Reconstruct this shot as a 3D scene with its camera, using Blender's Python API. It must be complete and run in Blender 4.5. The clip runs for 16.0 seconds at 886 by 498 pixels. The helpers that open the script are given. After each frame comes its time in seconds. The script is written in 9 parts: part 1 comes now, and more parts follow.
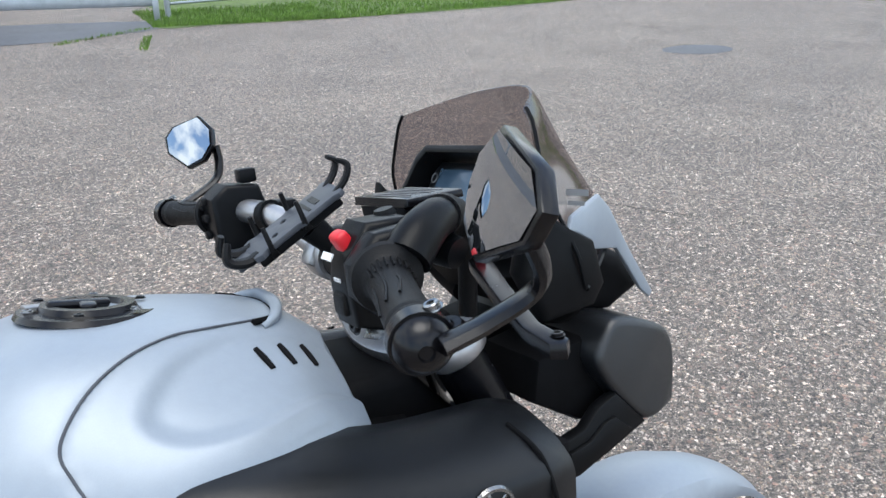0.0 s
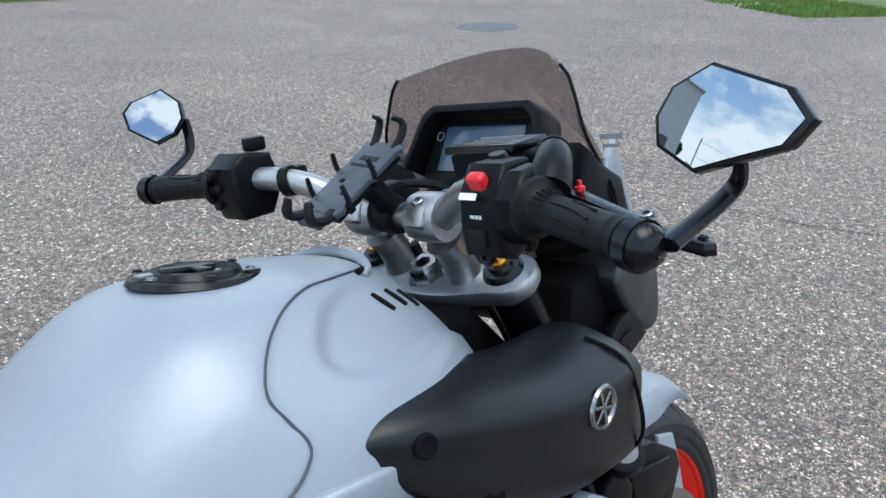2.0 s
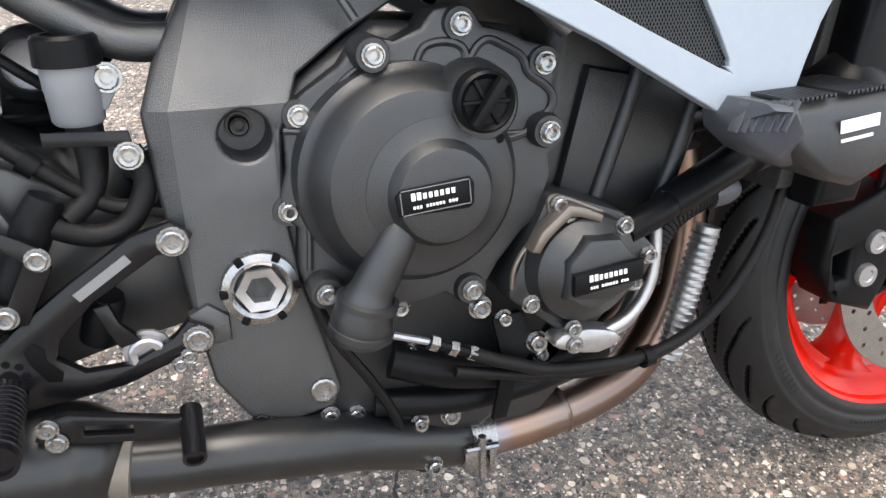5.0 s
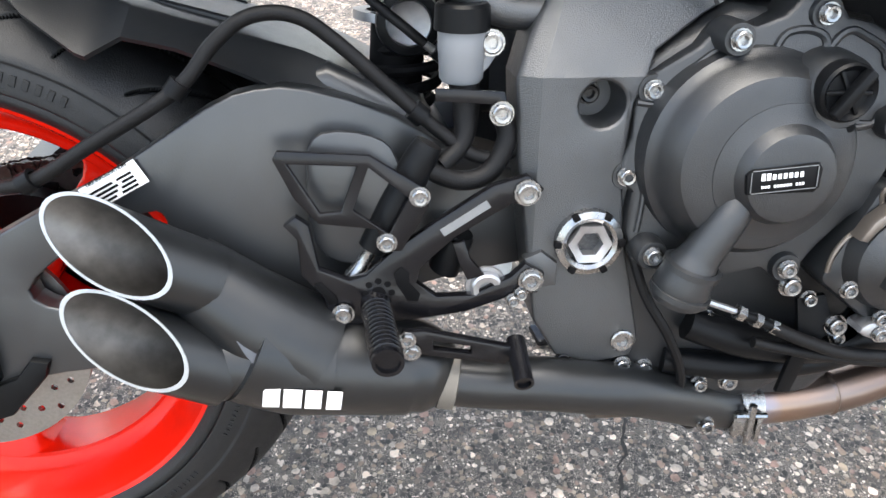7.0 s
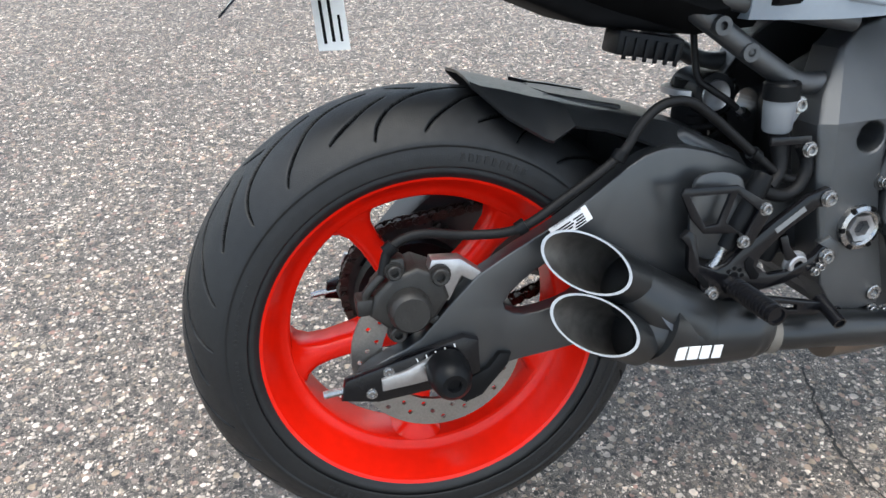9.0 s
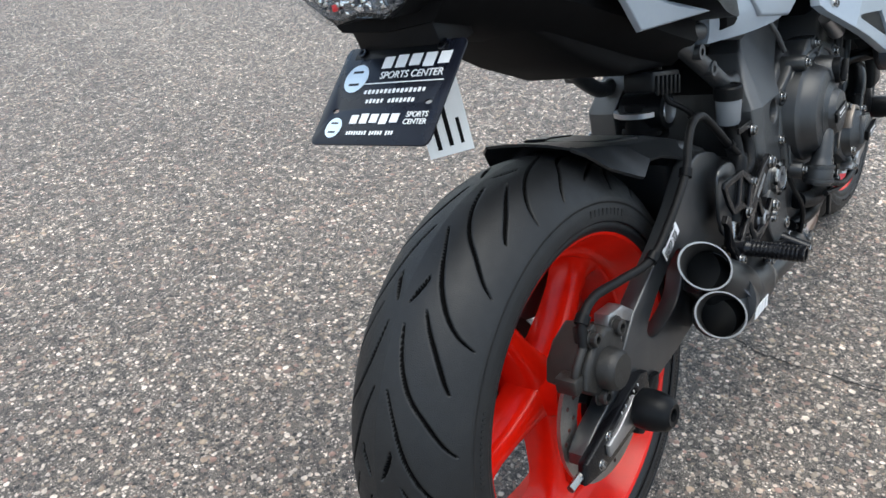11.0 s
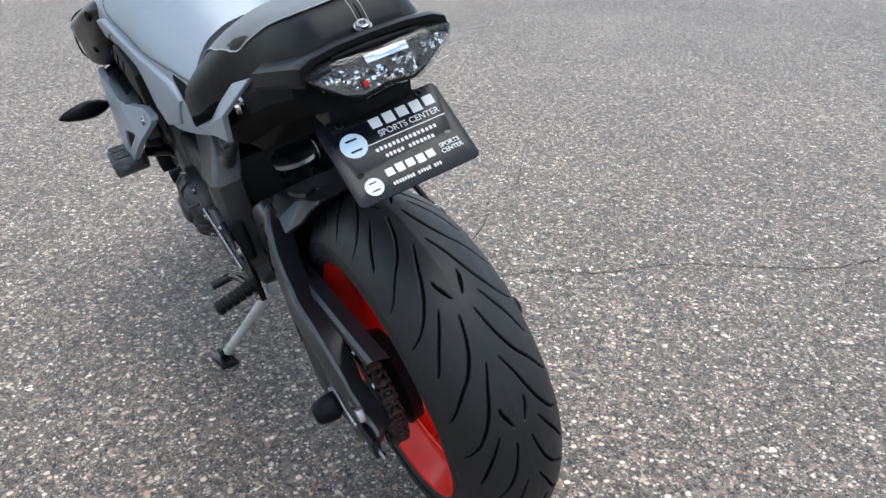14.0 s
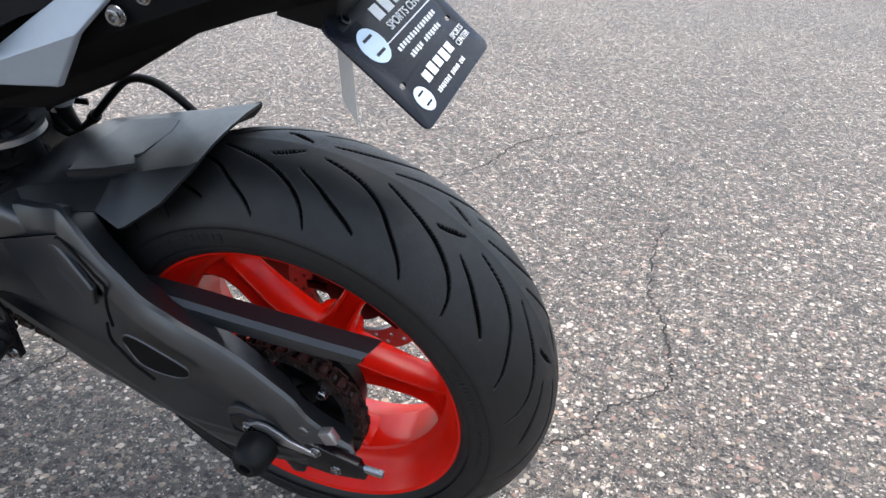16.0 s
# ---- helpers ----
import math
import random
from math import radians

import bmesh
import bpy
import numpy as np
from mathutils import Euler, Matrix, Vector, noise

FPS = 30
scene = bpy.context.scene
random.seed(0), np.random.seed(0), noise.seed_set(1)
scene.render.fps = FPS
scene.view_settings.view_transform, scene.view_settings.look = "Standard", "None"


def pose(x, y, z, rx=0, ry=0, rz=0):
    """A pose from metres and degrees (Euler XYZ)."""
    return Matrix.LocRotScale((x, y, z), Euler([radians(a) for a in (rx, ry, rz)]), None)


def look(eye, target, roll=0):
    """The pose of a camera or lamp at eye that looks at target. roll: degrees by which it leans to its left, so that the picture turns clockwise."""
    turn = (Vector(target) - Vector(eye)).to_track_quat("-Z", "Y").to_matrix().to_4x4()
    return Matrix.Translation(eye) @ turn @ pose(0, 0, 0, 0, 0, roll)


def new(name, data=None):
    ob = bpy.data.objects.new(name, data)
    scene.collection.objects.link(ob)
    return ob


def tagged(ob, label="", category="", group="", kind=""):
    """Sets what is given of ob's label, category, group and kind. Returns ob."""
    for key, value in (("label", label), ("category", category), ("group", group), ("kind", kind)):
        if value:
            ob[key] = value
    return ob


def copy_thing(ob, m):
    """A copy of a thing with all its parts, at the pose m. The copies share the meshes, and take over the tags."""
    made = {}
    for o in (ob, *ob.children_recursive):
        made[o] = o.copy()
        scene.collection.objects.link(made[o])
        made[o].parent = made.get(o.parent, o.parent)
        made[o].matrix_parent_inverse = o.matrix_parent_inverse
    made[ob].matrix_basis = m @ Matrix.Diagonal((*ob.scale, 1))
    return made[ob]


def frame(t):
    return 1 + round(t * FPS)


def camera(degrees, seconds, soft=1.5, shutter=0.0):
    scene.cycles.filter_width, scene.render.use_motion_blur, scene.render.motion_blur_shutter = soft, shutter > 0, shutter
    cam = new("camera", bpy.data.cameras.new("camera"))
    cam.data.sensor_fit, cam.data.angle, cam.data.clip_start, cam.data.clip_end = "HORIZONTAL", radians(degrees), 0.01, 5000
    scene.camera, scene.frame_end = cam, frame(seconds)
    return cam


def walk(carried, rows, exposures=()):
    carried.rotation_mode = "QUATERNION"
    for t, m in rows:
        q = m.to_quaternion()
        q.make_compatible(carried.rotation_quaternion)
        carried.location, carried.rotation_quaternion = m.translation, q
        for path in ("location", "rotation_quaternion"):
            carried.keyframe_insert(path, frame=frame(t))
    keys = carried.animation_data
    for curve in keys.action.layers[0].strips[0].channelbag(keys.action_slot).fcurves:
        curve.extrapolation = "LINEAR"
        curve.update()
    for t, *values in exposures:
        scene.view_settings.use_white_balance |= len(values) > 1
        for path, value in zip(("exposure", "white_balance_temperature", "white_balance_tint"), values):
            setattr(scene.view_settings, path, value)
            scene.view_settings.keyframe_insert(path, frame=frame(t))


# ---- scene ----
cam = camera(61.5, 16.0)
PATH = [
    (0, (0.744, -0.431, 1.297), (1.704, 1.137, 0.512), 0.1),
    (0.5, (0.685, -0.366, 1.311), (1.87, 1.046, 0.535), 0.2),
    (1, (0.583, -0.325, 1.336), (1.906, 0.956, 0.556), 0.4),
    (1.5, (0.528, -0.3, 1.338), (1.912, 0.903, 0.539), 1.1),
    (2, (0.486, -0.322, 1.287), (1.854, 0.884, 0.466), 2.0),
    (2.5, (0.488, -0.378, 1.17), (1.77, 0.905, 0.328), 3.0),
    (3, (0.52, -0.467, 1.005), (1.662, 0.932, 0.145), 3.2),
    (3.5, (0.545, -0.487, 0.909), (1.535, 0.993, -0.001), 3.6),
    (4, (0.552, -0.512, 0.832), (1.386, 1.03, -0.133), 3.4),
    (4.5, (0.545, -0.536, 0.801), (1.257, 1.029, -0.221), 3.4),
    (5, (0.524, -0.544, 0.788), (1.111, 1.032, -0.295), 3.1),
    (7.5, (0.277, -0.569, 0.851), (0.425, 1.016, -0.361), 1.6),
    (8, (0.138, -0.633, 0.89), (0.284, 0.969, -0.297), 0.9),
    (8.5, (-0.027, -0.713, 0.921), (0.174, 0.897, -0.25), -0.2),
    (9, (-0.135, -0.727, 0.981), (0.211, 0.876, -0.163), -1.3),
    (11.5, (-0.853, -0.203, 1.044), (0.685, 0.617, 0.064), -2.0),
    (12, (-0.965, -0.059, 1.085), (0.747, 0.429, 0.173), -1.6),
    (12.5, (-0.931, 0.086, 1.095), (0.876, 0.213, 0.247), -1.7),
    (13, (-0.948, 0.228, 1.125), (0.864, 0.005, 0.307), -1.8),
    (13.5, (-1.015, 0.435, 1.11), (0.717, -0.123, 0.279), -1.8),
    (14, (-0.964, 0.561, 1.046), (0.61, -0.316, 0.178), -1.0),
    (14.5, (-0.83, 0.64, 0.978), (0.515, -0.538, 0.08), 0.3),
    (15, (-0.731, 0.763, 0.955), (0.343, -0.652, 0.036), 1.7),
    (15.5, (-0.599, 0.818, 0.934), (0.194, -0.765, 0.004), 2.8),
    (16, (-0.394, 0.808, 0.908), (0.145, -0.875, -0.028), 3.3),
]
walk(cam, [(t, look(eye, target, roll)) for t, eye, target, roll in PATH], exposures=[(0, 0.94, 6300, 7), (1.5, 0.94, 6250, 7), (2.2, 0.74, 6000, 3), (3.0, 0.70, 6000, 3), (3.5, 1.08, 6250, 4), (3.8, 1.18, 6450, 6), (4.5, 1.38, 6950, 9), (5.0, 1.72, 7250, 11), (7.5, 2.02, 6750, 7), (8.0, 1.82, 6650, 5), (8.5, 1.42, 6550, 6), (9.0, 1.30, 6500, 6), (11.5, 0.92, 6400, 5), (13.5, 0.90, 6300, 5), (14.5, 0.92, 6400, 7), (16, 1.16, 6450, 9)])

# ---------- world, sun ----------
world = bpy.data.worlds.new("world")
scene.world = world
world.use_nodes = True
wn, wl = world.node_tree.nodes, world.node_tree.links
sky = wn.new("ShaderNodeTexSky")
sky.sky_type = "NISHITA"
sky.sun_disc = False
sky.sun_elevation = radians(83)
sky.sun_rotation = radians(200)
w_tc = wn.new("ShaderNodeTexCoord")
w_map = wn.new("ShaderNodeMapping")
w_map.inputs["Scale"].default_value = (1.0, 1.0, 2.2)
w_noise = wn.new("ShaderNodeTexNoise")
w_noise.inputs["Scale"].default_value = 3.2
w_noise.inputs["Detail"].default_value = 7
w_noise.inputs["Roughness"].default_value = 0.55
w_ramp = wn.new("ShaderNodeValToRGB")
w_ramp.color_ramp.elements[0].position = 0.44
w_ramp.color_ramp.elements[1].position = 0.57
w_mix = wn.new("ShaderNodeMix")
w_mix.data_type = "RGBA"
w_mix.inputs["B"].default_value = (6.6, 6.9, 7.3, 1)
wl.new(w_tc.outputs["Generated"], w_map.inputs["Vector"])
wl.new(w_map.outputs["Vector"], w_noise.inputs["Vector"])
wl.new(w_noise.outputs["Fac"], w_ramp.inputs["Fac"])
wl.new(w_ramp.outputs["Color"], w_mix.inputs["Factor"])
wl.new(sky.outputs["Color"], w_mix.inputs["A"])
wl.new(w_mix.outputs["Result"], wn["Background"].inputs["Color"])
wn["Background"].inputs["Strength"].default_value = 0.15

sun = new("sun", bpy.data.lights.new("sun", "SUN"))
sun.data.energy = 1.25
sun.data.angle = radians(40)
sun.data.color = (1.0, 0.95, 0.88)
sun.matrix_world = look((0, 0, 10), (0.9, 0.9, 0.0))
# ---------- materials ----------


def mat(name, color, rough=0.5, metal=0.0, var=0.0, scale=40.0, bump=0.0, bscale=300.0, coat=0.0, spec=0.5, rvar=0.0, dirt=None):
    """A surface with a colour that varies at two scales, roughness that varies, and a fine relief."""
    m = bpy.data.materials.new(name)
    m.use_nodes = True
    nt = m.node_tree
    b = nt.nodes["Principled BSDF"]
    b.inputs["Base Color"].default_value = (*color, 1)
    b.inputs["Roughness"].default_value = rough
    b.inputs["Metallic"].default_value = metal
    b.inputs["Specular IOR Level"].default_value = spec
    if coat:
        b.inputs["Coat Weight"].default_value = coat
        b.inputs["Coat Roughness"].default_value = 0.12
    tc = nt.nodes.new("ShaderNodeTexCoord")

    def noise_at(s, detail=4):
        n = nt.nodes.new("ShaderNodeTexNoise")
        n.inputs["Scale"].default_value = s
        n.inputs["Detail"].default_value = detail
        nt.links.new(tc.outputs["Object"], n.inputs["Vector"])
        return n

    if var:
        a, c = noise_at(scale), noise_at(scale * 0.12, 6)
        add = nt.nodes.new("ShaderNodeMath")
        add.operation = "ADD"
        nt.links.new(a.outputs["Fac"], add.inputs[0])
        nt.links.new(c.outputs["Fac"], add.inputs[1])
        r = nt.nodes.new("ShaderNodeMapRange")
        r.inputs["From Min"].default_value, r.inputs["From Max"].default_value = 0.7, 1.3
        r.inputs["To Min"].default_value, r.inputs["To Max"].default_value = 1 - var, 1 + var
        nt.links.new(add.outputs[0], r.inputs["Value"])
        mx = nt.nodes.new("ShaderNodeVectorMath")
        mx.operation = "SCALE"
        mx.inputs[0].default_value = color
        nt.links.new(r.outputs["Result"], mx.inputs["Scale"])
        out = mx.outputs["Vector"]
        if dirt:
            d = noise_at(7.0, 8)
            dr = nt.nodes.new("ShaderNodeMapRange")
            dr.inputs["From Min"].default_value, dr.inputs["From Max"].default_value = 0.5, 0.75
            dr.inputs["To Max"].default_value = 0.6
            nt.links.new(d.outputs["Fac"], dr.inputs["Value"])
            dm = nt.nodes.new("ShaderNodeMix")
            dm.data_type = "RGBA"
            dm.inputs["B"].default_value = (*dirt, 1)
            nt.links.new(dr.outputs["Result"], dm.inputs["Factor"])
            nt.links.new(out, dm.inputs["A"])
            out = dm.outputs["Result"]
        nt.links.new(out, b.inputs["Base Color"])
    if rvar:
        n = noise_at(scale * 0.6, 5)
        r = nt.nodes.new("ShaderNodeMapRange")
        r.inputs["To Min"].default_value, r.inputs["To Max"].default_value = max(0.02, rough - rvar), min(1, rough + rvar)
        nt.links.new(n.outputs["Fac"], r.inputs["Value"])
        nt.links.new(r.outputs["Result"], b.inputs["Roughness"])
    if bump:
        n = noise_at(bscale, 3)
        bp = nt.nodes.new("ShaderNodeBump")
        bp.inputs["Strength"].default_value = bump
        bp.inputs["Distance"].default_value = 0.002
        nt.links.new(n.outputs["Fac"], bp.inputs["Height"])
        nt.links.new(bp.outputs["Normal"], b.inputs["Normal"])
    return m


M = {
    "silver": mat("matte_silver_paint", (0.275, 0.313, 0.357), 0.40, 0.2, 0.03, 900, coat=0.0, rvar=0.06),
    "black": mat("matte_black_plastic", (0.0044, 0.0048, 0.0056), 0.36, spec=0.13, var=0.25, scale=60, bump=0.10, bscale=900, rvar=0.08),
    "frame": mat("textured_black_frame_paint", (0.0142, 0.0160, 0.0186), 0.40, spec=1.15, var=0.2, scale=80, bump=0.34, bscale=950, rvar=0.08),
    "arm": mat("satin_black_paint", (0.0135, 0.0153, 0.0178), 0.36, spec=0.9, var=0.25, scale=30, bump=0.05, bscale=700, rvar=0.09),
    "engine": mat("black_engine_casting", (0.0108, 0.0119, 0.0135), 0.38, spec=0.6, var=0.3, scale=50, bump=0.25, bscale=800, rvar=0.1, dirt=(0.03, 0.028, 0.026)),
    "cover": mat("black_moulded_cover", (0.0100, 0.0113, 0.0132), 0.36, spec=0.7, var=0.15, scale=120, bump=0.22, bscale=1100, rvar=0.06),
    "hug": mat("matte_black_guard_plastic", (0.0082, 0.0092, 0.0106), 0.34, spec=0.45, var=0.15, scale=120, bump=0.10, bscale=1100, rvar=0.06),
    "rubber": mat("tyre_rubber", (0.0068, 0.0074, 0.0084), 0.50, spec=0.38, var=0.3, scale=90, bump=0.25, bscale=700, rvar=0.12, dirt=(0.0105, 0.0108, 0.0115)),
    # the tread rubber again, blackened to paint in the shade inside the grooves
    "groove": mat("shaded_groove_rubber", (0.0032, 0.0032, 0.0034), 0.85, spec=0.06),
    "grip": mat("grip_rubber", (0.0062, 0.0062, 0.0068), 0.46, spec=0.18, var=0.15, scale=200, bump=0.3, bscale=900),
    "red": mat("bright_red_wheel_paint", (0.68, 0.010, 0.003), 0.22, spec=0.25, var=0.06, scale=60, rvar=0.08, dirt=(0.50, 0.010, 0.004)),
    "switch": mat("red_switch_plastic", (0.58, 0.012, 0.020), 0.4),
    "steel": mat("zinc_plated_steel", (0.32, 0.32, 0.32), 0.26, 1.0, 0.15, 200, rvar=0.1),
    "alu": mat("cast_aluminium", (0.40, 0.40, 0.41), 0.36, 0.9, 0.1, 160, bump=0.1, rvar=0.1),
    "anod": mat("black_anodised_aluminium", (0.0055, 0.0055, 0.0070), 0.24, 0.25, 0.2, 90, spec=0.4, rvar=0.08),
    "dark": mat("dark_void_plastic", (0.0035, 0.0035, 0.004), 0.7, spec=0.1, var=0.3, scale=60),
    "chain": mat("oiled_dark_chain", (0.050, 0.034, 0.030), 0.38, 0.6, 0.4, 120, rvar=0.12),
    "disc": mat("ground_brake_disc", (0.30, 0.285, 0.27), 0.34, 0.9, 0.15, 300, rvar=0.1),
    "sprocket": mat("dark_steel_sprocket", (0.060, 0.058, 0.058), 0.45, 0.7, 0.3, 90, rvar=0.1),
    "caliper": mat("grimy_caliper_casting", (0.017, 0.016, 0.015), 0.48, 0.2, 0.3, 70, bump=0.2, rvar=0.1),
    "white": mat("white_print", (0.80, 0.80, 0.80), 0.5, var=0.04, scale=300),
    "paper": mat("white_paper_tag", (0.78, 0.78, 0.77), 0.7, var=0.04, scale=80),
    "plate": mat("black_plastic_plate", (0.007, 0.008, 0.013), 0.28, spec=0.25, var=0.2, scale=60, rvar=0.05),
    "paleblue": mat("pale_blue_print", (0.62, 0.74, 0.86), 0.45, var=0.03, scale=200),
    "clear_white": mat("translucent_white_plastic", (0.20, 0.21, 0.225), 0.4, var=0.03, scale=60),
    "seat": mat("black_seat_vinyl", (0.0076, 0.0086, 0.0100), 0.46, spec=0.20, var=0.2, scale=80, bump=0.16, bscale=1100, rvar=0.06),
    "seatgrey": mat("grey_seat_vinyl", (0.125, 0.13, 0.136), 0.38, var=0.1, scale=80, bump=0.16, bscale=1100),
    "thread": mat("pale_thread", (0.36, 0.36, 0.35), 0.8),
    "gold": mat("gold_anodised", (0.75, 0.36, 0.06), 0.3, 1.0),
    "screen": mat("dash_screen", (0.045, 0.075, 0.11), 0.12, rvar=0.02),
    "grey": mat("grey_print", (0.16, 0.165, 0.17), 0.5),
    "radiator": mat("radiator_fins", (0.05, 0.05, 0.05), 0.5, 0.5, 0.3, 200),
    "mirror": mat("mirror_glass", (0.44, 0.465, 0.49), 0.012, 1.0),
    "chrome": mat("chrome_reflector", (0.88, 0.89, 0.90), 0.12, 1.0),
    "slate": mat("slate_grey_plastic", (0.05, 0.055, 0.066), 0.45, var=0.1, scale=80),
    "steelin": mat("sooty_steel", (0.10, 0.095, 0.09), 0.45, 0.8, 0.4, 60, rvar=0.1),
    "stand": mat("scuffed_bright_steel", (0.55, 0.55, 0.54), 0.35, 0.5, 0.2, 60, rvar=0.1),
    "muffler": mat("satin_black_coating", (0.0066, 0.0074, 0.0084), 0.34, spec=0.55, var=0.25, scale=50, bump=0.06, bscale=900, rvar=0.08),
    "reflector": mat("smoky_reflector", (0.22, 0.23, 0.25), 0.25, 0.9, 0.3, 120, rvar=0.1),
    "duct": mat("satin_black_duct", (0.0070, 0.0078, 0.0090), 0.34, spec=0.33, var=0.15, scale=120, bump=0.15, bscale=1100, rvar=0.06),
    "fluo": mat("yellow_paint", (0.72, 0.62, 0.02), 0.5, var=0.1, scale=20),
}


def pipe_material():
    """Bare stainless pipe with straw and blue heat tint near the joint."""
    m = mat("heat_tinted_pipe", (0.5, 0.46, 0.42), 0.3, 1.0)
    nt = m.node_tree
    tc, sep = nt.nodes.new("ShaderNodeTexCoord"), nt.nodes.new("ShaderNodeSeparateXYZ")
    n = nt.nodes.new("ShaderNodeTexNoise")
    n.inputs["Scale"].default_value = 18
    n.inputs["Detail"].default_value = 6
    add = nt.nodes.new("ShaderNodeMath")
    add.operation = "MULTIPLY_ADD"
    add.inputs[1].default_value = 0.05
    r = nt.nodes.new("ShaderNodeMapRange")
    r.inputs["From Min"].default_value, r.inputs["From Max"].default_value = 0.735, 1.02
    ramp = nt.nodes.new("ShaderNodeValToRGB")
    cr = ramp.color_ramp
    cr.elements[0].position, cr.elements[0].color = 0.0, (0.30, 0.25, 0.21, 1)
    cr.elements[1].position, cr.elements[1].color = 1.0, (0.20, 0.13, 0.10, 1)
    for p, c in ((0.14, (0.25, 0.26, 0.33)), (0.22, (0.31, 0.215, 0.165)), (0.42, (0.24, 0.185, 0.16)), (0.7, (0.18, 0.13, 0.11))):
        cr.elements.new(p).color = (*c, 1)
    nt.links.new(tc.outputs["Object"], sep.inputs[0])
    nt.links.new(tc.outputs["Object"], n.inputs["Vector"])
    nt.links.new(n.outputs["Fac"], add.inputs[0])
    nt.links.new(sep.outputs["X"], add.inputs[2])
    nt.links.new(add.outputs[0], r.inputs["Value"])
    nt.links.new(r.outputs["Result"], ramp.inputs["Fac"])
    nt.links.new(ramp.outputs["Color"], nt.nodes["Principled BSDF"].inputs["Base Color"])
    return m


def tinted_glass(name, color, amount):
    """A thin pane: part of the light passes tinted, the rest is a gloss."""
    m = bpy.data.materials.new(name)
    m.use_nodes = True
    nt = m.node_tree
    nt.nodes.remove(nt.nodes["Principled BSDF"])
    t, g, d = nt.nodes.new("ShaderNodeBsdfTransparent"), nt.nodes.new("ShaderNodeBsdfGlossy"), nt.nodes.new("ShaderNodeBsdfDiffuse")
    t.inputs["Color"].default_value = (*color, 1)
    d.inputs["Color"].default_value = (0.12, 0.11, 0.11, 1)
    g.inputs["Roughness"].default_value = 0.06
    lw = nt.nodes.new("ShaderNodeLayerWeight")
    lw.inputs["Blend"].default_value = 0.22
    f = nt.nodes.new("ShaderNodeMath")
    f.operation = "MULTIPLY"
    f.inputs[1].default_value = 0.35
    nt.links.new(lw.outputs["Facing"], f.inputs[0])
    m0, m1 = nt.nodes.new("ShaderNodeMixShader"), nt.nodes.new("ShaderNodeMixShader")
    m0.inputs["Fac"].default_value = amount
    nt.links.new(t.outputs[0], m0.inputs[1])
    nt.links.new(d.outputs[0], m0.inputs[2])
    nt.links.new(f.outputs[0], m1.inputs["Fac"])
    nt.links.new(m0.outputs[0], m1.inputs[1])
    nt.links.new(g.outputs[0], m1.inputs[2])
    nt.links.new(m1.outputs[0], nt.nodes["Material Output"].inputs["Surface"])
    return m


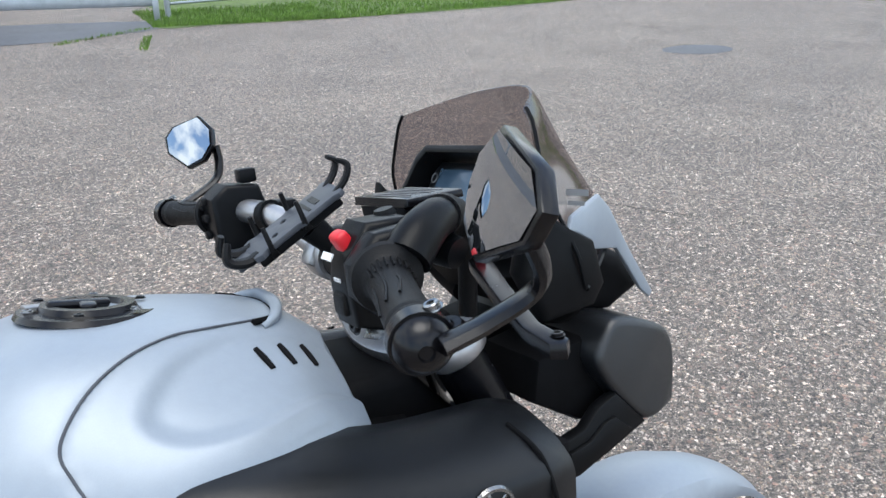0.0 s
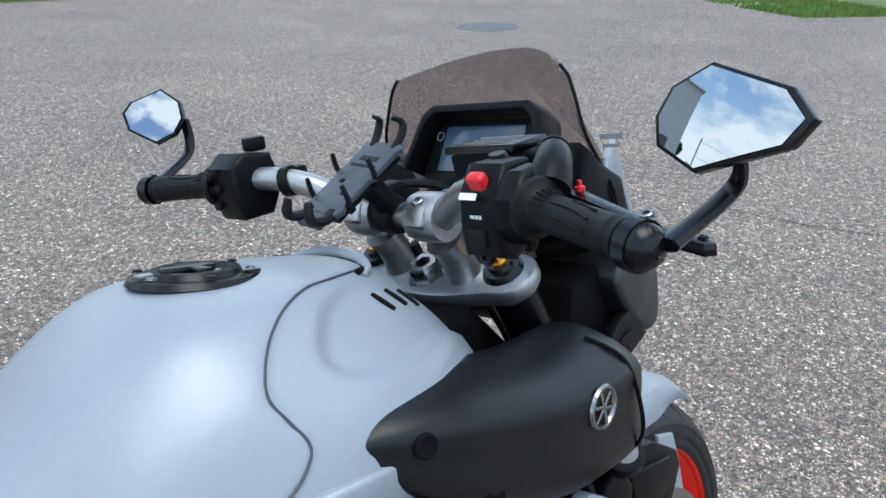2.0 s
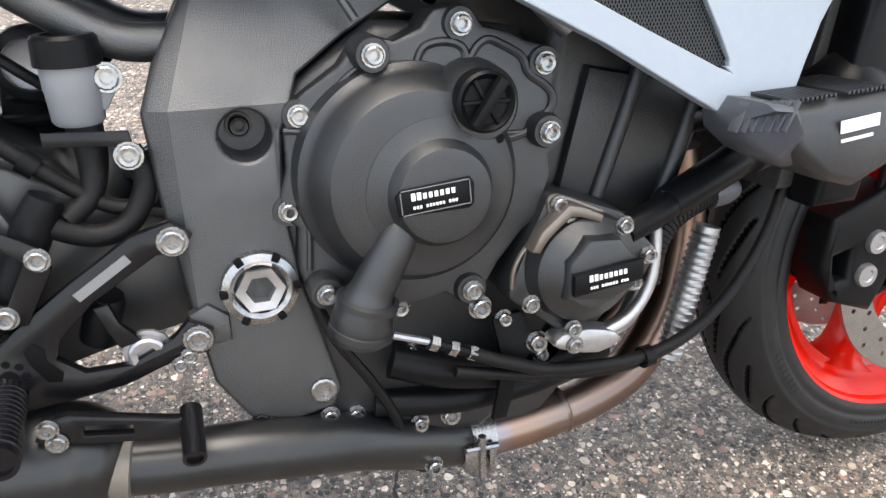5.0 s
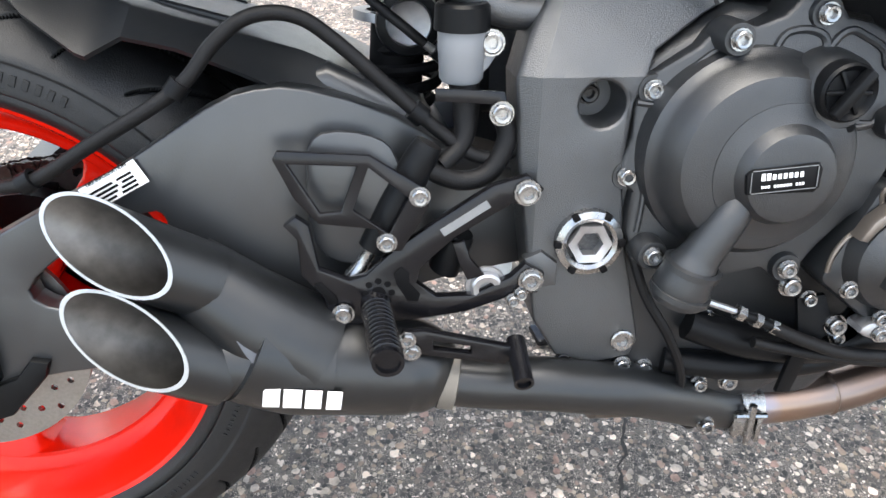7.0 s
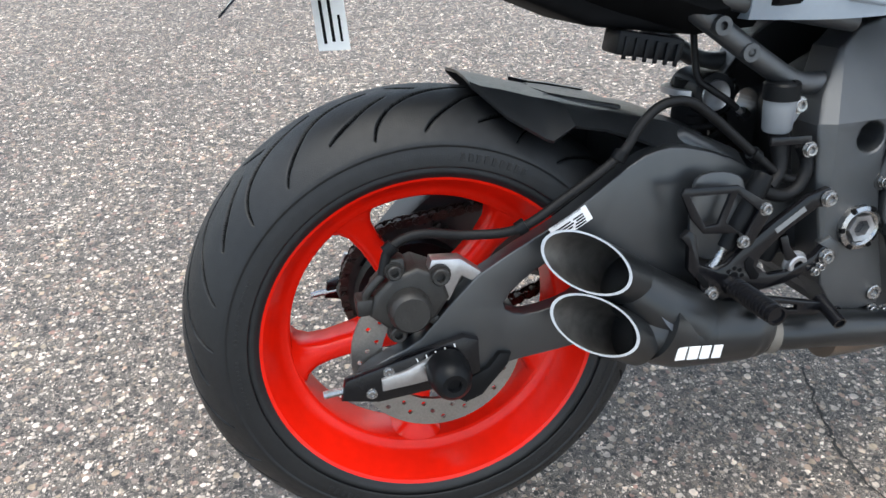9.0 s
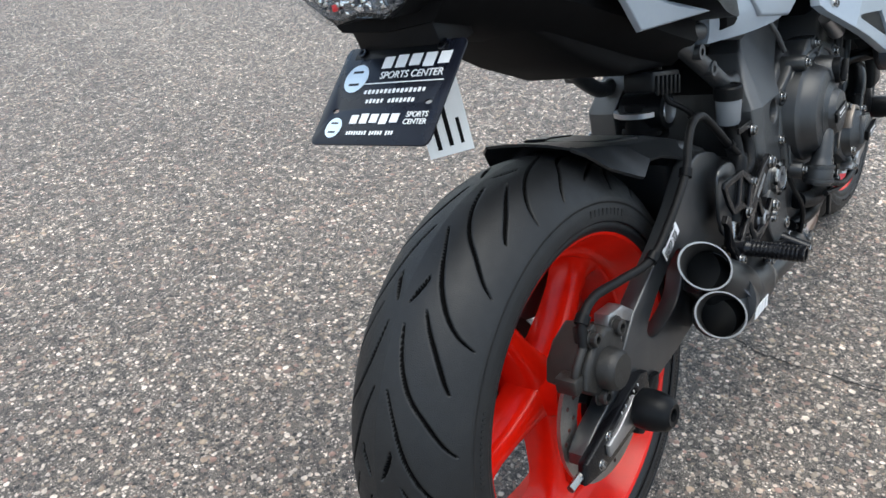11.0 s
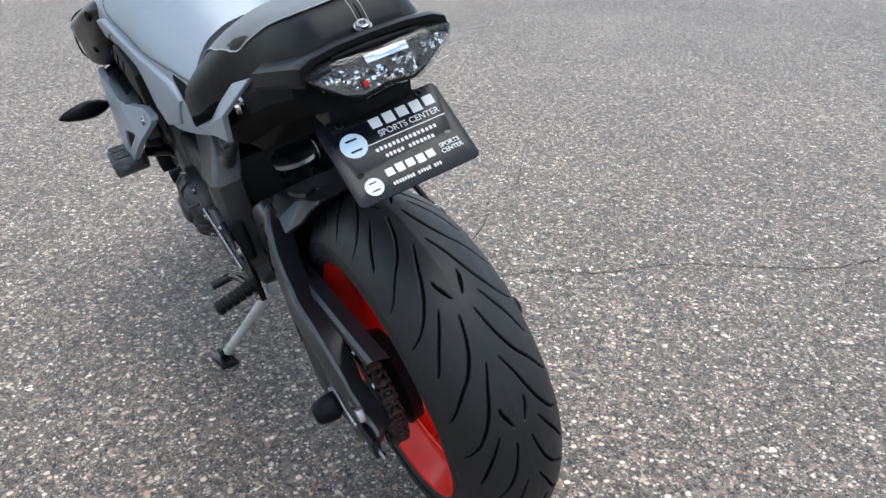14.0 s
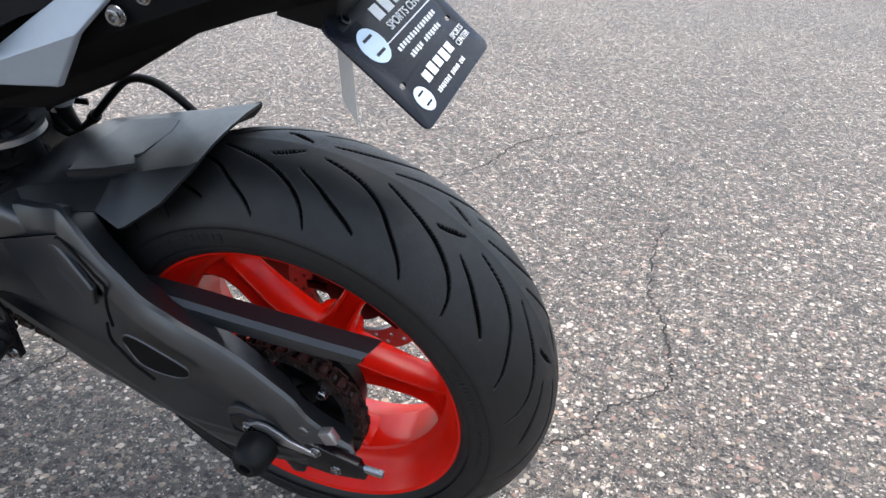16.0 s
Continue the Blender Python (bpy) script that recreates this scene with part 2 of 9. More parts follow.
def asphalt():
    """Worn asphalt: a dark, gritty binder with small grey stones and sparse larger pale, pink and tan ones."""
    m = bpy.data.materials.new("worn_asphalt")
    m.use_nodes = True
    nt = m.node_tree
    b = nt.nodes["Principled BSDF"]
    tc = nt.nodes.new("ShaderNodeTexCoord")
    N, L = nt.nodes.new, nt.links.new

    def noise(scale, detail=3, rough=0.5):
        n = N("ShaderNodeTexNoise")
        n.inputs["Scale"].default_value, n.inputs["Detail"].default_value, n.inputs["Roughness"].default_value = scale, detail, rough
        L(tc.outputs["Object"], n.inputs["Vector"])
        return n

    def calc(op, *args):
        n = N("ShaderNodeMath")
        n.operation = op
        for k, v in enumerate(args):
            if isinstance(v, (int, float)):
                n.inputs[k].default_value = v
            else:
                L(v, n.inputs[k])
        return n.outputs[0]

    def ramp(src, stops):
        r = N("ShaderNodeValToRGB")
        r.color_ramp.elements[0].position, r.color_ramp.elements[0].color = stops[0][0], (*stops[0][1], 1)
        r.color_ramp.elements[1].position, r.color_ramp.elements[1].color = stops[-1][0], (*stops[-1][1], 1)
        for p, c in stops[1:-1]:
            r.color_ramp.elements.new(p).color = (*c, 1)
        L(src, r.inputs["Fac"])
        return r.outputs["Color"]

    def mixc(fac, a, c, mode="MIX"):
        x = N("ShaderNodeMix")
        x.data_type, x.blend_type = "RGBA", mode
        for sock, v in ((x.inputs["Factor"], fac), (x.inputs["A"], a), (x.inputs["B"], c)):
            if isinstance(v, (int, float)):
                sock.default_value = v
            else:
                L(v, sock)
        return x.outputs["Result"]

    wob = N("ShaderNodeVectorMath")
    wob.operation = "MULTIPLY_ADD"
    wn3 = noise(160, 2)
    wob.inputs[1].default_value = (0.006, 0.006, 0.006)
    L(wn3.outputs["Color"], wob.inputs[0])
    L(tc.outputs["Object"], wob.inputs[2])

    def stones(scale, keep, stops):
        """Irregular stones: how far inside one, its colour, and whether one lies there."""
        v = N("ShaderNodeTexVoronoi")
        v.inputs["Scale"].default_value = scale
        L(wob.outputs["Vector"], v.inputs["Vector"])
        sp = N("ShaderNodeSeparateColor")
        L(v.outputs["Color"], sp.inputs[0])
        size = calc("MULTIPLY_ADD", sp.outputs[1], 0.32, 0.29)
        d = calc("SUBTRACT", size, v.outputs["Distance"])
        edge = N("ShaderNodeMapRange")
        edge.inputs["From Max"].default_value = 0.05
        L(d, edge.inputs["Value"])
        here = calc("MULTIPLY", edge.outputs["Result"], calc("LESS_THAN", sp.outputs[2], keep))
        return here, ramp(sp.outputs[0], stops)

    grit = noise(620, 4, 0.7)
    col = ramp(grit.outputs["Fac"], [(0.36, (0.008, 0.008, 0.008)), (0.45, (0.045, 0.043, 0.041)), (0.54, (0.165, 0.155, 0.146)), (0.64, (0.52, 0.50, 0.47))])
    s1, c1 = stones(235, 0.88, [(0.0, (0.012, 0.012, 0.012)), (0.25, (0.050, 0.047, 0.045)), (0.52, (0.170, 0.158, 0.147)), (0.72, (0.36, 0.33, 0.305)), (0.88, (0.60, 0.57, 0.53)), (1.0, (0.85, 0.83, 0.79))])
    s2, c2 = stones(122, 0.72, [(0.0, (0.012, 0.012, 0.012)), (0.26, (0.045, 0.043, 0.041)), (0.48, (0.140, 0.130, 0.120)), (0.62, (0.25, 0.185, 0.160)), (0.76, (0.31, 0.270, 0.215)), (0.88, (0.47, 0.44, 0.41)), (1.0, (0.85, 0.82, 0.78))])
    s3, c3 = stones(78, 0.16, [(0.0, (0.20, 0.19, 0.18)), (0.3, (0.36, 0.235, 0.205)), (0.5, (0.40, 0.35, 0.27)), (0.72, (0.56, 0.53, 0.49)), (1.0, (0.82, 0.79, 0.75))])
    col = mixc(s1, col, c1)
    col = mixc(s2, col, c2)
    col = mixc(s3, col, c3)
    col = mixc(1.0, col, ramp(noise(0.9, 8).outputs["Fac"], [(0.3, (0.84, 0.81, 0.79)), (0.7, (1.16, 1.12, 1.08))]), "MULTIPLY")
    col = mixc(1.0, col, ramp(noise(36, 4, 0.6).outputs["Fac"], [(0.36, (0.62, 0.62, 0.62)), (0.64, (1.46, 1.45, 1.43))]), "MULTIPLY")
    col = mixc(1.0, col, ramp(noise(9, 5).outputs["Fac"], [(0.35, (0.86, 0.86, 0.87)), (0.65, (1.14, 1.13, 1.11))]), "MULTIPLY")
    warm = N("ShaderNodeRGB")
    warm.outputs[0].default_value = (1.09, 1.0, 0.93, 1)
    col = mixc(1.0, col, warm.outputs[0], "MULTIPLY")
    L(col, b.inputs["Base Color"])
    b.inputs["Roughness"].default_value = 0.60
    b.inputs["Specular IOR Level"].default_value = 0.6
    h = calc("MULTIPLY_ADD", s1, 0.45, calc("MULTIPLY", grit.outputs["Fac"], 0.5))
    h = calc("MULTIPLY_ADD", s2, 0.8, h)
    h = calc("MULTIPLY_ADD", s3, 0.7, h)
    bp = N("ShaderNodeBump")
    bp.inputs["Strength"].default_value = 1.0
    bp.inputs["Distance"].default_value = 0.0050
    L(h, bp.inputs["Height"])
    L(bp.outputs["Normal"], b.inputs["Normal"])
    return m


M["pipe"] = pipe_material()
M["smoke"] = tinted_glass("smoked_screen", (0.715, 0.68, 0.675), 0.05)
M["lens"] = tinted_glass("clear_lens", (0.93, 0.94, 0.95), 0.01)
M["asphalt"] = asphalt()

# ---------- modelling helpers ----------


def spl(pts, n=8, closed=False):
    """A smooth line through the points: n steps from each to the next."""
    p = np.array(pts, float)
    k = len(p)
    out = []
    for i in range(k if closed else k - 1):
        if closed:
            a, b, c, d = p[(i - 1) % k], p[i], p[(i + 1) % k], p[(i + 2) % k]
        else:
            a, b, c, d = p[max(i - 1, 0)], p[i], p[i + 1], p[min(i + 2, k - 1)]
        for t in np.arange(n) / n:
            out.append(0.5 * (2 * b + (c - a) * t + (2 * a - 5 * b + 4 * c - d) * t**2 + (3 * b - a - 3 * c + d) * t**3))
    if not closed:
        out.append(p[-1])
    return np.array(out)


def rings(rs, closed=True, caps=True, loop=False):
    """A bmesh skin over rings of equally many points."""
    bm = bmesh.new()
    vs = [[bm.verts.new(q) for q in r] for r in rs]
    m, k = len(rs), len(rs[0])
    for i in range(m if loop else m - 1):
        for j in range(k if closed else k - 1):
            a, b = vs[i], vs[(i + 1) % m]
            bm.faces.new((a[j], a[(j + 1) % k], b[(j + 1) % k], b[j]))
    if caps and closed and not loop:
        bm.faces.new(vs[0][::-1])
        bm.faces.new(vs[-1])
    bmesh.ops.recalc_face_normals(bm, faces=bm.faces)
    return bm


def tube(pts, r, n=6, seg=10, closed=False, flat=1.0):
    """A round bar along a smooth line; r is one radius or one per point."""
    p = spl(pts, n, closed) if n > 1 else np.array(pts, float)
    rr = np.full(len(p), r) if np.isscalar(r) else np.interp(np.linspace(0, 1, len(p)), np.linspace(0, 1, len(r)), r)
    tan = np.gradient(p, axis=0) if not closed else np.roll(p, -1, 0) - np.roll(p, 1, 0)
    tan /= np.linalg.norm(tan, axis=1)[:, None]
    up = np.array([0, 0, 1.0]) if abs(tan[0][2]) < 0.9 else np.array([0, 1.0, 0])
    out = []
    for q, t, s in zip(p, tan, rr):
        side = np.cross(t, up)
        side /= np.linalg.norm(side)
        up = np.cross(side, t)
        a = np.linspace(0, 2 * np.pi, seg, endpoint=False)
        out.append(q + s * (np.cos(a)[:, None] * side + flat * np.sin(a)[:, None] * up))
    return rings(out, loop=closed, caps=not closed)


def lathe(prof, at=(0, 0, 0), axis=(0, -1, 0), seg=40, closed=False, arc=2 * math.pi, start=0.0):
    """Turns a profile of (radius, height) about an axis through at."""
    ax = Vector(axis).normalized()
    u = ax.orthogonal().normalized() if abs(ax.y) < 0.99 else Vector((1, 0, 0))
    w = ax.cross(u)
    full = arc > 6.28
    ang = [start + arc * i / seg for i in range(seg if full else seg + 1)]
    rs = []
    for a in ang:
        d = u * math.cos(a) + w * math.sin(a)
        rs.append([Vector(at) + d * max(r, 1e-4) + ax * h for r, h in prof])
    bm = bmesh.new()
    vs = [[bm.verts.new(q) for q in r] for r in rs]
    k = len(prof)
    for i in range(len(rs) if full else len(rs) - 1):
        a, b = vs[i], vs[(i + 1) % len(rs)]
        for j in range(k if closed else k - 1):
            bm.faces.new((a[j], a[(j + 1) % k], b[(j + 1) % k], b[j]))
    bmesh.ops.remove_doubles(bm, verts=bm.verts, dist=2e-4)
    bmesh.ops.recalc_face_normals(bm, faces=bm.faces)
    return bm


def prism(outline, y0, y1, bevel=0.0, holes=(), seg=2, warp=None, smooth=0, plane="xz"):
    """A plate with an outline of (x, z), from y0 to y1, with rounded rims; warp bends its points."""
    loops = [spl(outline, smooth, True) if smooth else np.array(outline, float)] + [np.array(h, float) for h in holes]
    bm = bmesh.new()
    edges = []
    for lp in loops:
        v = [bm.verts.new((q[0], y0, q[1])) for q in lp]
        edges += [bm.edges.new((v[i], v[(i + 1) % len(v)])) for i in range(len(v))]
    if len(loops) == 1:
        faces = [bm.faces.new([e.verts[0] for e in edges])]
    else:
        faces = [f for f in bmesh.ops.triangle_fill(bm, use_beauty=True, use_dissolve=False, edges=edges)["geom"] if isinstance(f, bmesh.types.BMFace)]
    ext = bmesh.ops.extrude_face_region(bm, geom=faces)
    for v in ext["geom"]:
        if isinstance(v, bmesh.types.BMVert):
            v.co.y = y1
    bmesh.ops.recalc_face_normals(bm, faces=bm.faces)
    if bevel:
        rim = [e for e in bm.edges if len(e.link_faces) == 2 and e.calc_face_angle(0) > 1.0 and abs(e.verts[0].co.y - e.verts[1].co.y) < 1e-6]
        bmesh.ops.bevel(bm, geom=rim, offset=bevel, segments=seg, affect="EDGES", profile=0.5, clamp_overlap=True)
    if warp:
        if len(loops) == 1:
            bmesh.ops.triangulate(bm, faces=[f for f in bm.faces if len(f.verts) > 4])
        for v in bm.verts:
            v.co = Vector(warp(*v.co))
    if plane == "xy":
        for v in bm.verts:
            v.co = Vector((v.co.x, v.co.z, v.co.y))
        bmesh.ops.recalc_face_normals(bm, faces=bm.faces)
    if plane == "yz":
        for v in bm.verts:
            v.co = Vector((v.co.y, v.co.x, v.co.z))
        bmesh.ops.recalc_face_normals(bm, faces=bm.faces)
    return bm


def box(c, s, bevel=0.003, turn=(0, 0, 0), seg=2, taper=1.0):
    """A block with rounded edges: centre, size, turn in degrees."""
    bm = bmesh.new()
    bmesh.ops.create_cube(bm, size=1)
    for v in bm.verts:
        k = taper if v.co.z > 0 else 1.0
        v.co = Vector((v.co.x * s[0] * k, v.co.y * s[1] * k, v.co.z * s[2]))
    if bevel:
        bmesh.ops.bevel(bm, geom=bm.edges[:], offset=bevel, segments=seg, affect="EDGES", profile=0.5, clamp_overlap=True)
    bm.transform(pose(*c, *turn))
    return bm


def join(*bms):
    """Several lumps of one piece as one bmesh."""
    out = bmesh.new()
    for b in bms:
        me = bpy.data.meshes.new("tmp")
        b.to_mesh(me)
        out.from_mesh(me)
        bpy.data.meshes.remove(me)
        b.free()
    return out


def flip_y(bm):
    bm.transform(Matrix.Diagonal((1, -1, 1, 1)))
    bmesh.ops.reverse_faces(bm, faces=bm.faces)
    return bm


def as_mesh(name, bm, material, angle=38):
    me = bpy.data.meshes.new(name)
    bm.to_mesh(me)
    bm.free()
    me.materials.append(material)
    for p in me.polygons:
        p.use_smooth = True
    me.set_sharp_from_angle(angle=radians(angle))
    return me


def part(name, bm, material, parent, label="", angle=38):
    """One mesh object under a thing or a part."""
    ob = new(name, as_mesh(name, bm, material, angle))
    ob.parent = parent
    return tagged(ob, label)


def both(name, make, material, parent, label="", angle=38):
    """The same part on the right and, mirrored, on the left."""
    return part(name, make(), material, parent, label, angle), part(name, flip_y(make()), material, parent, label, angle)


def ring_pts(c, r, n=24, start=0.0):
    return [(c[0] + r * math.cos(start + 2 * math.pi * i / n), c[1] + r * math.sin(start + 2 * math.pi * i / n)) for i in range(n)]


def hull(pts, r, n=10):
    """An outline that runs round discs of radius r at the points, which are given in order round a convex shape."""
    out = []
    c = np.mean(pts, 0)
    k = len(pts)
    for i, p in enumerate(pts):
        a, b = np.array(pts[i - 1]), np.array(pts[(i + 1) % k])
        p = np.array(p)
        d1, d2 = p - a, b - p
        n1, n2 = np.array([d1[1], -d1[0]]) / np.linalg.norm(d1), np.array([d2[1], -d2[0]]) / np.linalg.norm(d2)
        if n1 @ (p - c) + n2 @ (p - c) < 0:
            n1, n2 = -n1, -n2
        for t in np.linspace(0, 1, 4):
            v = n1 * (1 - t) + n2 * t
            out.append(tuple(p + r * v / max(np.linalg.norm(v), 0.3)))
    return out


_bolt = {}


def bolt(at, r, parent, axis=(0, -1, 0), material="steel", h=None, washer=True, name="bolt"):
    """A socket-head screw with its washer and hexagon recess."""
    h = h or r * 0.9
    key = (round(r, 4), round(h, 4), material, washer)
    if key not in _bolt:
        prof = [(0, 0.35 * h), (r * 0.5, 0.35 * h), (r * 0.52, h * 0.96), (r * 0.85, h), (r, h * 0.86), (r, 0.0)]
        bm = lathe(prof, seg=12, axis=(0, 0, 1))
        if washer:
            bm = join(bm, lathe([(r, h * 0.18), (r * 1.26, h * 0.18), (r * 1.3, 0.0)], seg=14, axis=(0, 0, 1)))
        _bolt[key] = as_mesh("bolt", bm, M[material], 30)
    ob = new(name, _bolt[key])
    ob.parent = parent
    ob.matrix_local = Matrix.Translation(at) @ Vector(axis).to_track_quat("Z", "Y").to_matrix().to_4x4()
    return ob


def bars(name, rects, material, parent, m, depth=0.0008, label=""):
    """Plain printed bars: rectangles (x, y, w, h) on a plane with the pose m."""
    bm = bmesh.new()
    for x, y, w, h in rects:
        v = [bm.verts.new((x + a * w / 2, y + b * h / 2, c * depth)) for c in (0, 1) for a, b in ((-1, -1), (1, -1), (1, 1), (-1, 1))]
        for f in ((3, 2, 1, 0), (4, 5, 6, 7), (0, 1, 5, 4), (1, 2, 6, 5), (2, 3, 7, 6), (3, 0, 4, 7)):
            bm.faces.new([v[i] for i in f])
    bm.transform(m)
    return part(name, bm, material, parent, label)


def words(name, text, size, material, parent, m, label=""):
    """Readable print, with the built-in font, as a thin mesh on a plane with the pose m."""
    cu = bpy.data.curves.new(name, "FONT")
    cu.body, cu.size, cu.align_x, cu.align_y, cu.extrude = text, size, "CENTER", "CENTER", 0.0004
    tmp = new("tmp_words", cu)
    bpy.context.view_layer.update()
    me = bpy.data.meshes.new_from_object(tmp.evaluated_get(bpy.context.evaluated_depsgraph_get()))
    bpy.data.objects.remove(tmp)
    bpy.data.curves.remove(cu)
    me.name = name
    me.materials.clear()
    me.materials.append(material)
    me.transform(m)
    ob = new(name, me)
    ob.parent = parent
    return tagged(ob, label)


def side_plane(x, y, z, turn=0.0, yaw=0.0):
    """A pose on the right flank: its x runs forward, its y up, its z out to the right."""
    return Matrix.Translation((x, y, z)) @ Matrix.Rotation(radians(yaw), 4, "Z") @ Matrix.Rotation(radians(90), 4, "X") @ Matrix.Rotation(radians(turn), 4, "Z")


LEAN = -12.97
bike = tagged(new("motorcycle"), "silver-grey and black motorcycle with red wheels leaning on its stand", "motorcycle")
bike.matrix_world = pose(0, 0, 0.0024, LEAN, 0, 0)

# ---------- ground ----------
g = bmesh.new()
bmesh.ops.create_grid(g, x_segments=8, y_segments=8, size=400)
ground = new("ground", as_mesh("ground", g, M["asphalt"]))
tagged(ground, "worn grey-brown asphalt lot with exposed aggregate", "ground", kind="structure")
M["crack"] = mat("open_crack", (0.035, 0.032, 0.030), 0.9, var=0.3, scale=200)
M["grass"] = mat("mown_grass", (0.115, 0.205, 0.028), 0.7, var=0.5, scale=30)
M["verge"] = mat("grassy_soil", (0.085, 0.125, 0.03), 0.9, var=0.5, scale=6, bump=0.6, bscale=30)
M["damp"] = mat("damp_asphalt", (0.075, 0.075, 0.080), 0.55, var=0.3, scale=12, bump=0.3, bscale=400)


def crack(points, w, seed):
    """A jagged crack that lies open in the asphalt."""
    random.seed(seed)
    p = spl([(x, y, 0) for x, y in points], 14)
    bm = bmesh.new()
    prev = None
    for k, q in enumerate(p):
        d = p[min(k + 1, len(p) - 1)] - p[max(k - 1, 0)]
        n = Vector((-d[1], d[0], 0)).normalized()
        c = Vector(q) + n * random.uniform(-0.006, 0.006)
        ww = w * random.uniform(0.35, 1.25) * (0.3 if k in (0, len(p) - 1) else 1)
        now = (bm.verts.new((c.x + n.x * ww, c.y + n.y * ww, 0.0012)), bm.verts.new((c.x - n.x * ww, c.y - n.y * ww, 0.0012)))
        if prev:
            bm.faces.new((prev[0], prev[1], now[1], now[0]))
        prev = now
    bmesh.ops.recalc_face_normals(bm, faces=bm.faces)
    ob = new("asphalt_crack", as_mesh("asphalt_crack", bm, M["crack"]))
    return tagged(ob, "thin jagged crack in the asphalt", "crack", kind="structure")


crack([(-0.18, -0.15), (-0.24, -0.18), (-0.32, -0.24), (-0.35, -0.28), (-0.36, -0.34), (-0.46, -0.45), (-0.47, -0.53), (-0.46, -0.60), (-0.44, -0.71), (-0.40, -0.82), (-0.39, -1.05), (-0.42, -1.25)], 0.0027, 1)
crack([(0.72, 0.12), (0.68, -0.01), (0.66, -0.10), (0.69, -0.34), (0.75, -0.43), (0.70, -0.48), (0.68, -0.56), (0.62, -0.72), (0.54, -0.82), (0.46, -1.06), (0.30, -1.28), (0.20, -1.44), (0.13, -1.75), (-0.08, -1.98)], 0.0028, 2)
crack([(0.75, -0.43), (0.86, -0.50), (1.02, -0.71), (1.20, -0.85), (1.28, -1.02), (1.5, -1.2)], 0.0023, 3)
crack([(3.2, 3.0), (3.4, 2.2), (3.9, 1.4), (4.1, 0.5), (4.6, -0.4)], 0.004, 5)


def patch(name, outline, z, material, label, category):
    bm = bmesh.new()
    bm.faces.new([bm.verts.new((x, y, z)) for x, y in spl(outline, 6, True)])
    bmesh.ops.triangulate(bm, faces=bm.faces)
    bmesh.ops.recalc_face_normals(bm, faces=bm.faces)
    ob = new(name, as_mesh(name, bm, material))
    return tagged(ob, label, category, kind="structure")


patch("damp_stain", [(7.6, 5.75), (7.8, 6.02), (8.3, 6.08), (8.6, 5.8), (8.4, 5.5), (7.9, 5.45)], 0.003, M["damp"], "dark damp stain on the asphalt", "stain")
patch("dark_seal", [(-2.5, 10.9), (0.9, 10.3), (2.2, 10.6), (3.1, 11.2), (3.4, 12.0), (1.5, 12.6), (-2.5, 12.8)], 0.004, M["damp"], "dark sealed strip of asphalt", "stain")
verge_w = patch("verge_strip", [(3.0, 11.3), (4.0, 11.15), (6.0, 11.1), (9.0, 11.35), (12.0, 11.9), (20.0, 13.0), (40.0, 14.0), (60.0, 60.0), (20.0, 60.0), (4.6, 30.0), (3.6, 14.0)], 0.006, M["verge"], "green grass verge beside the asphalt", "grass")
verge_e = patch("verge_strip", [(15.2, 2.4), (15.9, 3.8), (16.6, 4.9), (17.6, 6.2), (24.0, 9.0), (60.0, 12.0), (60.0, -25.0), (30.0, -20.0), (16.0, -6.0)], 0.006, M["verge"], "green grass verge beside the asphalt", "grass")
verge_n = patch("verge_strip", [(-1.6, 9.2), (-2.6, 8.9), (-4.2, 9.2), (-6.0, 10.2), (-5.6, 11.4), (-4.0, 11.0), (-2.4, 10.4)], 0.006, M["verge"], "green grass strip along a wire fence", "grass")
verge_f = patch("verge_strip", [(-9.0, 30.0), (-16.0, 26.0), (-40.0, 30.0), (-60.0, 60.0), (-60.0, 75.0), (-20.0, 75.0), (-8.0, 50.0)], 0.006, M["verge"], "far field of green grass", "grass")


def blades(name, spots, count, size, seed):
    """Tufts of grass blades, too many to count."""
    rng = np.random.default_rng(seed)
    co, fc = [], []
    for k in range(count):
        (x0, y0), (x1, y1), depth = spots[k % len(spots)]
        t, u = rng.random(), rng.random() ** 1.6
        n = np.array([-(y1 - y0), x1 - x0]) / math.hypot(x1 - x0, y1 - y0)
        x, y = x0 + (x1 - x0) * t + n[0] * u * depth, y0 + (y1 - y0) * t + n[1] * u * depth
        h, a, w = size * rng.uniform(0.5, 1.3), rng.uniform(0, 6.28), size * 0.12
        lx, ly = rng.uniform(-0.5, 0.5, 2) * h
        b = len(co)
        co += [(x - w * math.cos(a), y - w * math.sin(a), 0.0), (x + w * math.cos(a), y + w * math.sin(a), 0.0), (x + lx, y + ly, h)]
        fc.append((b, b + 1, b + 2))
    me = bpy.data.meshes.new(name)
    me.from_pydata(co, [], fc)
    me.materials.append(M["grass"])
    return tagged(new(name, me), "mown green grass blades", "grass", kind="stuff")


blades("grass", [((3.0, 11.3), (6.0, 11.1), 2.5), ((6.0, 11.1), (12.0, 11.9), 3.0), ((12.0, 11.9), (20.0, 13.0), 3.0), ((17.6, 6.2), (15.9, 3.8), -2.5), ((15.9, 3.8), (15.2, 2.4), -2.5), ((24.0, 9.0), (17.6, 6.2), -3.0), ((-2.0, 9.3), (-5.5, 10.4), 0.8)], 48000, 0.075, 7)
blades("grass", [((1.6, 10.0), (3.0, 11.2), 0.12), ((2.45, 9.0), (2.75, 10.2), 0.10)], 420, 0.05, 8)

# ---------- wheels ----------


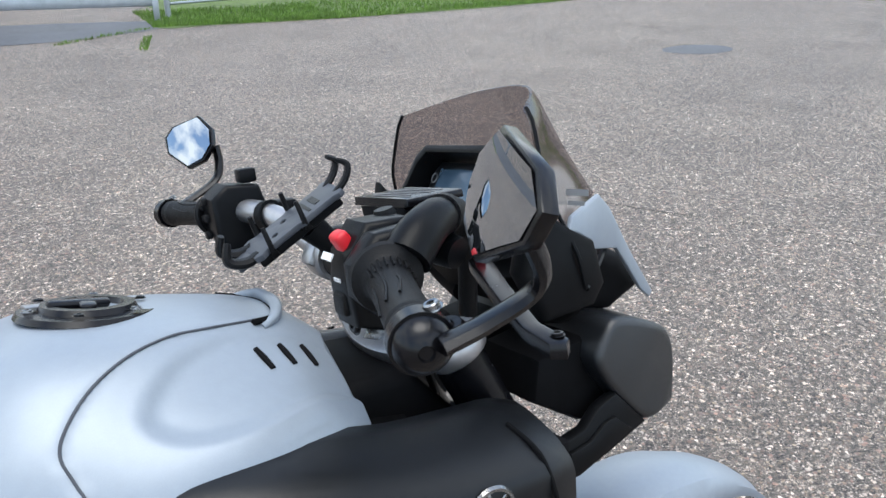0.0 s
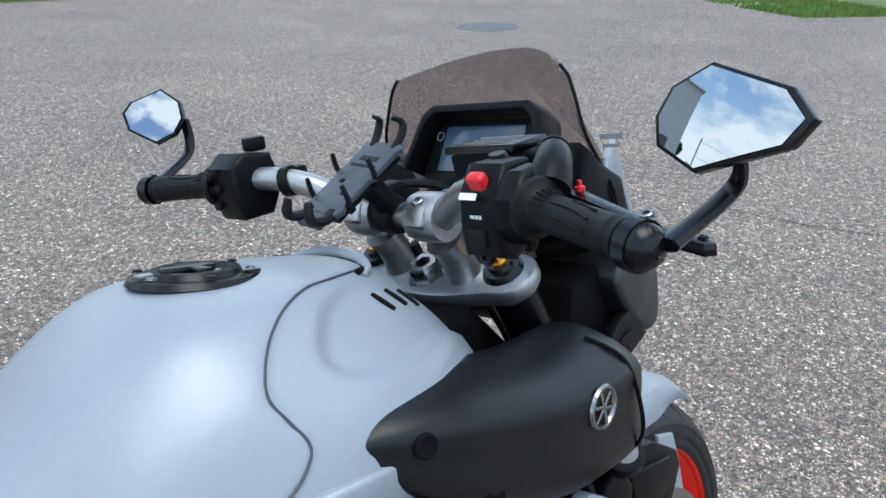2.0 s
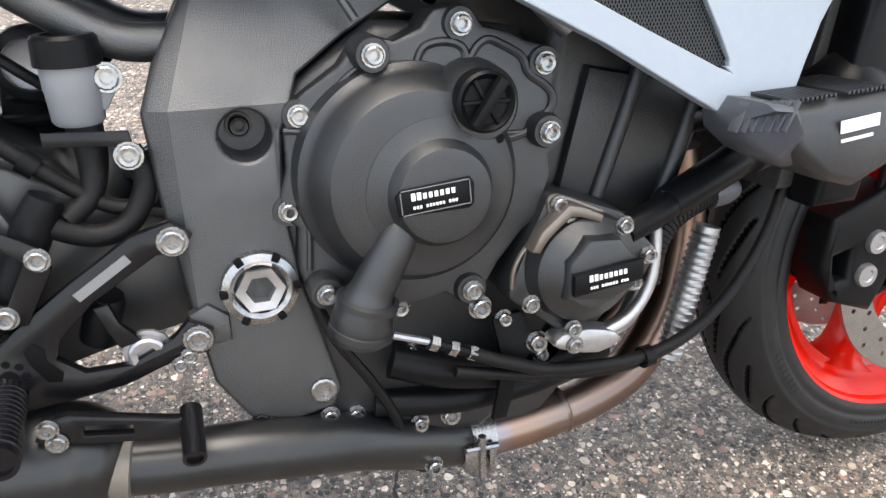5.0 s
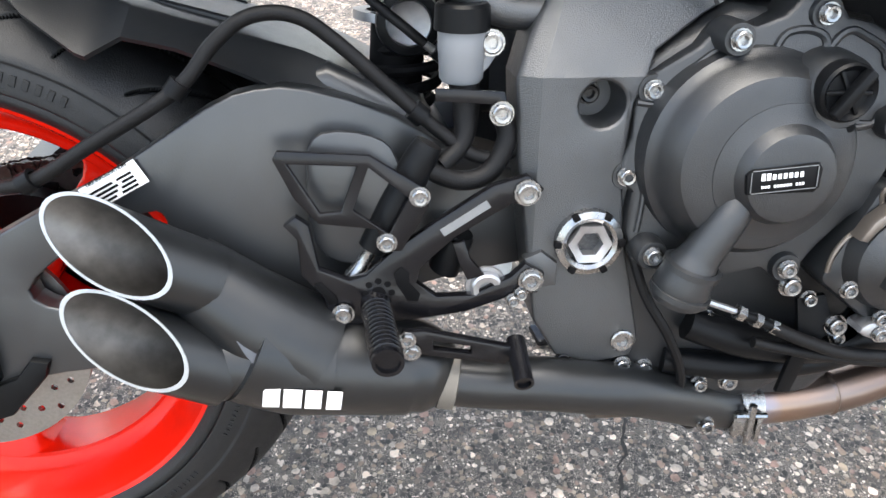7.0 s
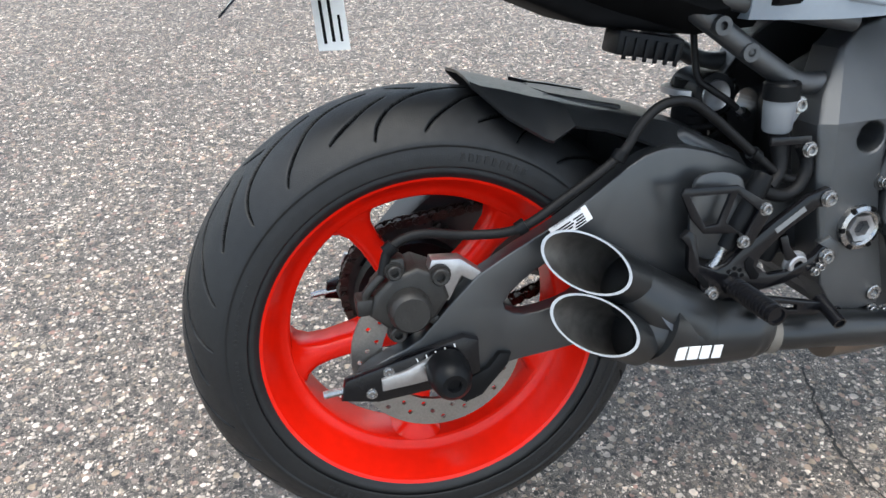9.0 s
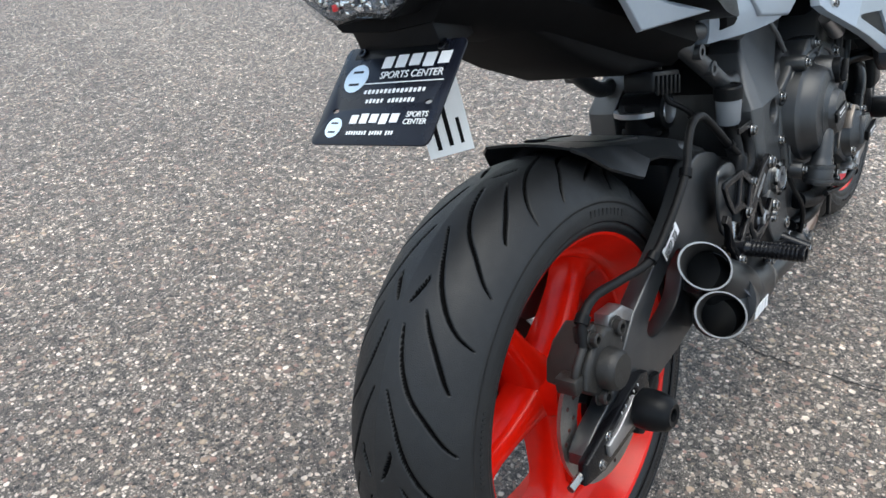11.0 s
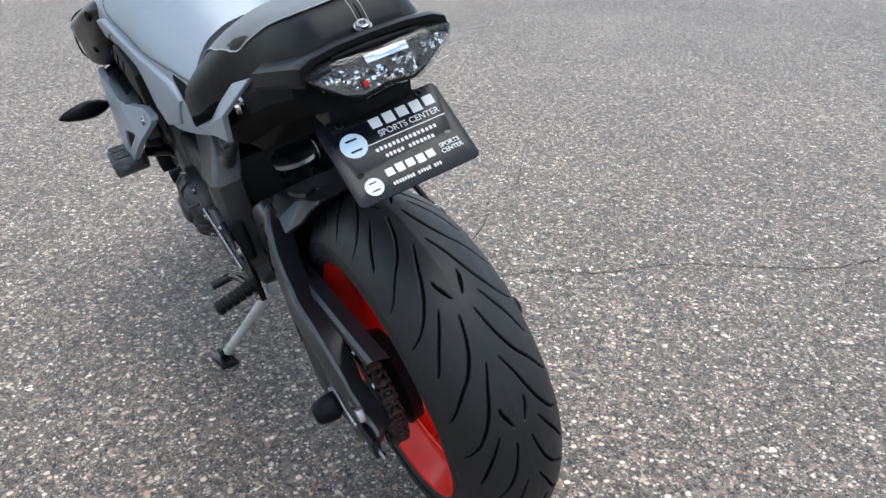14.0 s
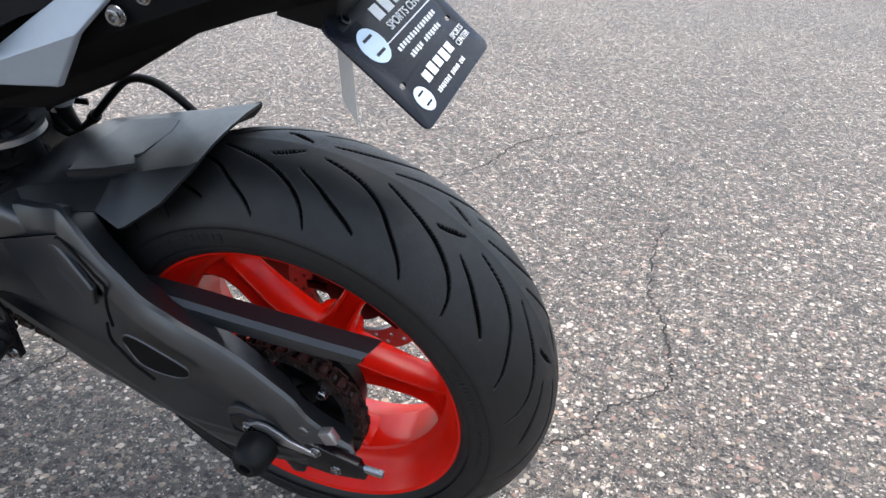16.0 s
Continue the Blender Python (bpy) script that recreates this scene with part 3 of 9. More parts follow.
def tyre_mesh(name, radius, half, bead, seg, across, grooves, period, depth=0.006, gw=0.0026):
    """A tyre whose tread grooves are cut into its skin. grooves: lines of (arc from the crown, run along the tread)."""
    half_prof = [(0.0, radius), (half * 0.30, radius - half * 0.045), (half * 0.58, radius - half * 0.17), (half * 0.80, radius - half * 0.36),
                 (half * 0.94, radius - half * 0.54), (half * 0.975, radius - half * 0.62), (half * 0.962, radius - half * 0.64), (half * 0.985, radius - half * 0.76), (half * 0.985, radius - half * 0.90), (half * 0.94, bead + 0.017), (half * 0.955, bead + 0.013), (half * 0.955, bead + 0.007), (half * 0.90, bead)]
    line = spl(half_prof, 12)
    ln = np.r_[0, np.cumsum(np.linalg.norm(np.diff(line, axis=0), axis=1))]
    s = np.linspace(-ln[-1], ln[-1], across)
    y = np.sign(s) * np.interp(abs(s), ln, line[:, 0])
    r = np.interp(abs(s), ln, line[:, 1])
    dy, dr = np.gradient(y), np.gradient(r)
    nl = np.hypot(dy, dr)
    ny, nr = -dr / nl, dy / nl
    turn = 2 * np.pi * np.arange(seg) / seg
    run = (turn * radius)[:, None] * np.ones(across)
    arc = np.ones(seg)[:, None] * s
    dist = np.full((seg, across), 1.0)
    for side in (1, -1):
        u = arc * side
        for g in grooves[side]:
            g = spl(g, 6)
            taper = gw - gw * (0.30 + 0.70 * np.sin(np.pi * np.linspace(0.04, 0.96, len(g) - 1)) ** 0.7)
            for a, b, thin in zip(g[:-1], g[1:], taper):
                d = b - a
                v = (run - a[1] + period / 2) % period - period / 2
                px, py = u - a[0], v
                t = np.clip((px * d[0] + py * d[1]) / (d @ d), 0, 1)
                dist = np.minimum(dist, np.hypot(px - t * d[0], py - t * d[1]) + thin)
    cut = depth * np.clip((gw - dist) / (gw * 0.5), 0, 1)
    rr = r + -cut * nr
    yy = y - cut * ny
    co = np.stack([rr * np.cos(turn)[:, None], yy, rr * np.sin(turn)[:, None]], -1).reshape(-1, 3)
    i, j = np.meshgrid(np.arange(seg), np.arange(across - 1), indexing="ij")
    a, b = i * across + j, ((i + 1) % seg) * across + j
    quads = np.stack([a, a + 1, b + 1, b], -1).reshape(-1, 4)
    me = bpy.data.meshes.new(name)
    me.vertices.add(len(co))
    me.vertices.foreach_set("co", co.ravel())
    me.loops.add(quads.size)
    me.loops.foreach_set("vertex_index", quads.ravel().astype(np.int32))
    me.polygons.add(len(quads))
    me.polygons.foreach_set("loop_start", np.arange(0, quads.size, 4, dtype=np.int32))
    me.polygons.foreach_set("use_smooth", np.ones(len(quads), dtype=bool))
    me.update(calc_edges=True)
    me.validate()
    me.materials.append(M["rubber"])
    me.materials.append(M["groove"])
    # faces deep in a cut get the blackened rubber as painted groove shade
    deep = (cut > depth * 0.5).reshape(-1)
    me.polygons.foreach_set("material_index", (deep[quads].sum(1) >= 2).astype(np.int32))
    return me


def wheel(name, centre, half, rim_r, tread, tyre_r, tyre_half, phase, seg, across, label):
    """A five-spoke cast wheel with its tyre; returns the rim, which carries the rest."""
    h, r = half, rim_r
    near = [(r, h), (r - 0.005, h + 0.001), (r - 0.010, h - 0.002), (r - 0.013, h - 0.008), (r - 0.018, h * 0.80), (r - 0.028, h * 0.52), (r - 0.036, h * 0.42), (r - 0.0415, h * 0.40), (r - 0.044, h * 0.36), (r - 0.045, h * 0.2)]
    skin = [(r - 0.034, h * 0.3), (r - 0.022, h * 0.55), (r - 0.012, h - 0.011), (r, h - 0.008), (r + 0.001, h - 0.004)]
    prof = [(a, -b) for a, b in skin[::-1]] + skin + near + [(a, -b) for a, b in near[::-1]]
    hub = part(name, lathe(prof, axis=(0, 1, 0), seg=96, closed=True), M["red"], bike, label, 30)
    hub.location = centre
    part("tyre", bmesh.new(), M["rubber"], hub, "black sport tyre with curved V grooves").data = tyre_mesh("tyre", tyre_r, tyre_half, rim_r - 0.006, seg, across, tread[0], tread[1])
    for k in range(5):
        a = phase + k * 2 * math.pi / 5
        d, n = np.array([math.cos(a), 0, math.sin(a)]), np.array([-math.sin(a), 0, math.cos(a)])
        rs = []
        for t, w, th, dip in ((0.026, 0.029, 0.032, 0.0), (0.060, 0.0205, 0.030, 0.25), (0.10, 0.0155, 0.026, 0.55), (0.14, 0.0150, 0.0235, 0.65), (0.163, 0.0185, 0.024, 0.65), (0.176, 0.026, 0.0265, 0.55), (0.184, 0.037, 0.030, 0.35), (0.189, 0.050, 0.033, 0.1)):
            o = d * t * (r / 0.232)
            # a channel lies open on the far flank, a rounded ridge on the near one
            c = [o + n * w * cx + np.array([0, th * cy, 0]) for cx, cy in ((-1, -0.35), (-0.92, -0.72), (-0.55, -0.97), (0, -1.0), (0.55, -0.97), (0.92, -0.72), (1, -0.35), (1, 0.85), (0.86, 1.0), (0.66, 1.0), (0.52, 1.0 - dip), (-0.52, 1.0 - dip), (-0.66, 1.0), (-0.86, 1.0), (-1, 0.85))]
            rs.append(c)
        part("spoke", rings(rs), M["red"], hub, angle=42)
    part("hub", lathe([(0.0, -0.05), (0.034, -0.05), (0.04, -0.03), (0.042, 0.03), (0.034, 0.05), (0.0, 0.05)], axis=(0, 1, 0), seg=32), M["red"], hub)
    return hub


# long swept grooves, the short ones between them and the ticks by the crown: (arc from the crown, run along the tread)
TREAD = [[(0.012, 0.548), (0.018, 0.575), (0.026, 0.600), (0.040, 0.627), (0.058, 0.648), (0.080, 0.675), (0.095, 0.688)],
         [(0.010, 0.622), (0.022, 0.652), (0.032, 0.680), (0.042, 0.703), (0.058, 0.729), (0.076, 0.747), (0.096, 0.757)],
         [(0.033, 0.528), (0.046, 0.553), (0.060, 0.577), (0.074, 0.604), (0.080, 0.614)],
         [(0.0205, 0.688), (0.0195, 0.697), (0.015, 0.710), (0.009, 0.723)], [(0.0195, 0.697), (0.0165, 0.704), (0.012, 0.714)]]
REAR_AT, REAR_R = (0.004, -0.0106, 0.3170), 0.3180
rear_tread = ({1: TREAD, -1: TREAD}, 2 * math.pi * REAR_R / 10)
shrink = [[(x * 0.62, y) for x, y in g] for g in TREAD]
front_tread = ({1: [[(x, -y) for x, y in g] for g in shrink], -1: [[(x, -y) for x, y in g] for g in shrink]}, 2 * math.pi * 0.30 / 9)
rear_wheel = wheel("rear_wheel", REAR_AT, 0.083, 0.2262, rear_tread, REAR_R, 0.0930, radians(262), 1800, 220, "glossy bright red five-spoke rear wheel")
front_wheel = wheel("front_wheel", (1.380, -0.016, 0.298), 0.053, 0.2262, front_tread, 0.2965, 0.061, radians(250), 900, 90, "glossy bright red five-spoke front wheel")


def sidewall_mark(hub, r, y, arcs):
    """Raised moulded letter blocks on both sidewalls."""
    bits = []
    for sgn in (-1, 1):
        for a0, n, step, size in arcs:
            for k in range(n):
                a = radians(a0 + step * k)
                bits.append(box((r * math.cos(a), sgn * y, r * math.sin(a)), (size, 0.0022, size * 0.55), 0.0003, (0, -math.degrees(a), 0), 1))
    tagged(part("sidewall_mark", join(*bits), M["rubber"], hub), kind="stuff")


sidewall_mark(rear_wheel, 0.2475, 0.0915, ((60, 9, 2.3, 0.009), (150, 14, 1.5, 0.005), (175, 12, 1.4, 0.004), (230, 9, 2.3, 0.009), (300, 12, 1.5, 0.005), (330, 10, 1.4, 0.004)))
sidewall_mark(front_wheel, 0.2455, 0.0600, ((205, 8, 2.3, 0.009), (250, 12, 1.5, 0.005), (285, 8, 2.3, 0.008)))


def brake_disc(parent, centre, y, r_out, r_in, holes, name="brake_disc"):
    """A drilled disc with its holes cut through."""
    hl = []
    for k in range(holes):
        a = 2 * math.pi * k / holes
        rr = r_out - 0.010 - (r_out - r_in - 0.018) * ((k * 3) % 5) / 4
        hl.append(ring_pts((rr * math.cos(a), rr * math.sin(a)), 0.0035, 6, a))
    bm = prism(ring_pts((0, 0), r_out, 72), y - 0.0025, y + 0.0025, holes=[ring_pts((0, 0), r_in, 48)] + hl)
    return part(name, bm, M["disc"], parent, "drilled steel brake disc with brown dust")


rear_disc = brake_disc(rear_wheel, None, -0.101, 0.110, 0.072, 40)
part("disc_carrier", lathe([(0.018, 0.085), (0.045, 0.093), (0.045, 0.101), (0.018, 0.103)], axis=(0, -1, 0), seg=32), M["black"], rear_wheel)
for k in range(5):
    a = 2 * math.pi * k / 5
    part("carrier_arm", box((0.055 * math.cos(a), -0.098, 0.055 * math.sin(a)), (0.05, 0.006, 0.014), 0.002, (0, -math.degrees(a), 0)), M["black"], rear_wheel)
for sgn in (-1, 1):
    brake_disc(front_wheel, None, sgn * 0.072, 0.160, 0.115, 48)
    for k in range(6):
        a = 2 * math.pi * (k + 0.3) / 6
        part("carrier_arm", box((0.085 * math.cos(a), sgn * 0.070, 0.085 * math.sin(a)), (0.085, 0.006, 0.016), 0.002, (0, -math.degrees(a), 0)), M["black"], front_wheel)
    for k in range(6):
        a = 2 * math.pi * (k + 0.3) / 6
        bolt((0.120 * math.cos(a), sgn * 0.073, 0.120 * math.sin(a)), 0.007, front_wheel, (0, sgn, 0), "steel", 0.004)

# sprocket and chain on the left
SPR_Y, SPR_R, CHAIN_Y = 0.1066, 0.1005, 0.096
teeth = []
for k in range(43 * 4):
    a = 2 * math.pi * k / (43 * 4)
    teeth.append(((SPR_R + (0.005 if k % 4 in (0, 1) else -0.003)) * math.cos(a), (SPR_R + (0.005 if k % 4 in (0, 1) else -0.003)) * math.sin(a)))
part("rear_sprocket", prism(teeth, SPR_Y - 0.003, SPR_Y + 0.003, holes=[ring_pts((0, 0), 0.0795, 48)]), M["sprocket"], rear_wheel, "dark steel rear sprocket ring")
for k in range(6):
    a = 2 * math.pi * (k + 0.35) / 6
    arm = prism([(0.030, -0.016), (0.060, -0.009), (0.084, -0.012), (0.084, 0.012), (0.060, 0.009), (0.030, 0.016)], SPR_Y - 0.006, SPR_Y - 0.0005, 0.0015)
    bmesh.ops.rotate(arm, verts=arm.verts, cent=(0, 0, 0), matrix=Matrix.Rotation(-a, 3, "Y"))
    part("sprocket_arm", arm, M["black"], rear_wheel)
    bolt((0.0735 * math.cos(a), SPR_Y - 0.001, 0.0735 * math.sin(a)), 0.0075, rear_wheel, (0, 1, 0), "steel", 0.014)
part("sprocket_hub", lathe([(0.0, 0.108), (0.030, 0.108), (0.036, 0.103), (0.038, 0.095)], axis=(0, 1, 0), seg=32), M["black"], rear_wheel)
part("cush_drive", lathe([(0.02, 0.05), (0.085, 0.055), (0.088, 0.075), (0.06, 0.094), (0.02, 0.095)], axis=(0, 1, 0), seg=48), M["black"], rear_wheel)

# ---------- swingarm, chain, rear brake, exhaust ----------
arm_r = [(-0.100, 0.312), (-0.06, 0.334), (-0.02, 0.352), (0.055, 0.424), (0.157, 0.476), (0.245, 0.532), (0.285, 0.546), (0.325, 0.544), (0.394, 0.520), (0.47, 0.475), (0.57, 0.450),
         (0.59, 0.420), (0.56, 0.385), (0.46, 0.372), (0.36, 0.350), (0.26, 0.322), (0.17, 0.306), (0.10, 0.300), (0.04, 0.290), (-0.02, 0.282), (-0.09, 0.284)]
win_r = spl([(0.085, 0.382), (0.125, 0.418), (0.188, 0.448), (0.205, 0.440), (0.198, 0.400), (0.170, 0.372), (0.110, 0.362)], 3, True)


def arm_warp(side):
    def warp(x, y, z):
        return x, y + side * (-0.035 * max(0.0, x - 0.22) / 0.3 + 0.02 * max(0.0, 0.5 - z) * 0), z
    return warp


swing = part("swingarm", prism(arm_r, -0.142, -0.117, 0.010, holes=[win_r], seg=3, warp=arm_warp(-1), smooth=2), M["arm"], bike, "satin black banana-shaped aluminium swingarm", 32)
# left arm: a cast face with a crest along its upper edge, shut lines and a pocket
arm_l = [(-0.105, 0.312), (-0.080, 0.334), (-0.055, 0.363), (-0.040, 0.392), (-0.010, 0.424), (0.015, 0.446), (0.045, 0.466), (0.085, 0.486), (0.125, 0.500), (0.152, 0.526), (0.186, 0.554), (0.213, 0.578), (0.234, 0.584), (0.274, 0.568), (0.341, 0.552), (0.45, 0.490), (0.57, 0.450),
         (0.59, 0.420), (0.56, 0.385), (0.46, 0.335), (0.36, 0.296), (0.300, 0.274), (0.240, 0.279), (0.165, 0.298), (0.105, 0.297), (0.06, 0.280), (0.0, 0.275), (-0.09, 0.284)]


def arm_face(x, lift=0.0):
    """How far out the face of the left arm stands: it bellies out beside the wheel and tucks in towards the pivot."""
    return float(np.interp(x, [-0.1, -0.02, 0.08, 0.17, 0.26, 0.34, 0.6], [0.150, 0.160, 0.165, 0.152, 0.120, 0.108, 0.085])) + lift


def on_arm(pts, lift=0.0):
    return [(x, arm_face(x, lift), z) for x, z in pts]


def pillow(outline, profile, face, rise=0.0, smooth=2):
    """A plate whose rim falls away in steps of (inset, fall); rise deepens the fall along edges that look up."""
    o = np.array(spl(outline, smooth, True))
    d = np.roll(o, -1, 0) - np.roll(o, 1, 0)
    d /= np.linalg.norm(d, axis=1)[:, None]
    nrm = np.stack([d[:, 1], -d[:, 0]], 1)
    if np.sum(o[:, 0] * np.roll(o[:, 1], -1) - o[:, 1] * np.roll(o[:, 0], -1)) < 0:
        nrm = -nrm
    rs = []
    for inset, fall in profile:
        q = o - nrm * inset
        rs.append([(x, face(x) + fall * (1 + rise * max(0.0, n[1])), z) for (x, z), n in zip(q, nrm)])
    return rings(rs)


part("left_arm", pillow(arm_l, [(0.020, -0.036), (0.006, -0.020), (0.0, -0.0125), (0.0015, -0.0085), (0.006, -0.0055), (0.015, -0.0022), (0.021, -0.0004), (0.025, 0.0)], arm_face, 0.5, 3), M["arm"], swing, angle=20)
for line in ([(0.240, 0.549), (0.223, 0.555), (0.187, 0.539), (0.165, 0.525), (0.163, 0.516), (0.178, 0.479), (0.184, 0.446)], [(0.199, 0.440), (0.208, 0.406), (0.187, 0.396), (0.160, 0.384), (0.142, 0.376)]):
    part("shut_line", tube(on_arm(spl(line, 5), 0.0002), 0.0019, 1, 6), M["dark"], swing)
pocket = spl([(0.172, 0.434), (0.154, 0.447), (0.113, 0.442), (0.076, 0.432), (0.078, 0.414), (0.112, 0.400), (0.152, 0.398), (0.168, 0.418)], 4, True)
part("arm_slot", rings([on_arm(pocket, 0.0), on_arm(pocket, 0.0012)]), M["dark"], swing)
part("slot_rim", tube(on_arm(pocket, 0.0008), 0.0017, 1, 6, True), M["arm"], swing)
part("arm_facet", pillow([(0.292, 0.520), (0.252, 0.542), (0.228, 0.530), (0.192, 0.500), (0.206, 0.466), (0.230, 0.462), (0.270, 0.484)], [(0.0, -0.004), (0.001, 0.0010), (0.003, 0.0030), (0.008, 0.0045)], arm_face, 0.2, 1), M["arm"], swing, angle=20)
part("cross_brace", join(prism([(0.30, 0.40), (0.28, 0.54), (0.34, 0.56), (0.42, 0.52), (0.46, 0.46), (0.45, 0.40)], -0.10, 0.115, 0.015, seg=3), lathe([(0.0, -0.135), (0.032, -0.135), (0.034, 0.0), (0.032, 0.135), (0.0, 0.135)], (0.555, 0, 0.419), (0, 1, 0), 24)), M["arm"], swing)
part("pressed_panel", prism([(0.335, 0.515), (0.375, 0.512), (0.395, 0.49), (0.40, 0.42), (0.36, 0.40), (0.325, 0.42), (0.322, 0.49)], -0.153, -0.146, 0.005, smooth=3), M["arm"], swing)
lab = side_plane(0.170, -0.1455, 0.474, 28)
label_plate = bars("tyre_label", [(0, 0, 0.052, 0.021)], M["white"], swing, lab, 0.0006, "white tyre information sticker")
words("label_heading", "TIRE INFORMATION", 0.0042, M["dark"], label_plate, lab @ Matrix.Translation((0, 0.010, 0.0008)))
bars("label_print", [((-0.004 + dx) * 0.72, dy * 0.9, w * 0.68, 0.0020) for dx, dy, w in ((-0.012, 0.003, 0.036), (0.02, 0.003, 0.02), (-0.01, -0.001, 0.04), (0.022, -0.001, 0.016), (-0.012, -0.005, 0.036), (0.02, -0.005, 0.02), (-0.014, -0.009, 0.03), (0.018, -0.009, 0.022))], M["dark"], label_plate, lab @ Matrix.Translation((0, 0, 0.0007)), 0.0003)

# axle blocks, adjusters and axle sliders
AXLE = ((-1, 0.0265, 0.202), (1, 0.024, 0.196))
for s, r_b, out in AXLE:
    f = (lambda b: b) if s < 0 else flip_y
    part("axle_block", f(prism([(-0.125, 0.292), (-0.118, 0.318), (-0.07, 0.330), (0.03, 0.352), (0.048, 0.345), (0.048, 0.300), (0.01, 0.288), (-0.08, 0.282)], -0.156, -0.142, 0.003)), M["anod"], swing)
    part("axle_slider", f(lathe([(0.0, out), (r_b * 0.30, out), (r_b * 0.33, out + 0.006), (r_b * 0.55, out + 0.007), (r_b * 0.80, out + 0.002), (r_b * 0.93, out - 0.010), (r_b, out - 0.025), (r_b * 0.97, 0.165), (r_b * 0.66, 0.158), (0.0, 0.158)], (0.004, 0, 0.320), (0, -1, 0), 28)), M["black"], swing, "black plastic axle crash bobbin")
    part("adjuster_screw", f(tube([(-0.145, -0.146, 0.300), (-0.10, -0.146, 0.303)], 0.005, 1, 8)), M["steel"], swing)
    for q in ((-0.065, 0.322), (-0.088, 0.296)):
        bolt((q[0], s * 0.156, q[1]), 0.0055, swing, (0, s, 0), h=0.003)
part("axle_nut_plate", prism([(-0.075, 0.300), (-0.075, 0.316), (-0.045, 0.322), (0.0, 0.340), (0.012, 0.330), (0.0, 0.305), (-0.04, 0.302)], -0.162, -0.155, 0.002), M["alu"], swing, "bare aluminium axle block")
# left block: a black casting with a bare strip along the axle slot and a bright adjuster end
part("axle_nut_plate", prism([(0.020, 0.344), (0.006, 0.352), (-0.006, 0.352), (-0.024, 0.341), (-0.032, 0.334), (-0.064, 0.322), (-0.066, 0.315), (-0.034, 0.318), (-0.014, 0.322), (-0.006, 0.335), (0.010, 0.338)], 0.1555, 0.1595, 0.0012), M["alu"], swing, "bare aluminium strip beside the axle slot")
part("block_rib", prism([(0.050, 0.352), (0.034, 0.364), (-0.008, 0.356), (-0.050, 0.357), (-0.056, 0.345), (-0.020, 0.338), (0.018, 0.346), (0.046, 0.338)], 0.146, 0.1535, 0.003, smooth=2), M["arm"], swing)
part("block_hook", prism([(-0.010, 0.292), (-0.026, 0.262), (-0.040, 0.266), (-0.048, 0.284)], 0.146, 0.155, 0.003), M["anod"], swing)
part("adjuster_end", box((-0.082, 0.1475, 0.350), (0.017, 0.012, 0.020), 0.0015, (0, 25, 0)), M["alu"], swing, "bare square adjuster end")
part("adjuster_end", box((-0.112, 0.149, 0.303), (0.014, 0.010, 0.010), 0.0015, (0, 15, 0)), M["alu"], swing, "bare square adjuster end")
bolt((0.022, 0.157, 0.338), 0.0055, swing, (0, 1, 0), h=0.006)
bars("scale_marks", [(-0.02 + 0.012 * k, 0, 0.0012, 0.005) for k in range(5)], M["white"], swing, side_plane(-0.01, -0.1565, 0.337, 14), 0.0004)
part("caliper_stay", prism([(0.02, 0.285), (0.06, 0.300), (0.075, 0.318), (0.09, 0.315), (0.085, 0.30), (0.05, 0.262), (0.028, 0.255), (0.015, 0.265)], -0.150, -0.138, 0.003), M["black"], swing)

# rear caliper over the disc
cal = part("rear_caliper", join(prism([(-0.078, 0.392), (-0.070, 0.418), (-0.050, 0.436), (-0.018, 0.446), (0.010, 0.432), (0.018, 0.402), (0.002, 0.380), (-0.022, 0.364), (-0.050, 0.364)], -0.146, -0.085, 0.006, seg=3), box((-0.082, -0.125, 0.402), (0.022, 0.030, 0.022), 0.004), box((-0.040, -0.128, 0.446), (0.018, 0.024, 0.026), 0.004), box((0.0, -0.130, 0.372), (0.030, 0.020, 0.014), 0.004, (0, 40, 0))), M["caliper"], bike, "grimy dark rear brake caliper")
part("piston_housing", lathe([(0.0, 0.168), (0.021, 0.168), (0.0245, 0.164), (0.026, 0.158), (0.0265, 0.14), (0.0, 0.14)], (-0.032, 0, 0.398), (0, -1, 0), 28), M["caliper"], cal)
part("caliper_bracket", prism([(0.0, 0.452), (0.035, 0.448), (0.062, 0.425), (0.055, 0.412), (0.035, 0.425), (0.018, 0.395), (0.006, 0.400), (0.012, 0.425), (-0.005, 0.435)], -0.140, -0.118, 0.003), M["alu"], cal, "pale cast caliper bracket")
part("pad_pin", tube([(-0.085, -0.128, 0.405), (-0.055, -0.128, 0.407)], [0.009, 0.009, 0.006], 3, 10), M["caliper"], cal)
bolt((-0.048, -0.142, 0.367), 0.010, cal, material="caliper", h=0.012)
bolt((0.008, -0.142, 0.432), 0.011, cal, material="caliper", h=0.010)
bolt((-0.045, -0.140, 0.445), 0.009, cal, material="caliper", h=0.010)
bars("cast_mark", [(-0.006, 0, 0.010, 0.003), (0.006, 0.002, 0.008, 0.003)], M["grey"], cal, side_plane(-0.032, -0.1672, 0.398, 20), 0.0006)

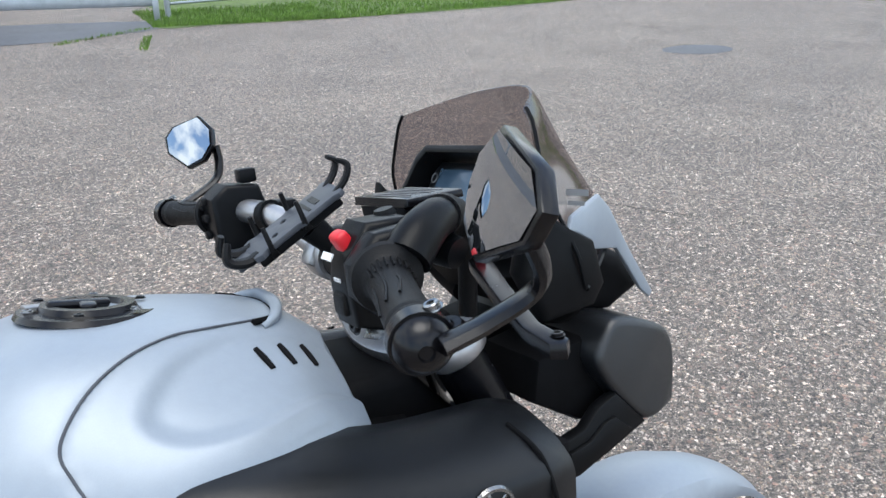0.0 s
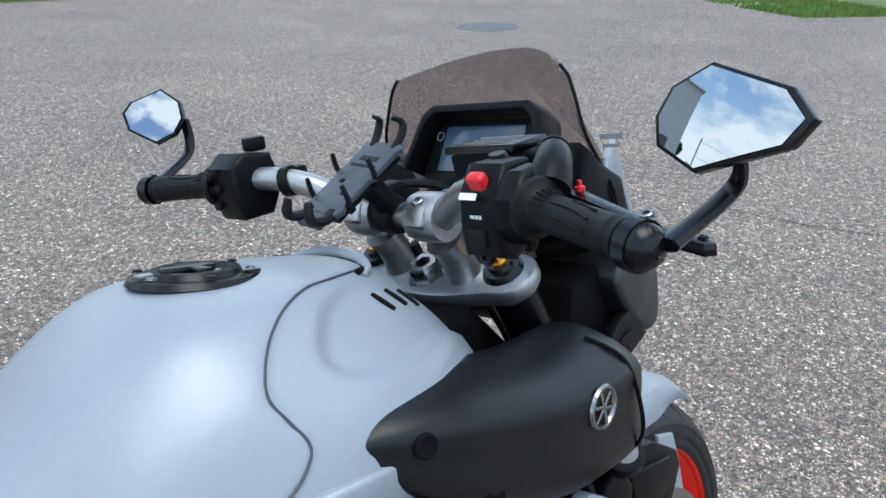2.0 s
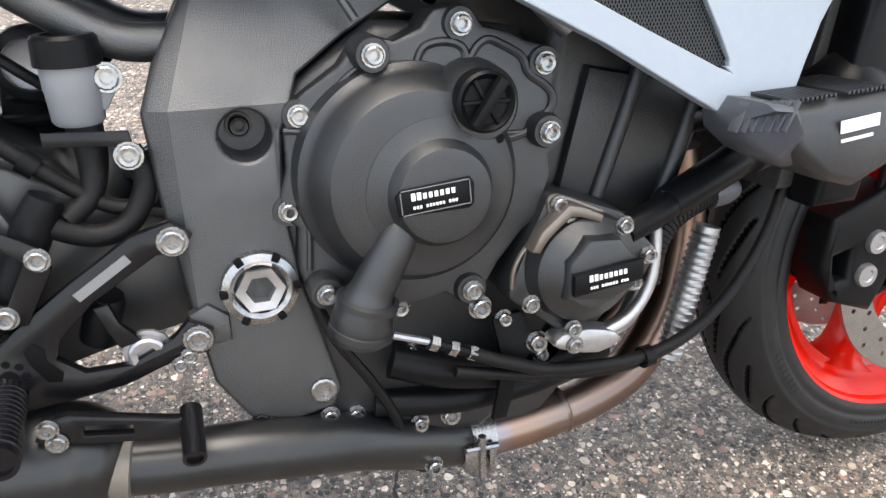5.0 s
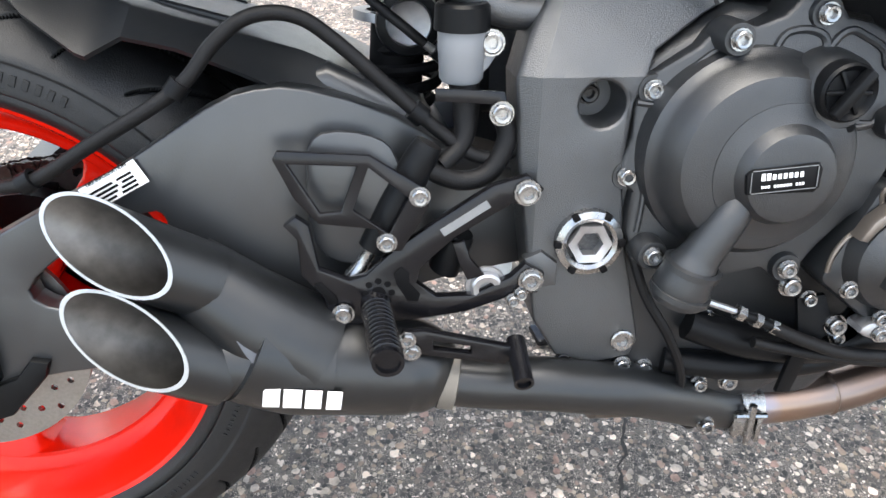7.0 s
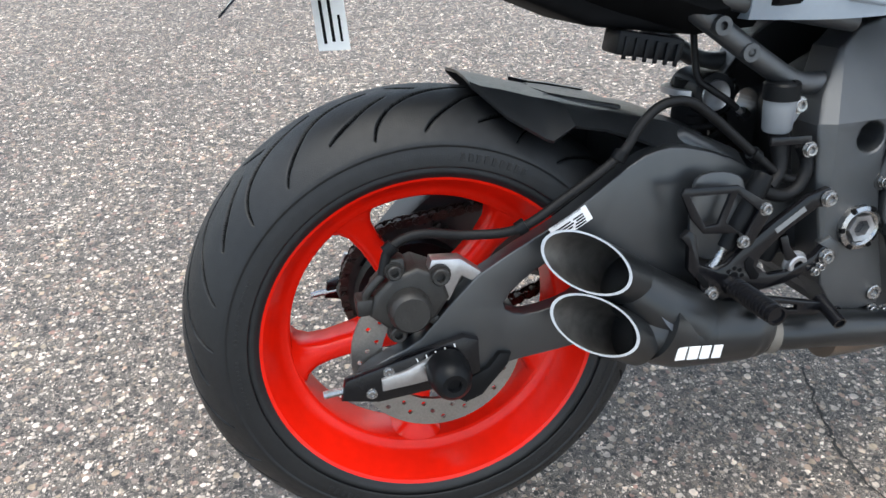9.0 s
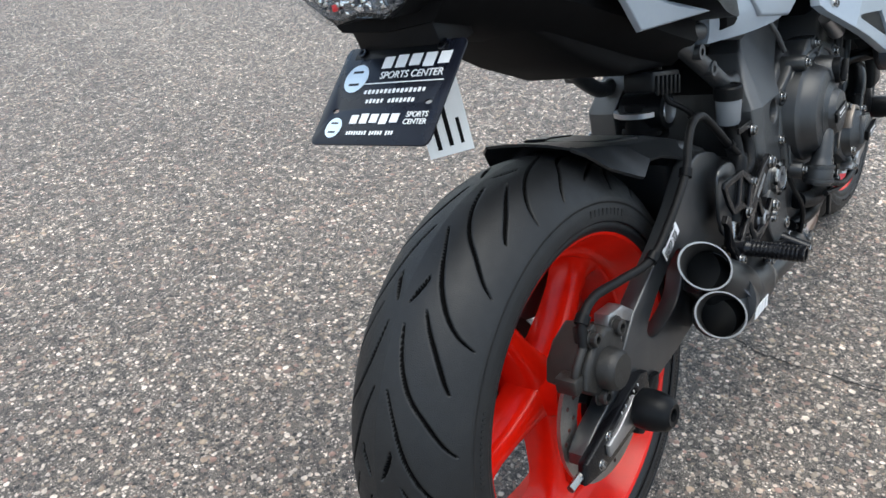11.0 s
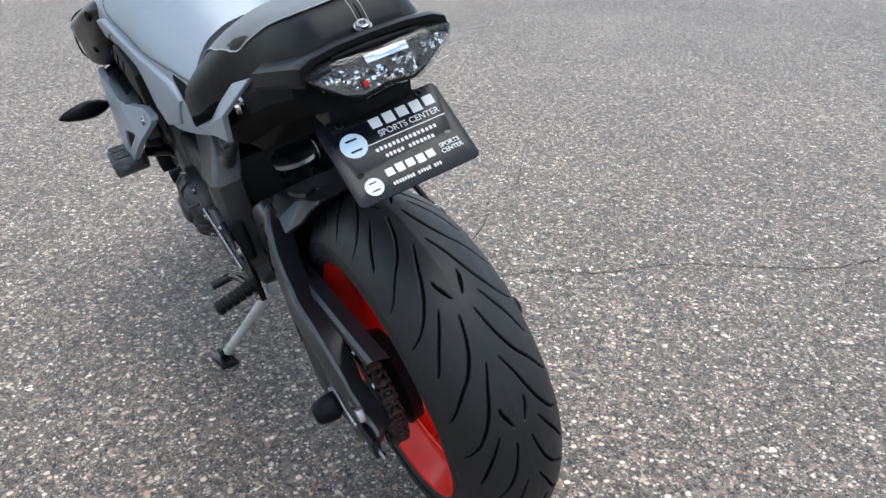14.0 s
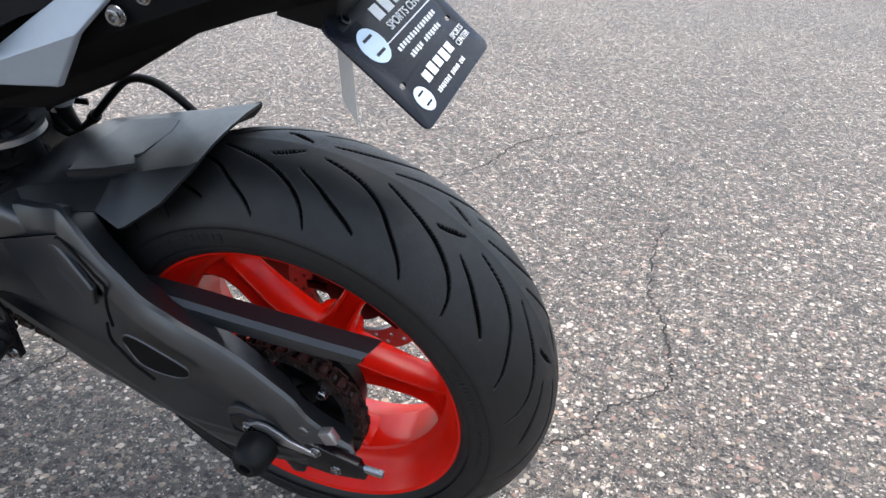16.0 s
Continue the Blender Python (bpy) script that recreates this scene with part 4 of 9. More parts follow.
hose = part("brake_hose", tube([(-0.058, -0.135, 0.440), (-0.046, -0.132, 0.470), (-0.010, -0.130, 0.482), (0.050, -0.130, 0.472), (0.105, -0.148, 0.478), (0.162, -0.152, 0.510), (0.229, -0.148, 0.550), (0.258, -0.142, 0.582), (0.285, -0.138, 0.601), (0.318, -0.136, 0.602), (0.350, -0.136, 0.582), (0.425, -0.138, 0.515), (0.462, -0.138, 0.489), (0.488, -0.138, 0.492), (0.497, -0.138, 0.505)], 0.0060, 7, 12), M["grip"], bike, "black rubber rear brake hose")
part("hose_end", tube([(-0.058, -0.135, 0.440), (-0.078, -0.134, 0.420), (-0.082, -0.132, 0.402)], 0.0055, 5, 10), M["caliper"], hose)
for q, d in (((0.108, -0.149, 0.480), (0.8, -0.1, 0.45)), ((0.229, -0.148, 0.550), (0.6, 0.1, 0.75)), ((0.412, -0.138, 0.526), (0.7, 0, -0.6)), ((-0.046, -0.132, 0.470), (0.6, 0, 0.5))):
    part("hose_clip", lathe([(0.0060, -0.006), (0.0090, -0.006), (0.0090, 0.006), (0.0060, 0.006)], q, d, 14, True), M["black"], hose)

# hugger
HUG = [(0.074, 0.066, 0.068, 0.641, 0.004), (0.084, 0.068, 0.082, 0.637, 0.010), (0.110, 0.069, 0.098, 0.630, 0.030), (0.150, 0.071, 0.117, 0.617, 0.043), (0.158, 0.071, 0.119, 0.615, 0.044), (0.172, 0.072, 0.117, 0.611, 0.033), (0.186, 0.073, 0.115, 0.607, 0.022),
       (0.225, 0.075, 0.114, 0.596, 0.020), (0.27, 0.078, 0.114, 0.584, 0.026), (0.32, 0.080, 0.112, 0.570, 0.036), (0.37, 0.082, 0.110, 0.548, 0.044)]
rs = []
for x, tw, w, z, drop in HUG:
    outer = [(w, -drop), (tw + (w - tw) * 0.12, -drop * 0.16), (tw, -0.002), (tw * 0.5, 0.002), (0, 0.003), (-tw * 0.5, 0.002), (-tw, -0.002), (-tw - (w - tw) * 0.12, -drop * 0.16), (-w, -drop)]
    inner = [(a * 0.978, b - 0.0035) for a, b in outer[::-1]]
    rs.append([(x, a - 0.006, z + b) for a, b in outer + inner])
hugger = part("rear_hugger", rings(rs), M["hug"], bike, "matte black plastic rear wheel hugger", 16)


def ledge(pts, up):
    """A low raised panel on the hugger's deck."""
    return rings([[(x, y - 0.003, 0.598 - 0.25 * (x - 0.22) + h) for x, y in pts] for h in (-0.006, up - 0.002)] + [[(x * 0.985 + 0.0033, y * 0.96 - 0.003, 0.598 - 0.25 * (x - 0.22) + up) for x, y in pts]])


part("hugger_hump", ledge([(0.178, -0.046), (0.166, -0.016), (0.172, 0.034), (0.205, 0.052), (0.27, 0.054), (0.27, -0.058), (0.205, -0.054)], 0.004), M["hug"], hugger, "", 20)
part("hugger_step", ledge([(0.180, 0.040), (0.160, 0.062), (0.200, 0.068), (0.26, 0.068), (0.26, 0.046), (0.206, 0.050)], 0.006), M["hug"], hugger, "", 20)
# chain guard, chain
part("chain_guard", rings([[(x + dx, y, z + dz) for dx, y, dz in ((0.0, 0.088, 0.0), (0.006, 0.112, 0.002), (0.012, 0.119, -0.002), (0.014, 0.1205, -0.008), (0.016 + 0.3 * drop, 0.120, -drop), (0.016 + 0.3 * drop, 0.1175, -drop), (0.012, 0.1165, -0.008), (0.010, 0.111, -0.001), (0.002, 0.088, -0.003))]
      for x, z, drop in ((-0.134, 0.467, 0.010), (-0.126, 0.4675, 0.014), (-0.08, 0.469, 0.017), (0.02, 0.474, 0.018), (0.10, 0.479, 0.018), (0.16, 0.481, 0.018), (0.21, 0.482, 0.016))]), M["cover"], bike, "matte black plastic chain guard", 25)
F_C, F_R = (0.535, 0.425), 0.042
d0 = math.hypot(F_C[0] - REAR_AT[0], F_C[1] - REAR_AT[2])
base_a = math.atan2(F_C[1] - REAR_AT[2], F_C[0] - REAR_AT[0])
off = math.acos((SPR_R - F_R) / d0)
top_r, bot_r = base_a + off, base_a - off
path = [(REAR_AT[0] + SPR_R * math.cos(a), REAR_AT[2] + SPR_R * math.sin(a)) for a in np.linspace(top_r, bot_r + 2 * math.pi, 60)]
path += [(F_C[0] + F_R * math.cos(a), F_C[1] + F_R * math.sin(a)) for a in np.linspace(bot_r, top_r, 20)]
path.append(path[0])
path = np.array(path)
cum = np.r_[0, np.cumsum(np.linalg.norm(np.diff(path, axis=0), axis=1))]
n_link = 114
lk = np.stack([np.interp(np.linspace(0, cum[-1], n_link, endpoint=False), cum, path[:, k]) for k in (0, 1)], 1)
plate_out = [(-0.0105, 0.0), (-0.008, 0.0062), (-0.003, 0.0066), (0.0, 0.005), (0.003, 0.0066), (0.008, 0.0062), (0.0105, 0.0), (0.008, -0.0062), (0.003, -0.0066), (0.0, -0.005), (-0.003, -0.0066), (-0.008, -0.0062)]
link_outer = as_mesh("chain_link", join(prism(plate_out, -0.0115, -0.0095), prism(plate_out, 0.0095, 0.0115), lathe([(0.0052, -0.013), (0.0052, 0.013)], (0.0079, 0, 0), (0, 1, 0), 8), lathe([(0, -0.013), (0.0030, -0.0132), (0.0030, 0.0132), (0, 0.013)], (-0.0079, 0, 0), (0, 1, 0), 8)), M["chain"])
link_inner = as_mesh("chain_link", join(prism(plate_out, -0.0085, -0.0065), prism(plate_out, 0.0065, 0.0085), lathe([(0.0052, -0.007), (0.0052, 0.007)], (-0.0079, 0, 0), (0, 1, 0), 8)), M["chain"])
chain = tagged(new("drive_chain"), "oily dark steel drive chain")
chain.parent = bike
for k in range(n_link):
    p, q = lk[k], lk[(k + 1) % n_link]
    o = new("chain_link", link_outer if k % 2 else link_inner)
    o.parent = chain
    o.matrix_local = Matrix.Translation(((p[0] + q[0]) / 2, CHAIN_Y, (p[1] + q[1]) / 2)) @ Matrix.Rotation(-math.atan2(q[1] - p[1], q[0] - p[0]), 4, "Y")

# exhaust
exh = part("exhaust_pipe", tube([(0.735, -0.124, 0.214), (0.78, -0.122, 0.214), (0.82, -0.120, 0.217), (0.875, -0.114, 0.224), (0.93, -0.104, 0.244), (0.975, -0.092, 0.300), (0.995, -0.083, 0.380), (0.985, -0.078, 0.47)], 0.0235, 8, 24), M["pipe"], bike, "bare stainless exhaust header with heat tint")
for y in (-0.02, 0.03, 0.075):
    part("header_pipe", tube([(0.86, y * 0.6, 0.212), (0.93, y, 0.235), (0.985, y, 0.30), (0.998, y, 0.38), (0.985, y, 0.47)], 0.021, 6, 16), M["pipe"], exh)
part("collector", tube([(0.60, -0.06, 0.205), (0.80, -0.04, 0.207), (0.88, 0.0, 0.215)], [0.04, 0.05, 0.045], 5, 18), M["pipe"], exh)
part("weld_bead", lathe([(0.0235, -0.003), (0.0258, 0), (0.0235, 0.003)], (0.838, -0.118, 0.219), (1, 0.08, 0.12), 24), M["pipe"], exh)
link = part("link_pipe", tube([(0.40, -0.157, 0.298), (0.43, -0.162, 0.290), (0.47, -0.166, 0.285), (0.52, -0.167, 0.281), (0.57, -0.164, 0.272), (0.615, -0.158, 0.262), (0.66, -0.147, 0.243), (0.705, -0.133, 0.223), (0.745, -0.124, 0.214)], [0.025, 0.0245, 0.0245, 0.0250, 0.0255, 0.0255, 0.0255, 0.0255, 0.0255], 6, 24), M["muffler"], bike, "matte black exhaust link pipe")
part("pipe_clamp", join(lathe([(0.0255, -0.014), (0.0285, -0.014), (0.0285, 0.014), (0.0255, 0.014)], (0.738, -0.125, 0.2150), (1, 0.2, -0.2), 30, True), box((0.731, -0.153, 0.212), (0.020, 0.010, 0.028), 0.002), box((0.748, -0.153, 0.208), (0.006, 0.012, 0.034), 0.002), tube([(0.738, -0.158, 0.190), (0.738, -0.158, 0.236)], 0.004, 1, 8), tube([(0.722, -0.157, 0.224), (0.754, -0.157, 0.222)], 0.0035, 1, 8)), M["steel"], link)
part("weld_band", lathe([(0.025, -0.008), (0.0285, -0.007), (0.0285, 0.007), (0.025, 0.008)], (0.436, -0.1625, 0.289), (1, -0.10, -0.16), 30, True), mat("tan_ceramic_band", (0.12, 0.108, 0.092), 0.6, var=0.2, scale=60), link)
bolt((0.688, -0.163, 0.222), 0.007, link, h=0.010)
muf = part("muffler", tube([(0.434, -0.162, 0.288), (0.424, -0.160, 0.292), (0.405, -0.157, 0.299), (0.37, -0.156, 0.304), (0.33, -0.157, 0.310), (0.30, -0.160, 0.317), (0.262, -0.168, 0.338)], [0.027, 0.037, 0.0435, 0.0460, 0.0480, 0.0495, 0.050], 5, 36), M["muffler"], bike, "matte black twin-tip slip-on muffler")


def tip(c):
    """A stubby pipe cut on a slant, with a bare rim."""
    ax = Vector((-0.80, -0.30, 0.55)).normalized()
    root = Vector(c) - ax * 0.085
    nrm = Vector((-0.20, -0.95, 0.22)).normalized()
    u = Vector((0, 0, 1)).cross(ax).normalized()
    w = ax.cross(u)
    outs, ins = [], []
    for k in range(40):
        a = 2 * math.pi * k / 40
        d = u * math.cos(a) + w * math.sin(a)
        for r, lst in ((0.0322, outs), (0.0300, ins)):
            p = root + d * r
            lst.append(p + ax * ((Vector(c) - p).dot(nrm) / ax.dot(nrm)))
    base = [root + (u * math.cos(2 * math.pi * k / 40) + w * math.sin(2 * math.pi * k / 40)) * 0.0318 for k in range(40)]
    back = [root + (u * math.cos(2 * math.pi * k / 40) + w * math.sin(2 * math.pi * k / 40)) * 0.0295 for k in range(40)]
    body = part("tip", rings([base, outs], caps=False), M["muffler"], muf, "matte black slash-cut exhaust tip")
    part("tip_inside", join(rings([ins, back], caps=False), rings([back, [root + (q - root) * 0.02 for q in back]], caps=False)), M["steelin"], body, "sooty bare metal bore")
    part("tip_rim", rings([outs, [o + nrm * 0.0008 for o in outs], [o + nrm * 0.0008 for o in ins], ins], caps=False), M["alu"], body, "bare machined rim")


tip((0.172, -0.190, 0.441))
tip((0.177, -0.204, 0.366))
part("muffler_throat", tube([(0.32, -0.160, 0.322), (0.27, -0.163, 0.360), (0.218, -0.158, 0.405)], [0.048, 0.042, 0.0318], 5, 28), M["muffler"], muf)
part("muffler_throat", tube([(0.33, -0.160, 0.314), (0.28, -0.167, 0.322), (0.222, -0.173, 0.330)], [0.048, 0.043, 0.0318], 5, 28), M["muffler"], muf)
for k, w in enumerate((0.0135, 0.0150, 0.0135, 0.0125)):
    x = 0.286 + 0.0168 * k
    mk = side_plane(x, -0.160 - 0.0508 + (x - 0.286) * 0.06, 0.311 - (x - 0.286) * 0.16, -8, 4)
    mk = mk @ Matrix.Rotation(radians(6), 4, "X")
    bars("maker_mark", [(0, 0, w, 0.0185)], M["white"], muf, mk, 0.0012, "white printed block mark")
part("muffler_badge", prism([(0.256, 0.372), (0.266, 0.378), (0.282, 0.352), (0.288, 0.332), (0.280, 0.334), (0.268, 0.350)], -0.2135, -0.2105, 0.001, warp=lambda x, y, z: (x, y + 0.45 * (z - 0.33) + 0.25 * (x - 0.28), z)), M["slate"], muf, "small embossed grey badge")

# ---------- frame ----------
fr = [(0.531, 0.640), (0.500, 0.585), (0.489, 0.555), (0.493, 0.492), (0.499, 0.438), (0.512, 0.342), (0.535, 0.304), (0.571, 0.293), (0.606, 0.300), (0.612, 0.318), (0.598, 0.377), (0.588, 0.419), (0.580, 0.482), (0.584, 0.535),
      (0.600, 0.575), (0.640, 0.601), (0.692, 0.628), (0.773, 0.660), (0.86, 0.684), (0.95, 0.715), (1.03, 0.760), (1.06, 0.85), (1.0, 0.845), (0.887, 0.797), (0.78, 0.762), (0.706, 0.732), (0.640, 0.692), (0.600, 0.672), (0.565, 0.664)]


def frame_warp(x, y, z):
    """Leans the upper flank in above a crease, and turns the strip along the rear edge."""
    y += 0.48 * min(max(0.0, z - 0.557), 0.105) + 0.25 * max(0.0, z - 0.662) * (1 if x < 0.75 else 1 + (x - 0.75) * 0.6)
    y += 0.16 * max(0.0, x - 0.86)
    if z > 0.557:
        y += 0.55 * max(0.0, 0.944 * (0.508 - x) + 0.330 * (z - 0.557))
    else:
        y += 0.55 * max(0.0, 0.508 - x)
    return x, y, z


rec_hole = ring_pts((0.558, 0.535), 0.019, 20)


def frame_side():
    bm = prism(fr, -0.158, -0.105, 0.007, holes=[rec_hole], seg=3)
    bmesh.ops.triangulate(bm, faces=bm.faces)
    for co, no in (((0.5, 0, 0.557), (0, 0, 1)), ((0.5, 0, 0.662), (0, 0, 1)), ((0.508, 0, 0.557), (0.944, 0, -0.330)), ((0.508, 0, 0.4), (1, 0, 0)), ((0.86, 0, 0.7), (1, 0, 0)), ((0.75, 0, 0.7), (1, 0, 0))):
        bmesh.ops.bisect_plane(bm, geom=bm.verts[:] + bm.edges[:] + bm.faces[:], plane_co=co, plane_no=no)
    for v in bm.verts:
        v.co = Vector(frame_warp(*v.co))
    return bm


fright, fleft = both("main_frame", frame_side, M["frame"], bike, "textured black aluminium twin-spar frame", 17)
part("recess_cup", lathe([(0.0, 0.118), (0.018, 0.118), (0.0192, 0.155)], (0.558, 0, 0.535), (0, -1, 0), 24), M["frame"], fright)
bolt((0.556, -0.119, 0.537), 0.008, fright, material="anod")
part("frame_weld", tube([(0.610, -0.137, 0.674), (0.625, -0.146, 0.645), (0.645, -0.150, 0.612)], 0.004, 5, 8), M["frame"], fright)
part("pivot_ring", lathe([(0.020, 0.150), (0.020, 0.166), (0.0235, 0.168), (0.029, 0.166), (0.030, 0.150)], (0.555, 0, 0.419), (0, -1, 0), 32, True), M["steel"], fright, "castellated steel pivot ring")
part("pivot_nut", lathe([(0.0, 0.158), (0.011, 0.158), (0.0115, 0.1675), (0.019, 0.169), (0.0205, 0.155)], (0.555, 0, 0.419), (0, -1, 0), 6), M["alu"], fright, "bare hexagonal pivot nut")
for k in range(6):
    a = k * math.pi / 3
    part("pivot_notch", box((0.555 + 0.0275 * math.cos(a), -0.166, 0.419 + 0.0275 * math.sin(a)), (0.006, 0.006, 0.006), 0.001, (0, -math.degrees(a), 0)), M["dark"], fright)
bolt((0.596, -0.156, 0.318), 0.011, fright, h=0.006)
bolt((0.543, -0.156, 0.300), 0.006, fright, material="anod", h=0.004)
part("frame_tab", prism([(0.505, 0.375), (0.50, 0.405), (0.515, 0.412), (0.53, 0.40), (0.53, 0.378)], -0.163, -0.150, 0.004), M["frame"], fright)
part("spar_cover", prism([(0.765, 0.702), (0.80, 0.724), (0.87, 0.748), (0.895, 0.790), (0.93, 0.79), (1.01, 0.765), (1.02, 0.735), (0.94, 0.715), (0.84, 0.69), (0.785, 0.690)], -0.186, -0.150, 0.010, seg=3, warp=lambda x, y, z: (x, y - 0.10 * max(0, x - 0.85) + 0.25 * max(0, z - 0.73), z)), M["cover"], bike, "matte black inner fairing beside the tank")
flip = flip_y(prism([(0.765, 0.702), (0.80, 0.724), (0.87, 0.748), (0.895, 0.790), (0.93, 0.79), (1.01, 0.765), (1.02, 0.735), (0.94, 0.715), (0.84, 0.69), (0.785, 0.690)], -0.186, -0.150, 0.010, seg=3, warp=lambda x, y, z: (x, y - 0.10 * max(0, x - 0.85) + 0.25 * max(0, z - 0.73), z)))
part("spar_cover", flip, M["cover"], bike)

# ---------- engine ----------
eng = part("engine", prism([(0.56, 0.30), (0.62, 0.245), (0.74, 0.235), (0.84, 0.30), (0.90, 0.36), (0.90, 0.46), (0.82, 0.52), (0.78, 0.60), (0.66, 0.61), (0.58, 0.56)], -0.150, 0.150, 0.015, seg=3), M["engine"], bike, "black four-cylinder engine with moulded case covers")
part("cylinder_block", prism([(0.775, 0.455), (0.890, 0.405), (0.965, 0.590), (0.985, 0.66), (0.87, 0.70), (0.80, 0.60)], -0.165, 0.165, 0.014, seg=3), M["engine"], eng)
part("cylinder_side", prism([(0.800, 0.470), (0.905, 0.428), (0.945, 0.545), (0.825, 0.570)], -0.176, -0.160, 0.007), M["engine"], eng)
for q0, q1 in (((0.835, 0.462), (0.878, 0.585)), ((0.893, 0.440), (0.935, 0.560))):
    part("casting_rib", tube([(q0[0], -0.176, q0[1]), (q1[0], -0.176, q1[1])], 0.007, 2, 10), M["engine"], eng)
part("cam_cover", prism([(0.82, 0.585), (0.955, 0.545), (0.99, 0.66), (0.88, 0.72), (0.83, 0.68)], -0.150, 0.150, 0.02, seg=3), M["dark"], eng)
cov_bolts = [(0.602, 0.416, 0.189), (0.715, 0.405, 0.199), (0.775, 0.528, 0.209), (0.777, 0.577, 0.195), (0.716, 0.607, 0.181), (0.649, 0.589, 0.185), (0.597, 0.547, 0.160), (0.583, 0.476, 0.160)]
CASE = [(0.606, 0.398), (0.591, 0.404), (0.585, 0.430), (0.588, 0.463), (0.577, 0.472), (0.577, 0.488), (0.584, 0.509), (0.584, 0.536), (0.590, 0.555), (0.605, 0.566), (0.628, 0.581), (0.641, 0.596), (0.652, 0.602), (0.668, 0.597), (0.688, 0.605), (0.697, 0.617), (0.711, 0.620), (0.726, 0.616), (0.733, 0.605), (0.751, 0.601), (0.764, 0.594), (0.780, 0.590), (0.789, 0.577),
        (0.785, 0.562), (0.781, 0.545), (0.789, 0.534), (0.789, 0.517), (0.780, 0.508), (0.781, 0.492), (0.775, 0.475), (0.774, 0.461), (0.758, 0.449), (0.738, 0.424), (0.729, 0.409), (0.725, 0.396), (0.713, 0.391), (0.696, 0.402), (0.673, 0.395), (0.651, 0.390), (0.628, 0.388)]
cover = part("clutch_cover", prism(CASE, -0.180, -0.140, 0.004, warp=lambda x, y, z: (x, y - 0.20 * (x - 0.68) + 0.08 * (z - 0.5), z)), M["cover"], eng, "matte black moulded clutch case protector")
part("clutch_dome", lathe([(0.0, 0.211), (0.060, 0.211), (0.069, 0.208), (0.076, 0.199), (0.079, 0.188), (0.082, 0.183), (0.086, 0.180), (0.088, 0.15)], (0.664, 0, 0.497), (0.06, -1, 0), 72), M["cover"], cover, angle=30)
part("clutch_boss", lathe([(0.0, 0.228), (0.029, 0.228), (0.0345, 0.2265), (0.038, 0.221), (0.040, 0.2165), (0.046, 0.2135), (0.054, 0.2115), (0.056, 0.19)], (0.677, 0, 0.493), (0.04, -1, 0), 56), M["cover"], cover, angle=30)


def on_case(pts, lift=0.001):
    """Points on the sloping face of the case cover."""
    return [(x, -0.180 - 0.20 * (x - 0.68) + 0.08 * (z - 0.5) - lift, z) for x, z in pts]


for ridge in ([(0.684, 0.582), (0.690, 0.592), (0.704, 0.595), (0.716, 0.591), (0.719, 0.582), (0.713, 0.570), (0.705, 0.570), (0.686, 0.580)], [(0.721, 0.569), (0.725, 0.587), (0.735, 0.595), (0.746, 0.591), (0.760, 0.582), (0.765, 0.570), (0.779, 0.559), (0.783, 0.549), (0.778, 0.540), (0.767, 0.535), (0.761, 0.526), (0.740, 0.5265)]):
    part("pocket_rim", tube(on_case(ridge, 0.0), 0.0034, 5, 8, closed=True), M["cover"], cover)
part("rim_ridge", tube(on_case([(0.585, 0.537), (0.603, 0.537), (0.612, 0.552), (0.640, 0.578), (0.662, 0.580), (0.677, 0.569), (0.712, 0.556)]), 0.0026, 6, 8), M["cover"], cover)
part("rim_ridge", tube(on_case([(0.593, 0.430), (0.596, 0.465), (0.593, 0.500), (0.596, 0.530)]), 0.0026, 6, 8), M["cover"], cover)
part("rim_ridge", tube(on_case([(0.730, 0.527), (0.752, 0.5265), (0.770, 0.527)]), 0.0022, 5, 8), M["cover"], cover)
part("filler_boss", lathe([(0.0, 0.214), (0.024, 0.213), (0.029, 0.205), (0.032, 0.18)], (0.722, 0, 0.552), (0, -1, 0), 28), M["cover"], cover)
part("filler_cap", join(lathe([(0.0, 0.218), (0.016, 0.218), (0.020, 0.222), (0.022, 0.220), (0.0235, 0.20)], (0.720, 0, 0.556), (0, -1, 0), 30), box((0.720, -0.224, 0.556), (0.040, 0.010, 0.008), 0.002, (0, -55, 0)), *[box((0.720, -0.219, 0.556), (0.036, 0.004, 0.003), 0.0008, (0, a, 0)) for a in (0, 60, 120)]), M["black"], cover, "ribbed black oil filler cap")
part("water_bulge", tube([(0.664, -0.206, 0.478), (0.650, -0.209, 0.455), (0.637, -0.209, 0.432), (0.629, -0.208, 0.416), (0.624, -0.206, 0.401), (0.6215, -0.203, 0.386)], [0.012, 0.0150, 0.0160, 0.0168, 0.0215, 0.0236, 0.0232], 5, 24), M["cover"], cover)
for q, r in (((0.628, -0.2078, 0.414), 0.0238), ((0.6225, -0.2050, 0.391), 0.0252)):
    part("bulge_collar", lathe([(r - 0.004, -0.004), (r, -0.0025), (r, 0.0025), (r - 0.004, 0.004)], q, (-0.25, 0.1, -1), 26, True), M["cover"], cover)
part("logo_plate", prism([(0.650, 0.483), (0.648, 0.498), (0.652, 0.502), (0.703, 0.507), (0.706, 0.503), (0.706, 0.488), (0.702, 0.484)], -0.231, -0.226, 0.0012), M["black"], cover)
lp = side_plane(0.677, -0.2313, 0.4950, 4.5)
